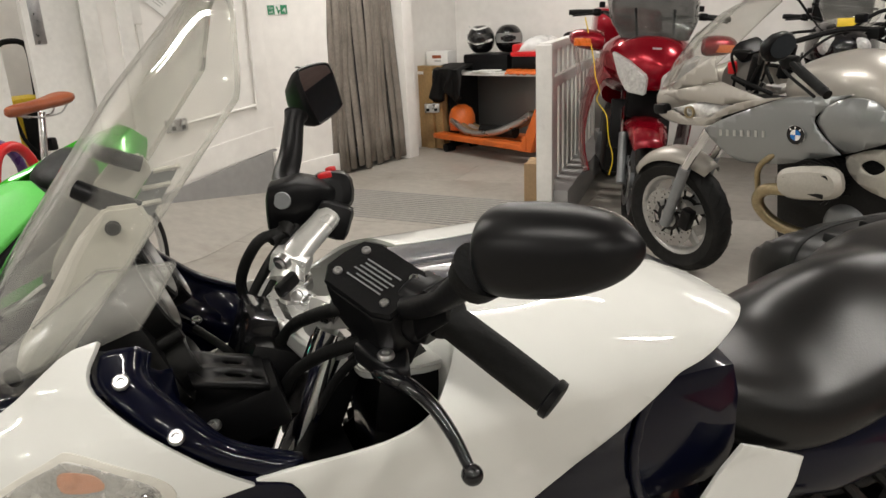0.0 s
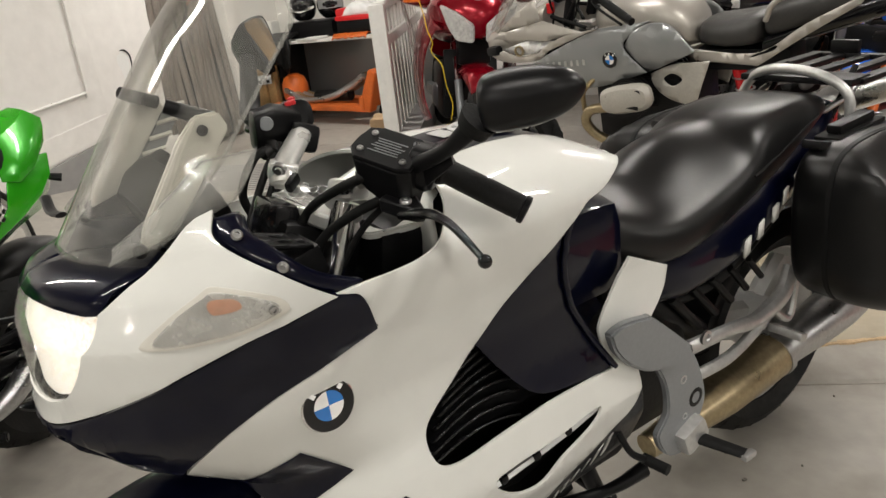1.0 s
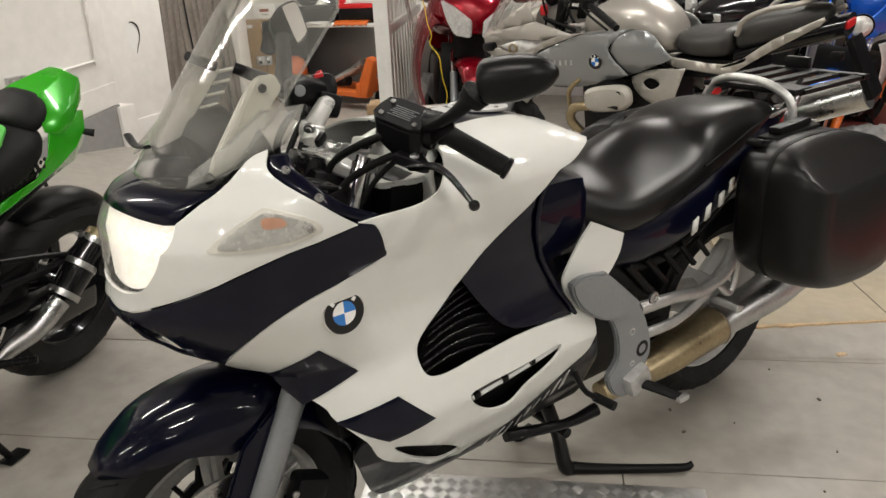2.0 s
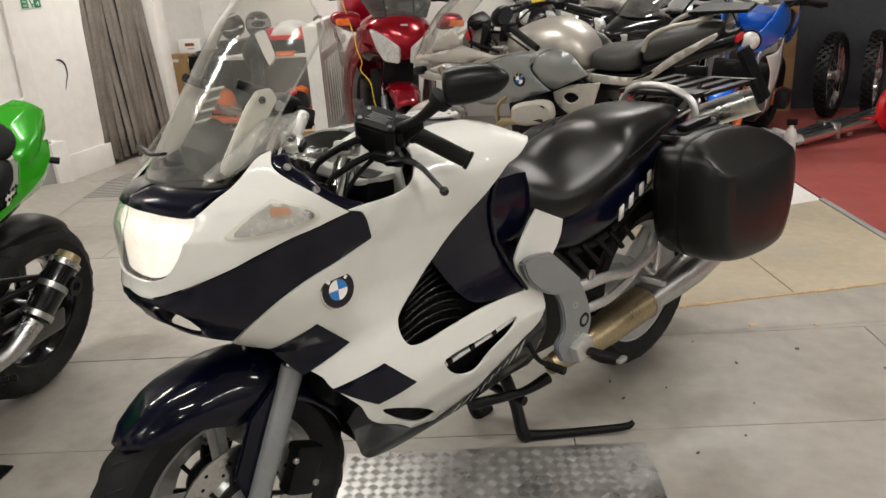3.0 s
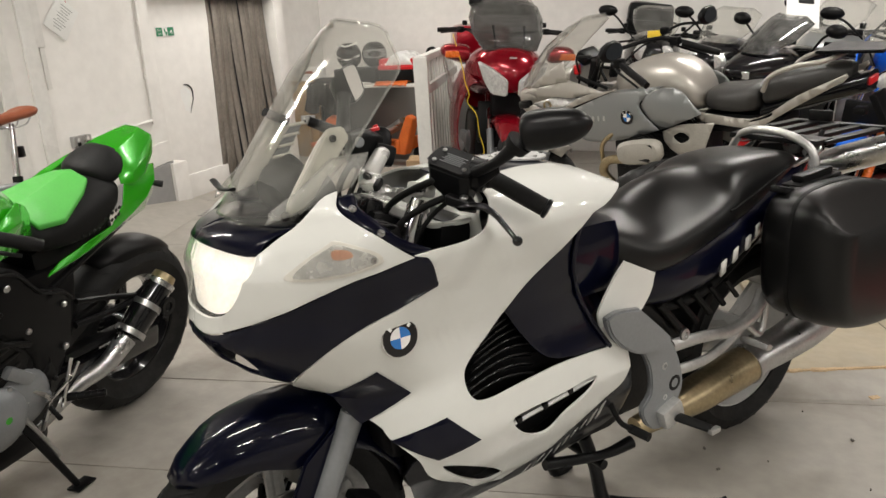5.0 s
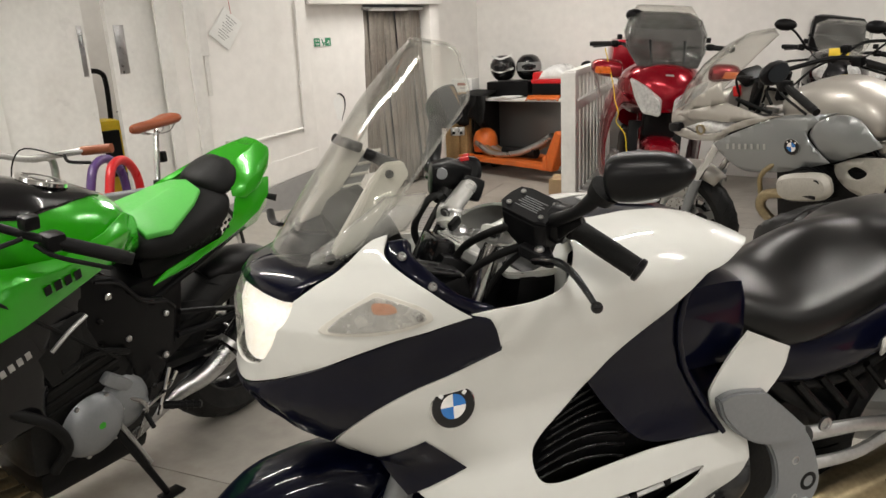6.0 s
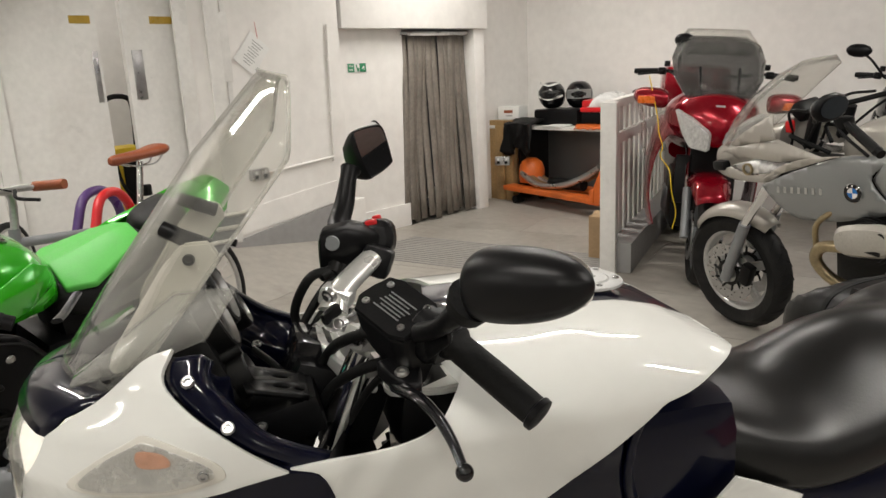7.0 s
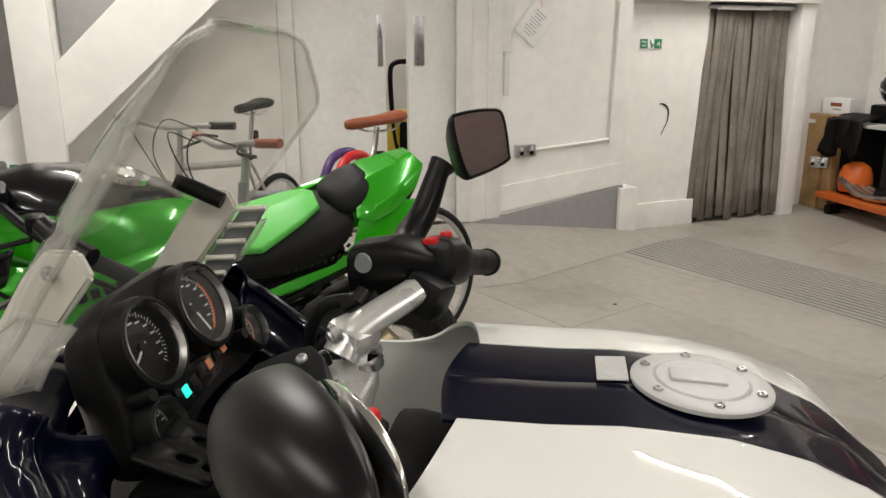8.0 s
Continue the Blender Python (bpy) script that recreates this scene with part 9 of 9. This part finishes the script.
part("radiator", box((0.04, 0.36, 0.30), (-0.24, 0, 0.60), 0.01, (0, -10, 0)), BLACK, R)
part("fork_shroud", box((0.10, 0.22, 0.20), (-0.12, 0, 0.76), 0.03), BLACK, R)
part("yellow_cable", tube([(-0.10, -0.40, 1.22), (-0.02, -0.335, 1.0), (0.0, -0.315, 0.90), (0.01, -0.285, 0.82), (-0.01, -0.29, 0.76), (0.04, -0.235, 0.69), (0.05, -0.215, 0.60), (0.03, -0.20, 0.54), (0.06, -0.17, 0.44), (0.06, -0.18, 0.34)], 0.0032, 8), YELLOW, R, "yellow coiled security cable")
part("front_lettering", box((0.003, 0.05, 0.01), (0.085, 0, 1.075), 0), ALLOY, R)
kick_stand(R, -0.84, 5)

# ---- blue and white sport tourer ----
B = thing("blue_sport_tourer", "blue and white sport touring motorcycle with a clear screen", "motorcycle", parked(0.95, 3.96, -0.30, -0.954, 7))
running_gear(B, 1.5, PAINT_BLACK, AMBER, 0.42, 0.12, 0.18, 5, 0.9, detail=False)
mudguard(B, PAINT_BLUE, 25, 140)
for s in SIDES:
    bulge_panel("nose_side", [(0.02, 0.82, 1), (-0.06, 0.90), (-0.24, 1.02), (-0.42, 1.10, 1), (-0.62, 1.02), (-0.50, 0.90), (-0.28, 0.82), (-0.08, 0.77)], 0.13, 0.06, PAINT_BLUE, B, s, "blue nose fairing", tilt=-0.25)
    bulge_panel("white_flank", [(-0.12, 0.78, 1), (-0.30, 0.80), (-0.52, 0.86), (-0.60, 0.74), (-0.50, 0.58), (-0.40, 0.36, 1), (-0.28, 0.50), (-0.22, 0.66)], 0.19, 0.04, BADGE_WHITE, B, s, "white side fairing")
    bulge_panel("tail_side", [(-1.05, 0.84, 1), (-1.3, 0.86), (-1.62, 0.98, 1), (-1.5, 0.84), (-1.2, 0.74)], 0.12, 0.02, PAINT_BLUE, B, s)
    part("headlight", soft(part("headlight_shell", lathe([(0, 0.03), (0.04, 0.025), (0.06, 0.0)], 18, m=pose(-0.015, 0.085 * s, 0.875, 0, 0, -80)), REFLECTOR, B)).data.name and lathe([(0.058, 0.0), (0.068, 0.006), (0.068, -0.02)], 18, m=pose(-0.02, 0.085 * s, 0.875, 0, 0, -80)), BLACK, B)
    stalk_mirror(B, -0.48, 0.42 * s, 1.20, (-0.46, 0.20 * s, 1.06))
soft(part("tank", loft([oval(-w, w, lo, hi, 20, 2.4, x) for x, w, lo, hi in ((-0.45, 0.10, 0.86, 1.02), (-0.6, 0.17, 0.82, 1.07), (-0.8, 0.16, 0.80, 1.02), (-0.95, 0.10, 0.78, 0.88))]), PAINT_BLUE, B))
soft(part("seat", loft([oval(-w, w, lo, hi, 20, 3, x) for x, w, lo, hi in ((-0.9, 0.10, 0.80, 0.87), (-1.05, 0.15, 0.79, 0.87), (-1.25, 0.14, 0.83, 0.95), (-1.55, 0.10, 0.90, 0.99))]), SEAT, B))
part("grille", box((0.05, 0.26, 0.16), (-0.10, 0, 0.66), 0.02), BLACK, B)
engine(B, -0.62, 0.46, 0.30, 0.44, 0.36, DARK_METAL, 3)
part("valve_cover", box((0.18, 0.10, 0.14), (-0.62, 0.26, 0.44), 0.04), DARK_METAL, B)
clear_screen(B, [(-0.20, 0.14, 1.03, 0.05), (-0.30, 0.20, 1.14, 0.10), (-0.40, 0.22, 1.26, 0.14), (-0.48, 0.20, 1.35, 0.12), (-0.51, 0.13, 1.385, 0.05)])
handlebar(B, -0.52, 1.06, 0.38, 0, 0.12, 0.03)
bm = box((0.36, 0.40, 0.26), (-1.66, 0, 1.16), 0.05)
tcase = part("top_case", bm, BLACK, B, "black top case with a grey lid")
part("lid", box((0.37, 0.41, 0.05), (-1.66, 0, 1.27), 0.02), POLY, tcase)
part("rear_rack", box((0.30, 0.22, 0.03), (-1.56, 0, 1.01), 0.01), BLACK, B)
kick_stand(B, -0.84, 7)


# ---- black motorcycles farther back ----
def dark_bike(x, y, fx, fy, name, label, lean=7, screen=CLEAR, twin=True, paint=PAINT_BLACK, box_on=False, high=0.0):
    b = thing(name, label, "motorcycle", parked(x, y, fx, fy, lean), "motorcycles along the back wall")
    running_gear(b, 1.45, PAINT_BLACK, DARK_METAL, 0.42, 0.12, 0.17, 5, 0.92, detail=False)
    mudguard(b, paint, 25, 140)
    soft(part("nose", loft([oval(-w, w, lo, hi, 22, 2.4, px) for px, w, lo, hi in ((-0.45, 0.22, 0.78, 1.10 + high), (-0.28, 0.22, 0.80, 1.10 + high), (-0.12, 0.18, 0.84, 1.06 + high), (0.0, 0.10, 0.88, 1.0 + high), (0.05, 0.04, 0.90, 0.97 + high))]), paint, b, "", 60))
    for s in SIDES:
        bulge_panel("side_fairing", [(-0.08, 0.86, 1), (-0.30, 0.90), (-0.58, 0.92), (-0.66, 0.70), (-0.56, 0.44), (-0.40, 0.34, 1), (-0.28, 0.50), (-0.20, 0.70)], 0.20, 0.045, paint, b, s)
        if twin:
            part("headlight", lathe([(0, 0.035), (0.04, 0.03), (0.058, 0.012), (0.062, 0)], 20, m=pose(-0.02, 0.085 * s, 0.94 + high, 0, 0, -84 - 12 * s)), REFLECTOR, b, "round headlight")
        else:
            part("headlight", box((0.02, 0.10, 0.05), (0.0, 0.07 * s, 0.92), 0.015, (0, 18, 22 * s)), REFLECTOR, b)
        stalk_mirror(b, -0.40, 0.38 * s, 1.22 + high, (-0.42, 0.20 * s, 1.06 + high))
    soft(part("tank", loft([oval(-w, w, lo, hi, 20, 2.4, px) for px, w, lo, hi in ((-0.45, 0.10, 0.86, 1.02), (-0.6, 0.17, 0.82, 1.07), (-0.8, 0.16, 0.80, 1.02), (-0.95, 0.10, 0.78, 0.88))]), paint, b))
    soft(part("seat", loft([oval(-w, w, lo, hi, 20, 3, px) for px, w, lo, hi in ((-0.9, 0.10, 0.80, 0.87), (-1.05, 0.15, 0.79, 0.87), (-1.25, 0.14, 0.83, 0.95), (-1.55, 0.10, 0.90, 0.99))]), SEAT, b))
    engine(b, -0.60, 0.46, 0.30, 0.44, 0.36, DARK_METAL, 3)
    clear_screen(b, [(-0.10, 0.13, 1.06 + high, 0.05), (-0.22, 0.18, 1.15 + high, 0.09), (-0.34, 0.18, 1.24 + high, 0.10), (-0.40, 0.11, 1.28 + high, 0.04)], screen)
    handlebar(b, -0.50, 1.04 + high, 0.36, 0, 0.12, 0.03)
    if box_on:
        tc = part("top_case", box((0.40, 0.44, 0.30), (-1.58, 0, 1.24), 0.06), BLACK, b, "black top case")
        part("band", box((0.41, 0.45, 0.02), (-1.58, 0, 1.22), 0.008), DARK_METAL, tc)
        part("rear_rack", box((0.34, 0.20, 0.05), (-1.52, 0, 1.05), 0.01), BLACK, b)
    kick_stand(b, -0.84, lean)
    return b


dark_bike(0.20, 4.16, -0.66, -0.75, "black_sport_motorcycle", "glossy black faired sport motorcycle with a smoked screen", screen=SMOKE, twin=False, high=-0.02)
dark_bike(-0.04, 4.42, -0.30, -0.95, "black_tourer", "black touring motorcycle with twin round headlights", twin=True, high=0.04)
dark_bike(-0.45, 4.72, 0.20, -0.98, "black_adventure_motorcycle", "black adventure motorcycle with a clear screen and top case", twin=True, box_on=True, high=0.08)
wn = dark_bike(0.62, 4.72, -0.45, -0.89, "grey_naked_motorcycle", "grey and black motorcycle with a white sheet on its bars", twin=False, paint=PAINT_GREY, high=0.06)
cs = thing("paper_sheet", "white printed sheet laid over motorcycle handlebars", "paper", pose(0.66, 4.44, 1.30, 62, 8, 20))
part("sheet", box((0.21, 0.30, 0.003), (0, 0, 0), 0.001), PAPER, cs)
part("print_block", box((0.10, 0.05, 0.001), (0.02, 0.04, 0.003), 0), DARK_METAL, cs)
yt = thing("yellow_tag", "yellow plastic tag hanging from a handlebar", "tag", pose(-0.24, 4.28, 1.17, 80, 0, 10))
part("tag", box((0.11, 0.045, 0.006), (0, 0, 0), 0.002), YELLOW, yt)
# ---- bicycles ----
def bicycle(m, name, label, frame_mat, saddle_mat, grip_mat, r=0.335, drop=False, lean=5):
    b = thing(name, label, "bicycle", m @ pose(0, 0, 0, lean, 0, 0))
    wb = 1.03
    for x, nm in ((0.0, "rear_wheel"), (wb, "front_wheel")):
        w = part(nm, lathe([(0.012, -0.035), (0.022, -0.03), (0.022, 0.03), (0.012, 0.035)], 14, closed=True), STEEL, b)
        w.location = (x, 0, r)
        part("tyre", lathe([(r - 0.018 + 0.018 * math.cos(a), 0.018 * math.sin(a)) for a in (2 * math.pi * k / 10 for k in range(10))], 56, closed=True), TYRE, w)
        part("rim", lathe([(r - 0.030, -0.010), (r - 0.030, 0.010), (r - 0.048, 0.008), (r - 0.048, -0.008)], 48, closed=True), ALLOY, w)
        for k in range(24):
            a = 2 * math.pi * k / 24
            a2 = a + (0.35 if k % 2 else -0.35)
            part("spoke", tube([(0.02 * math.cos(a2), 0.025 * (1 if k % 4 < 2 else -1), 0.02 * math.sin(a2)), ((r - 0.045) * math.cos(a), 0, (r - 0.045) * math.sin(a))], 0.0012, 4, smooth=False), STEEL, w)
    bb = Vector((0.43, 0, 0.28))
    seat_top = Vector((0.27, 0, 0.80))
    head0, head1 = Vector((0.88, 0, 0.68)), Vector((0.85, 0, 0.86))
    for p, q, t in ((bb, seat_top, 0.015), (seat_top - Vector((0, 0, 0.03)), head1 - Vector((0, 0, 0.03)), 0.018), (bb, head0 + Vector((0, 0, 0.02)), 0.020), (head0 - Vector((0, 0, 0.02)), head1 + Vector((0, 0, 0.02)), 0.020)):
        part("frame_tube", tube([p, q], t, 12, smooth=False), frame_mat, b)
    for s in SIDES:
        part("chain_stay", tube([bb + Vector((0, 0.03 * s, 0)), Vector((0, 0.06 * s, r))], 0.009, 8, smooth=False), frame_mat, b)
        part("seat_stay", tube([seat_top + Vector((0, 0.015 * s, -0.04)), Vector((0, 0.06 * s, r))], 0.008, 8, smooth=False), frame_mat, b)
        part("fork_blade", tube([head0 + Vector((0, 0.04 * s, -0.02)), Vector((0.95, 0.05 * s, 0.48)), Vector((wb, 0.05 * s, r))], 0.011, 8), frame_mat, b)
        part("crank", tube([bb + Vector((0, 0.06 * s, 0)), bb + Vector((0.17 * s, 0.07 * s, -0.02))], 0.009, 8, smooth=False), STEEL, b)
        part("pedal", box((0.09, 0.08, 0.018), bb + Vector((0.17 * s, 0.12 * s, -0.02)), 0.005), BLACK, b)
    part("chainring", lathe([(0.075, 0.045), (0.095, 0.045), (0.095, 0.049), (0.075, 0.049)], 36, m=Matrix.Translation(bb) @ pose(0, -0.09, 0), closed=True), DARK_METAL, b)
    part("seat_post", tube([seat_top, seat_top + Vector((-0.05, 0, 0.235))], 0.0135, 12, smooth=False), CHROME, b)
    part("post_clamp", tube([seat_top + Vector((0.002, 0, -0.015)), seat_top + Vector((-0.004, 0, 0.012))], 0.021, 12, smooth=False), BLACK, b)
    sx = seat_top + Vector((-0.055, 0, 0.25))
    soft(part("saddle", loft([oval(-w, w, lo, hi, 16, 2.4, px) for px, w, lo, hi in ((sx.x + 0.17, 0.012, sx.z - 0.01, sx.z + 0.02), (sx.x + 0.14, 0.024, sx.z - 0.022, sx.z + 0.03), (sx.x + 0.04, 0.034, sx.z - 0.01, sx.z + 0.032), (sx.x - 0.05, 0.066, sx.z - 0.006, sx.z + 0.038), (sx.x - 0.10, 0.075, sx.z - 0.004, sx.z + 0.05), (sx.x - 0.125, 0.06, sx.z + 0.012, sx.z + 0.05))]), saddle_mat, b, "", 60))
    for s in SIDES:
        part("saddle_rail", tube([sx + Vector((0.12, 0.01 * s, -0.01)), sx + Vector((0.04, 0.022 * s, -0.03)), sx + Vector((-0.06, 0.022 * s, -0.03)), sx + Vector((-0.10, 0.03 * s, 0.0))], 0.0035, 6), STEEL, b)
    part("rear_lamp", box((0.03, 0.035, 0.05), seat_top + Vector((-0.062, 0, 0.11)), 0.008), BLACK, b)
    st = head1 + Vector((-0.01, 0, 0.14))
    part("stem", tube([head1, st, st + Vector((0.09, 0, 0.02))], 0.014, 10), STEEL, b)
    hb = st + Vector((0.09, 0, 0.02))
    part("handlebar", tube([hb + Vector((-0.06, -0.30, 0.02)), hb + Vector((-0.02, -0.16, 0.015)), hb, hb + Vector((-0.02, 0.16, 0.015)), hb + Vector((-0.06, 0.30, 0.02))], 0.0125, 10), STEEL, b)
    for s in SIDES:
        part("grip", tube([hb + Vector((-0.035, 0.20 * s, 0.017)), hb + Vector((-0.06, 0.31 * s, 0.02))], 0.017, 12, smooth=False), grip_mat, b)
        part("brake_lever", tube([hb + Vector((0.0, 0.15 * s, 0.01)), hb + Vector((0.035, 0.20 * s, -0.01)), hb + Vector((0.01, 0.27 * s, -0.02))], 0.006, 6), BLACK, b)
        part("brake_cable", tube([hb + Vector((0.02, 0.16 * s, 0.01)), hb + Vector((0.14, 0.10 * s, 0.05)), hb + Vector((0.12, 0.02 * s, -0.10)), head0], 0.0028, 5), BLACK, b)
    return b


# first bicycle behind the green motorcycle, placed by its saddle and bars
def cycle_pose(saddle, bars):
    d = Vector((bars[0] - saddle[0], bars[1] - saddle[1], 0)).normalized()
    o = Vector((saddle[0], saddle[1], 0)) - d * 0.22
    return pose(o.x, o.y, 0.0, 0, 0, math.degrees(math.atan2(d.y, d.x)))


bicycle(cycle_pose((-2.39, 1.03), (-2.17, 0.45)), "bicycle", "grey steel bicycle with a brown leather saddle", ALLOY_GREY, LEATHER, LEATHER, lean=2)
bicycle(cycle_pose((-3.50, 0.64), (-3.06, 0.27)), "mountain_bicycle", "black and white bicycle leaning under the stair", ALLOY, BLACK, BLACK, lean=-2)
# coloured cable locks hung round the frames
for col, mat, cx, cy, r in (("purple", PURPLE, -2.92, 1.00, 0.17), ("red", RED_PLASTIC, -2.80, 1.02, 0.15)):
    lk = thing("cable_lock", "thick %s coated cable lock hung on a bicycle" % col, "lock", pose(cx, cy, 0.70, 0, 0, -60), "cable locks")
    part("cable", tube([(-r, 0, -0.18), (-r * 0.9, 0.01, 0.05), (-r * 0.4, 0, 0.16), (r * 0.4, 0, 0.15), (r * 0.9, 0.01, 0.03), (r * 1.3, 0, -0.18)], 0.022, 12), mat, lk)
    part("barrel", tube([(-r, 0, -0.18), (-r, 0, -0.28)], 0.026, 12, smooth=False), BLACK, lk)

# ---- things by the back wall on the far side ----
flat_box("wall_north", 1.72, XR, YN - 0.06, YN - 0.002, 0.0, CEILING, DARK_WALL, "dark blue-grey painted panel on the back wall")
flat_box("post", 1.60, 1.73, YN - 0.16, YN - 0.01, 0.0, CEILING, TIMBER, "dark brown timber post at the panel edge", 0.006)


def knobbly(x, y, z, m_turn):
    w = thing("spare_wheel", "spoked off-road wheel with a knobbly tyre leaning on the wall", "wheel", pose(x, y, z, 0, 0, m_turn), "spare wheels")
    r = 0.33
    part("tyre", lathe([(r - 0.05, -0.04), (r - 0.01, -0.045), (r, 0), (r - 0.01, 0.045), (r - 0.05, 0.04)], 48, closed=True), TYRE, w)
    part("rim", lathe([(r - 0.07, -0.025), (r - 0.05, -0.03), (r - 0.05, 0.03), (r - 0.07, 0.025)], 48, closed=True), CHROME, w)
    kn = bmesh.new()
    for k in range(36):
        a = 2 * math.pi * k / 36
        for j in (-1, 0, 1):
            aa = a + (0.09 if j == 0 else 0)
            box((0.024, 0.024, 0.024), ((r + 0.008 - 0.008 * abs(j)) * math.cos(aa), 0.032 * j, (r + 0.008 - 0.008 * abs(j)) * math.sin(aa)), 0, (0, -math.degrees(aa), 0), kn)
    part("tread_block", kn, TYRE, w)["kind"] = "stuff"
    part("hub", lathe([(0.02, -0.06), (0.05, -0.05), (0.03, 0), (0.05, 0.05), (0.02, 0.06)], 20, closed=True), ALLOY, w)
    for k in range(18):
        a = 2 * math.pi * k / 18
        a2 = a + (0.6 if k % 2 else -0.6)
        part("spoke", tube([(0.045 * math.cos(a2), 0.04 * (1 if k % 4 < 2 else -1), 0.045 * math.sin(a2)), ((r - 0.06) * math.cos(a), 0, (r - 0.06) * math.sin(a))], 0.0025, 4, smooth=False), STEEL, w)
    return w


knobbly(1.98, 5.70, 0.38, 64)
knobbly(2.30, 5.74, 0.38, 70)
cpipe = thing("chrome_silencer", "long polished chrome silencer lying on the red floor", "silencer", pose(1.52, 4.55, 0.10, 0, 0, 42))
for k in range(2):
    part("barrel", tube([(0, -0.08 * k, 0.0), (0.5, -0.08 * k, 0.03), (1.1, -0.085 * k, 0.06)], [0.045, 0.05, 0.048], 18), CHROME, cpipe)
part("strap", box((0.03, 0.20, 0.12), (0.35, -0.04, 0.02), 0.02), STEEL, cpipe)
part("bracket", box((0.06, 0.05, 0.06), (0.55, -0.06, -0.025), 0.015), STEEL, cpipe)
rw = thing("red_wheel_hub", "red and black wheel standing by the chrome silencer", "wheel", pose(2.30, 5.05, 0.22, 0, 0, 40))
part("disc", lathe([(0, 0.02), (0.10, 0.03), (0.16, 0.03), (0.18, 0), (0.16, -0.03), (0, -0.02)], 30), RED_PLASTIC, rw)
part("cap", lathe([(0, 0.036), (0.07, 0.034), (0.08, 0.025)], 24), BLACK, rw)
bt = thing("spray_bottle", "translucent plastic bottle with a black trigger", "bottle", pose(1.50, 4.38, 0.04))
part("body", lathe([(0, 0), (0.036, 0), (0.038, 0.01), (0.038, 0.13), (0.03, 0.16), (0.014, 0.175), (0.014, 0.19), (0, 0.19)], 24, m=pose(0, 0, 0, 90) @ Matrix.Diagonal((1, 1, -1, 1))), POLY, bt)
part("trigger", box((0.07, 0.025, 0.045), (0.0, 0, 0.21), 0.008), BLACK, bt)
bg = thing("plastic_bags", "crumpled white plastic bags on the floor", "bag", pose(1.22, 4.50, 0.0))
for k, (x, y, s) in enumerate(((0, 0, 0.15), (0.16, 0.05, 0.17), (0.08, 0.12, 0.14))):
    rings = []
    for i in range(7):
        f = i / 6
        rings.append([(x + s * math.sin(math.pi * (0.08 + 0.84 * f)) * (1 + 0.16 * math.sin(5 * a + k + i)) * math.cos(a), y + s * math.sin(math.pi * (0.08 + 0.84 * f)) * (1 + 0.16 * math.sin(4 * a + 2 * i)) * math.sin(a), s * 0.95 * f * (1 + 0.1 * math.sin(3 * a))) for a in (2 * math.pi * j / 18 for j in range(18))])
    part("bag", loft(rings), POLY, bg, "", 30)
